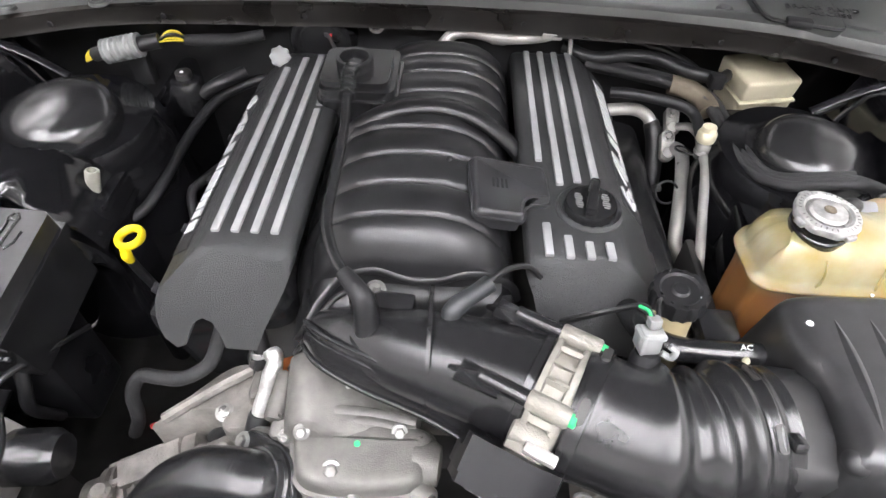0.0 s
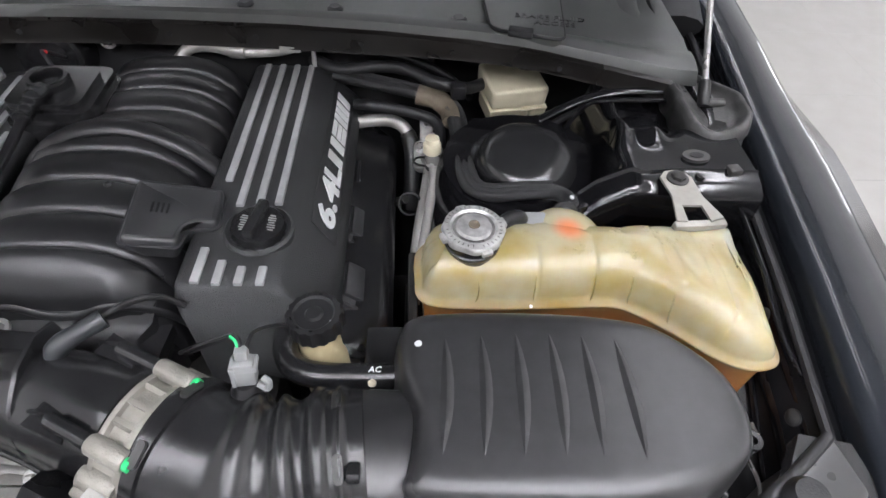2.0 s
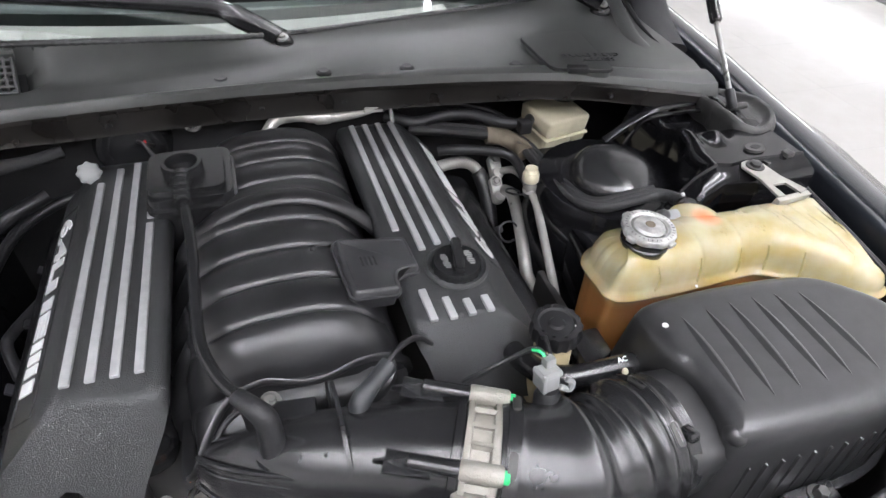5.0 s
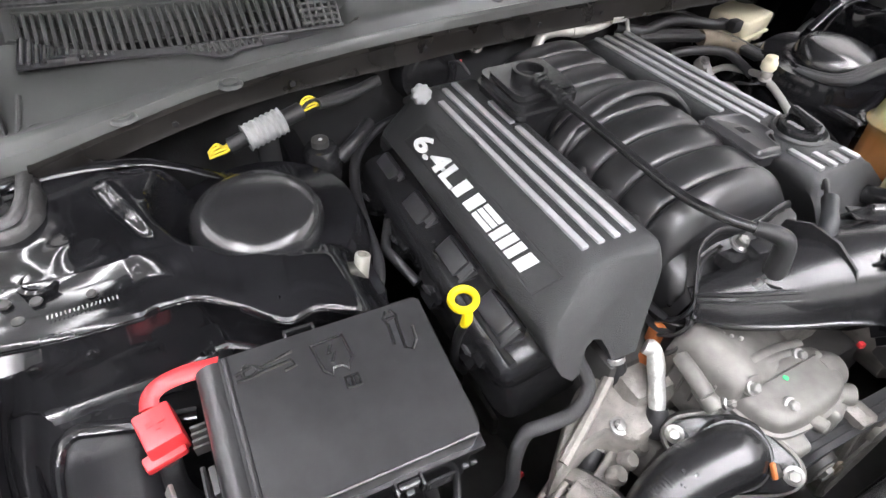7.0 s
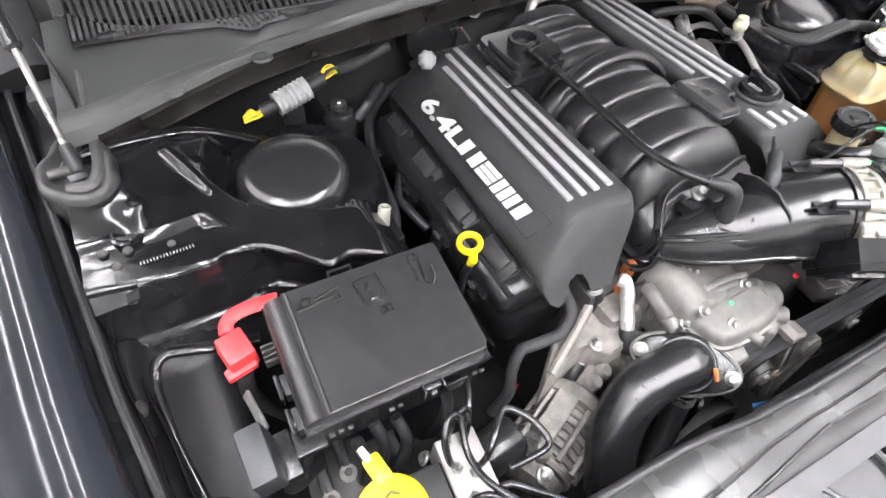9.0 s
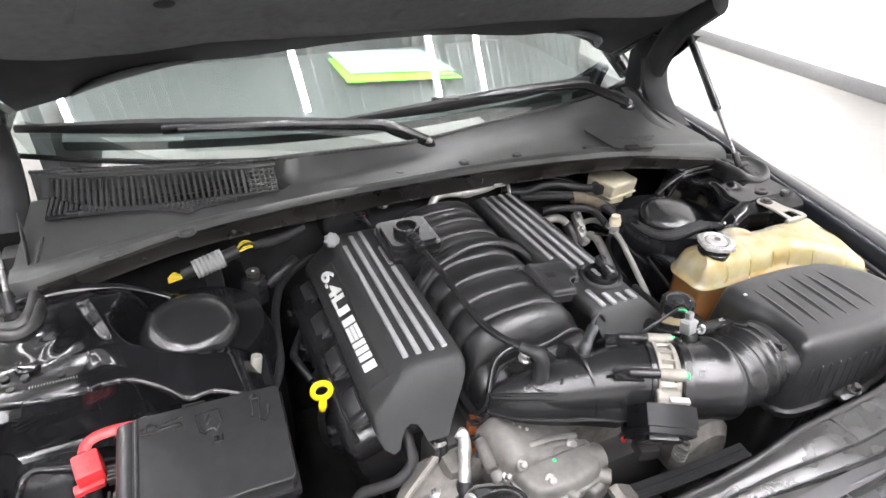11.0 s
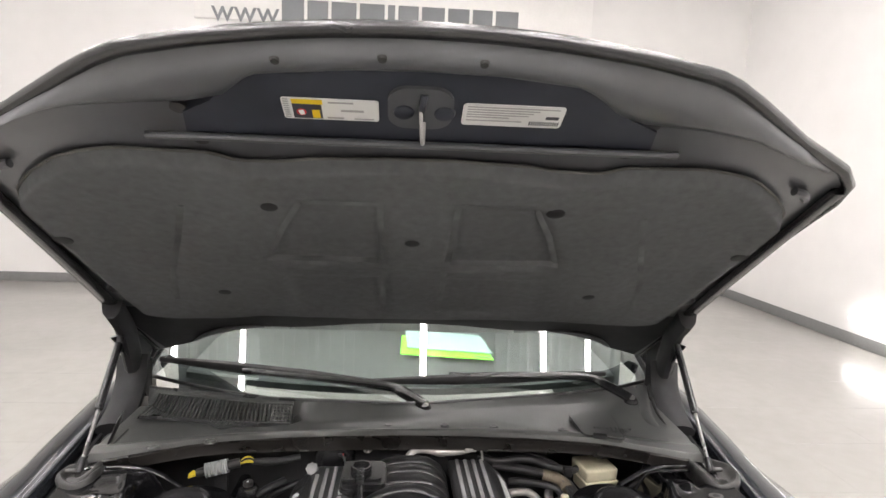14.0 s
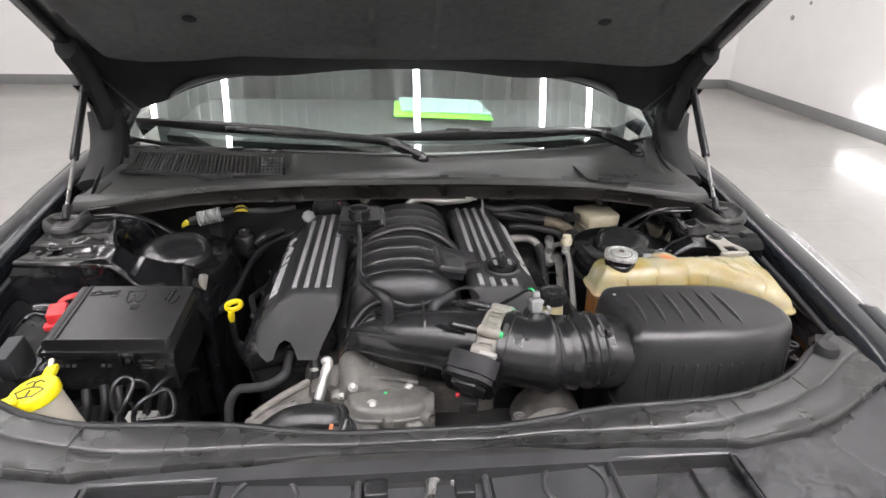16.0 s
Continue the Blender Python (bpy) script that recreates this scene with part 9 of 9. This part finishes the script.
    pulley("alternator_pulley", (0.222, 0.490, 0.722), 0.058, 0.022, M_DARK)
    pulley("crank_pulley", (-0.045, 0.480, 0.560), 0.092, 0.030, M_DARK)
    run = [(0.30, 0.786), (0.18, 0.790), (0.09, 0.799), (0.015, 0.808), (-0.040, 0.812), (-0.075, 0.800), (-0.098, 0.770), (-0.106, 0.72), (-0.106, 0.66), (-0.100, 0.58)]
    part("belt", sheet(lambda i, k: (run[i][0], (0.463, 0.470, 0.471, 0.478, 0.479, 0.490)[k], run[i][1] + (0, 0, -0.0012, -0.0012, 0, 0)[k]), range(len(run)), range(6), (0, 0, -0.005)), M_RUBBER, bd, "ribbed black belt")
    part("belt", sheet(lambda x, k: (x, (0.463, 0.490)[k], 0.66 - (x - 0.06) * 0.3), span(-0.02, 0.25, 8), range(2), (0, 0, -0.005)), M_RUBBER, bd, "ribbed black belt")
    arm = outline_smooth([(0.023, 0.802), (0.046, 0.815), (0.143, 0.735), (0.150, 0.69), (0.118, 0.60), (0.104, 0.578), (0.072, 0.62), (0.052, 0.70)], 40)
    part("tensioner_arm", loft([[V(p.x, y - (0.80 - p.y) * 0.08, p.y) for p in shrink(arm, d)] for d, y in ((0.0, 0.490), (0.0, 0.468), (0.004, 0.464), (0.012, 0.464), (0.014, 0.468), (0.03, 0.468))]), M_ALUD, bd, "cast tensioner arm", sharp=40)
    part("arm_web", box((0.006, 0.008, 0.09), (0.092, 0.460, 0.690), (0, 28, 0), 0.002), M_ALUD, bd)
    part("tensioner_pivot", lathe((0.098, 0.464, 0.752), (0, -1, 0.1), [(0.016, 0), (0.016, 0.008), (0.008, 0.010)], 24), M_ALUD, bd)
    part("bolt", hexbolt((0.045, 0.456, 0.712), (0, -1, 0.1), 0.008), M_TAPE, bd, "rusty bolt")
    part("alternator_body", lathe((0.235, 0.59, 0.775), (0, -1, 0), [(0.05, 0), (0.062, 0.01), (0.062, 0.075), (0.045, 0.09)], 32), M_ALUD, bd, "cast alternator body")
    part("spring", sweep([(0.17 + 0.010 * math.sin(k * 1.1), 0.50 + 0.010 * math.cos(k * 1.1), 0.80 + 0.0012 * k) for k in range(34)], 0.0022, 6, 2), M_STEEL, bd, "bright coil spring")
    part("mount", box((0.36, 0.05, 0.30), (0.05, 0.575, 0.62), bevel=0.01), M_DARK, bd)
    solo("blue_wire", sweep([(-0.085, 0.425, 0.80), (-0.078, 0.415, 0.82), (-0.070, 0.412, 0.80), (-0.075, 0.41, 0.76)], 0.003, 8), M_BLUE, "blue wire behind the radiator cover", "wire")
    solo("blue_wire", sweep([(-0.20, 0.405, 0.79), (-0.17, 0.402, 0.80), (-0.14, 0.40, 0.79)], 0.003, 8), M_BLUE, "short blue wire above the radiator", "wire")
    fs = thing("fan_shroud", (0.0, 0.405, 0.55), "black plastic fan shroud behind the radiator", "fan shroud")
    part("frame", box((0.90, 0.025, 0.34), (0.02, 0.398, 0.66), bevel=0.008), M_DARK, fs)
    part("top_rail", box((0.92, 0.030, 0.022), (0.02, 0.402, 0.838), bevel=0.006), M_SATIN, fs)
    for x in (-0.16, 0.02, 0.20):
        part("rib", box((0.018, 0.012, 0.26), (x, 0.416, 0.68), bevel=0.003), M_SATIN, fs)


def build_right():
    # brake fluid reservoir half under the cowl
    rs = thing("brake_fluid_reservoir", (0.52, 1.13, 0.84), "cream plastic brake fluid reservoir under the cowl", "reservoir")
    part("upper", box((0.090, 0.082, 0.034), (0.503, 1.142, 0.924), (2, 0, 12), 0.006, 3, taper=1.04), M_CREAM, rs)
    part("seam", box((0.096, 0.088, 0.005), (0.503, 1.142, 0.905), (2, 0, 12), 0.002), M_CREAM, rs)
    part("lower", box((0.066, 0.070, 0.036), (0.494, 1.144, 0.886), (2, 0, 12), 0.008, 3), M_CREAM, rs)
    part("side_step", box((0.030, 0.060, 0.020), (0.540, 1.144, 0.893), (2, 0, 12), 0.006, 3), M_CREAM, rs)
    part("neck", lathe((0.525, 1.165, 0.95), (0, 0, 1), [(0.025, 0), (0.025, 0.02), (0.028, 0.022), (0.028, 0.034)], 24), M_SATIN, rs, "black filler cap")
    part("master_cylinder", lathe((0.52, 1.23, 0.845), (0, -1, 0), [(0.022, 0), (0.022, 0.10), (0.016, 0.11)], 24), M_ALUD, rs, "cast master cylinder")
    # heater hoses
    run = [(0.225, 1.130, 0.938), (0.275, 1.118, 0.936), (0.33, 1.105, 0.932), (0.380, 1.092, 0.926), (0.404, 1.068, 0.922), (0.411, 1.020, 0.920), (0.412, 0.955, 0.924), (0.415, 0.905, 0.930), (0.424, 0.876, 0.936), (0.446, 0.862, 0.942), (0.480, 0.858, 0.950), (0.512, 0.853, 0.957), (0.528, 0.840, 0.960), (0.528, 0.818, 0.968), (0.515, 0.792, 0.978), (0.508, 0.775, 0.985)]
    hh = thing("heater_hose", (0.40, 1.0, 0.92), "braided black heater hose to the coolant tank", "hose")
    part("hose", sweep(run, 0.0092, 16, 8, ribs=(0.0026, 0.0004)), M_BRAID, hh)
    # two thinner hoses lying against it
    for off, lift, r, last in ((-0.0085, 0.0045, 0.0058, 12), (0.0080, 0.0045, 0.0056, 12)):
        side = []
        for a, p, b in zip(run[:1] + run[:last - 1], run[:last], run[1:last + 1]):
            d = V(b[0] - a[0], b[1] - a[1], 0).normalized()
            side.append((p[0] - d.y * off, p[1] + d.x * off, p[2] + lift))
        part("side_hose", sweep(side, r, 14, 8, ribs=(0.0022, 0.0004)), M_BRAID, hh)
    part("tape", sweep([(0.352, 1.099, 0.929), (0.380, 1.092, 0.926), (0.402, 1.070, 0.920), (0.406, 1.044, 0.918)], 0.0150, 14, flat=(1.25, 0.9)), M_TAPE, hh, "brown cloth tape")
    clip = part("clamp", lathe((0.515, 0.793, 0.977), (-0.3, -0.75, 0.5), [(0.0135, -0.004), (0.0155, -0.004), (0.0155, 0.004), (0.0135, 0.004)], 20), M_SATIN, hh, "black hose clamp")
    part("clamp_ear", box((0.012, 0.006, 0.010), (0.533, 0.795, 0.985), (0, 0, 25), 0.001), M_SATIN, clip)
    part("paint_dot", lathe((0.527, 0.818, 0.9815), (0.1, -0.3, 1), [(0.003, -0.001), (0.002, 0.001)], 8), M_LETTER, hh)
    # thinner hoses along the firewall
    for r, pts in ((0.0095, [(0.19, 1.150, 0.955), (0.235, 1.128, 0.950), (0.29, 1.135, 0.953), (0.335, 1.130, 0.952), (0.375, 1.105, 0.948), (0.405, 1.100, 0.944), (0.43, 1.110, 0.935), (0.46, 1.15, 0.92)]),
                   (0.008, [(0.26, 1.075, 0.925), (0.285, 1.066, 0.93), (0.34, 1.058, 0.925), (0.38, 1.045, 0.915), (0.385, 0.99, 0.90)]),
                   (0.006, [(0.215, 1.158, 0.965), (0.26, 1.165, 0.965), (0.34, 1.155, 0.955), (0.40, 1.15, 0.93), (0.44, 1.15, 0.89)]),
                   (0.005, [(0.42, 1.03, 0.91), (0.46, 1.03, 0.90), (0.52, 1.04, 0.90), (0.58, 1.055, 0.93), (0.62, 1.05, 0.95)])):
        solo("firewall_hose", sweep(pts, r, 12), M_RUBBER, "black rubber hose along the firewall", "hose", group="firewall hoses")
    bl = thing("hose_clip", (0.408, 1.075, 0.945), "black plastic hose clip", "clip")
    part("block", box((0.022, 0.020, 0.022), (0.412, 1.082, 0.948), bevel=0.004), M_RUBBER, bl)
    # refrigerant pipes
    ac = thing("refrigerant_pipe", (0.36, 0.95, 0.80), "dull aluminium refrigerant pipe with service ports", "pipe")
    part("elbow", sweep([(0.258, 1.080, 0.889), (0.285, 1.086, 0.889), (0.312, 1.090, 0.886), (0.332, 1.086, 0.876), (0.342, 1.072, 0.860)], 0.0098, 16), M_LINE, ac, "thick dull aluminium elbow")
    part("elbow_hose", sweep([(0.340, 1.076, 0.864), (0.345, 1.058, 0.846), (0.345, 1.03, 0.82), (0.342, 1.00, 0.78)], 0.0130, 16), M_RUBBER, ac, "black rubber hose end")
    part("ferrule", lathe((0.336, 1.082, 0.871), (0.42, -0.55, -0.65), [(0.0105, 0), (0.0125, 0.002), (0.0125, 0.010), (0.0112, 0.012), (0.0125, 0.014), (0.0125, 0.020)], 18), M_DARK, ac)
    part("pipe", sweep([(0.366, 1.030, 0.862), (0.371, 1.012, 0.866), (0.369, 0.985, 0.858), (0.362, 0.945, 0.844), (0.355, 0.905, 0.822), (0.352, 0.880, 0.806), (0.356, 0.850, 0.796), (0.358, 0.81, 0.785)], 0.0098, 16), M_LINE, ac)
    part("pipe", sweep([(0.3715, 0.958, 0.912), (0.3735, 0.935, 0.904), (0.368, 0.90, 0.891), (0.359, 0.850, 0.872), (0.351, 0.805, 0.854), (0.348, 0.775, 0.830)], 0.0062, 14), M_LINE, ac)
    part("loop", sweep([(0.372, 1.062, 0.878), (0.384, 1.045, 0.890), (0.386, 1.010, 0.900), (0.380, 0.985, 0.908), (0.3725, 0.966, 0.915)], 0.0060, 12), M_LINE, ac)
    nrm = V(-0.10, -0.62, 0.78).normalized()
    vv = (V(0.06, 1, 0) - nrm * nrm.dot(V(0.06, 1, 0))).normalized()
    uu = vv.cross(nrm).normalized()
    for c, gap in ((V(0.3665, 1.074, 0.880), 0.0115), (V(0.357, 1.036, 0.861), 0.0125)):
        shape = []
        for k in range(28):
            a = 2 * math.pi * k / 28
            waist = 1.0 - 0.16 * math.exp(-(math.sin(a) / 0.28) ** 2)
            shape.append((0.0118 * math.cos(a) * waist, 0.0112 * math.sin(a) + gap * (1 if math.sin(a) > 0 else -1) * min(1.0, abs(math.sin(a)) / 0.3)))
        blk = part("port_block", loft([[c + uu * x * q + vv * y * q + nrm * h for x, y in shape] for q, h in ((0.96, -0.016), (1.0, -0.014), (1.0, 0.0), (0.93, 0.0022))]), M_ALUB, ac, "pale figure-of-eight port block")
        part("port_washer", lathe(c + vv * gap + nrm * 0.001, nrm, [(0.0088, 0), (0.0088, 0.0026), (0.006, 0.003)], 18), M_STEEL, blk)
        part("port_bolt", hexbolt(c + vv * gap + nrm * 0.003, nrm, 0.0055, 0.007), M_STEEL, blk)
        part("port_seat", lathe(c - vv * gap + nrm * 0.001, nrm, [(0.0095, 0), (0.0090, 0.005), (0.0078, 0.006)], 18), M_ALUB, blk)
    part("service_valve", lathe((0.3715, 0.958, 0.908), (-0.02, 0.06, 1), [(0.008, 0), (0.0105, 0.003), (0.0105, 0.014), (0.0088, 0.017), (0.0088, 0.022)], 18), M_LINE, ac)
    part("service_cap", lathe((0.3705, 0.960, 0.929), (-0.02, 0.06, 1), [(0.0112, 0), (0.0130, 0.002), (0.0130, 0.013), (0.0115, 0.0155), (0.0100, 0.0165), (0.0095, 0.023), (0.006, 0.024)], 20, flute=(10, 0.06, 1, 2)), M_CREAM, ac, "cream plastic service cap")
    part("valve_collar", lathe((0.3717, 0.957, 0.904), (-0.02, 0.06, 1), [(0.0095, 0), (0.0102, 0.001), (0.0102, 0.006), (0.0085, 0.007)], 18), M_RUBBER, ac)
    part("cap_strap", sweep([(0.3680, 0.956, 0.907), (0.352, 0.962, 0.905), (0.346, 0.978, 0.898), (0.352, 0.996, 0.890), (0.364, 0.998, 0.888), (0.371, 0.985, 0.890)], 0.0017, 6, 6), M_RUBBER, ac, "black cap strap")
    ring = [V(0.341, 0.944, 0.846) + V(0.016 * math.cos(a), 0.010 * math.sin(a), 0.013 * math.sin(a)) for a in span(0, 2 * math.pi, 22)]
    part("clip_ring", sweep(ring, 0.0018, 6, smooth=False), M_RUBBER, ac)
    part("sleeve", lathe((0.351, 0.815, 0.79), (0, -0.6, -0.5), [(0.015, -0.02), (0.016, 0.0), (0.017, 0.07)], 16), M_RUBBER, ac, "black rubber sleeve")
    part("stay", rod((0.335, 0.96, 0.84), (0.30, 0.99, 0.80), 0.006), M_DARK, ac)
    # metal pipe over the back of the manifold
    rp = thing("rear_crossover_pipe", (0.10, 1.13, 0.96), "dull metal pipe behind the manifold", "pipe")
    part("pipe", sweep([(0.000, 1.120, 0.962), (0.018, 1.132, 0.976), (0.050, 1.135, 0.978), (0.085, 1.128, 0.975), (0.130, 1.130, 0.976), (0.165, 1.140, 0.978), (0.176, 1.145, 0.99)], 0.0085, 14), M_LINE, rp)
    part("ferrule", lathe((0.075, 1.130, 0.976), (1, -0.1, 0), [(0.0105, 0), (0.0115, 0.004), (0.0115, 0.02), (0.0105, 0.024)], 16), M_LINE, rp)
    part("bracket", box((0.030, 0.008, 0.010), (0.165, 1.122, 0.985), bevel=0.002), M_LINE, rp)
    part("hook", sweep([(0.193, 1.145, 0.985), (0.196, 1.135, 0.975), (0.197, 1.125, 0.955)], 0.0035, 8), M_STEEL, rp)
    # power steering bottle
    ps = thing("power_steering_reservoir", (0.255, 0.650, 0.87), "tan steering fluid bottle with black fluted cap", "reservoir")
    part("bottle", lathe((0.257, 0.648, 0.86), (-0.06, 0.02, 1), [(0.024, 0), (0.024, 0.05), (0.021, 0.06), (0.020, 0.108)], 24), M_TAN, ps, "aged tan bottle")
    cap = part("cap", lathe((0.2515, 0.652, 0.964), (-0.06, 0.02, 1), [(0.024, 0), (0.0275, 0.002), (0.028, 0.016), (0.026, 0.020), (0.020, 0.0205), (0.018, 0.018), (0.009, 0.018), (0.007, 0.0205), (0.003, 0.021)], 64, flute=(16, 0.07, 1, 3)), M_RUBBER, ps, "black fluted cap")
    part("cap_mark", box((0.004, 0.003, 0.001), (0.268, 0.642, 0.9845)), M_LETTER, cap)
    for k in range(9):
        a = radians(200 + k * 34)
        part("moulded_bar", box((0.003, 0.0015, 0.0007), V(0.2505, 0.6525, 0.9846) + V(0.0215 * math.cos(a), 0.0215 * math.sin(a), 0), (0, 0, math.degrees(a) + 90)), M_SATIN, cap)
    part("stay", box((0.05, 0.03, 0.05), (0.262, 0.66, 0.845), bevel=0.006), M_DARK, ps)
    # breather hose to the filter box, marked in white
    ah = thing("breather_hose", (0.28, 0.615, 0.93), "black rubber breather hose marked in white", "hose")
    part("hose", sweep([(0.216, 0.668, 0.928), (0.220, 0.640, 0.938), (0.232, 0.618, 0.945), (0.256, 0.608, 0.947), (0.300, 0.606, 0.947), (0.336, 0.607, 0.946)], 0.0125, 16), M_HOSE, ah)
    part("lettering", letters("AC", 0.0085, basis((0.302, 0.6035, 0.9597), (1, 0, 0), (0, 1, 0)), 0.0003, 0.2), M_LETTER, ah, "white printed letters")
    part("paint_dot", lathe((0.306, 0.594, 0.9555), (0, -0.75, 0.6), [(0.004, -0.001), (0.003, 0.001)], 10), M_CREAM, ah, "yellow-white paint dot")
    # added dark filler body that keeps the gap between engine and tank black
    bx = thing("battery_tray_wall", (0.33, 0.72, 0.60), "added dark filler panel beside the engine", "splash wall")
    part("panel", box((0.012, 0.20, 0.20), (0.345, 0.74, 0.76), bevel=0.004), M_DARK, bx)
    part("step", box((0.04, 0.05, 0.02), (0.315, 0.66, 0.905), bevel=0.004), M_SATIN, bx)


build_block()
build_covers()
build_intake()
build_throttle()
build_airbox()
build_tank()
build_strut_covers()
build_fuse_box()
build_left()
build_washer()
build_brakes()
build_front()
build_right()
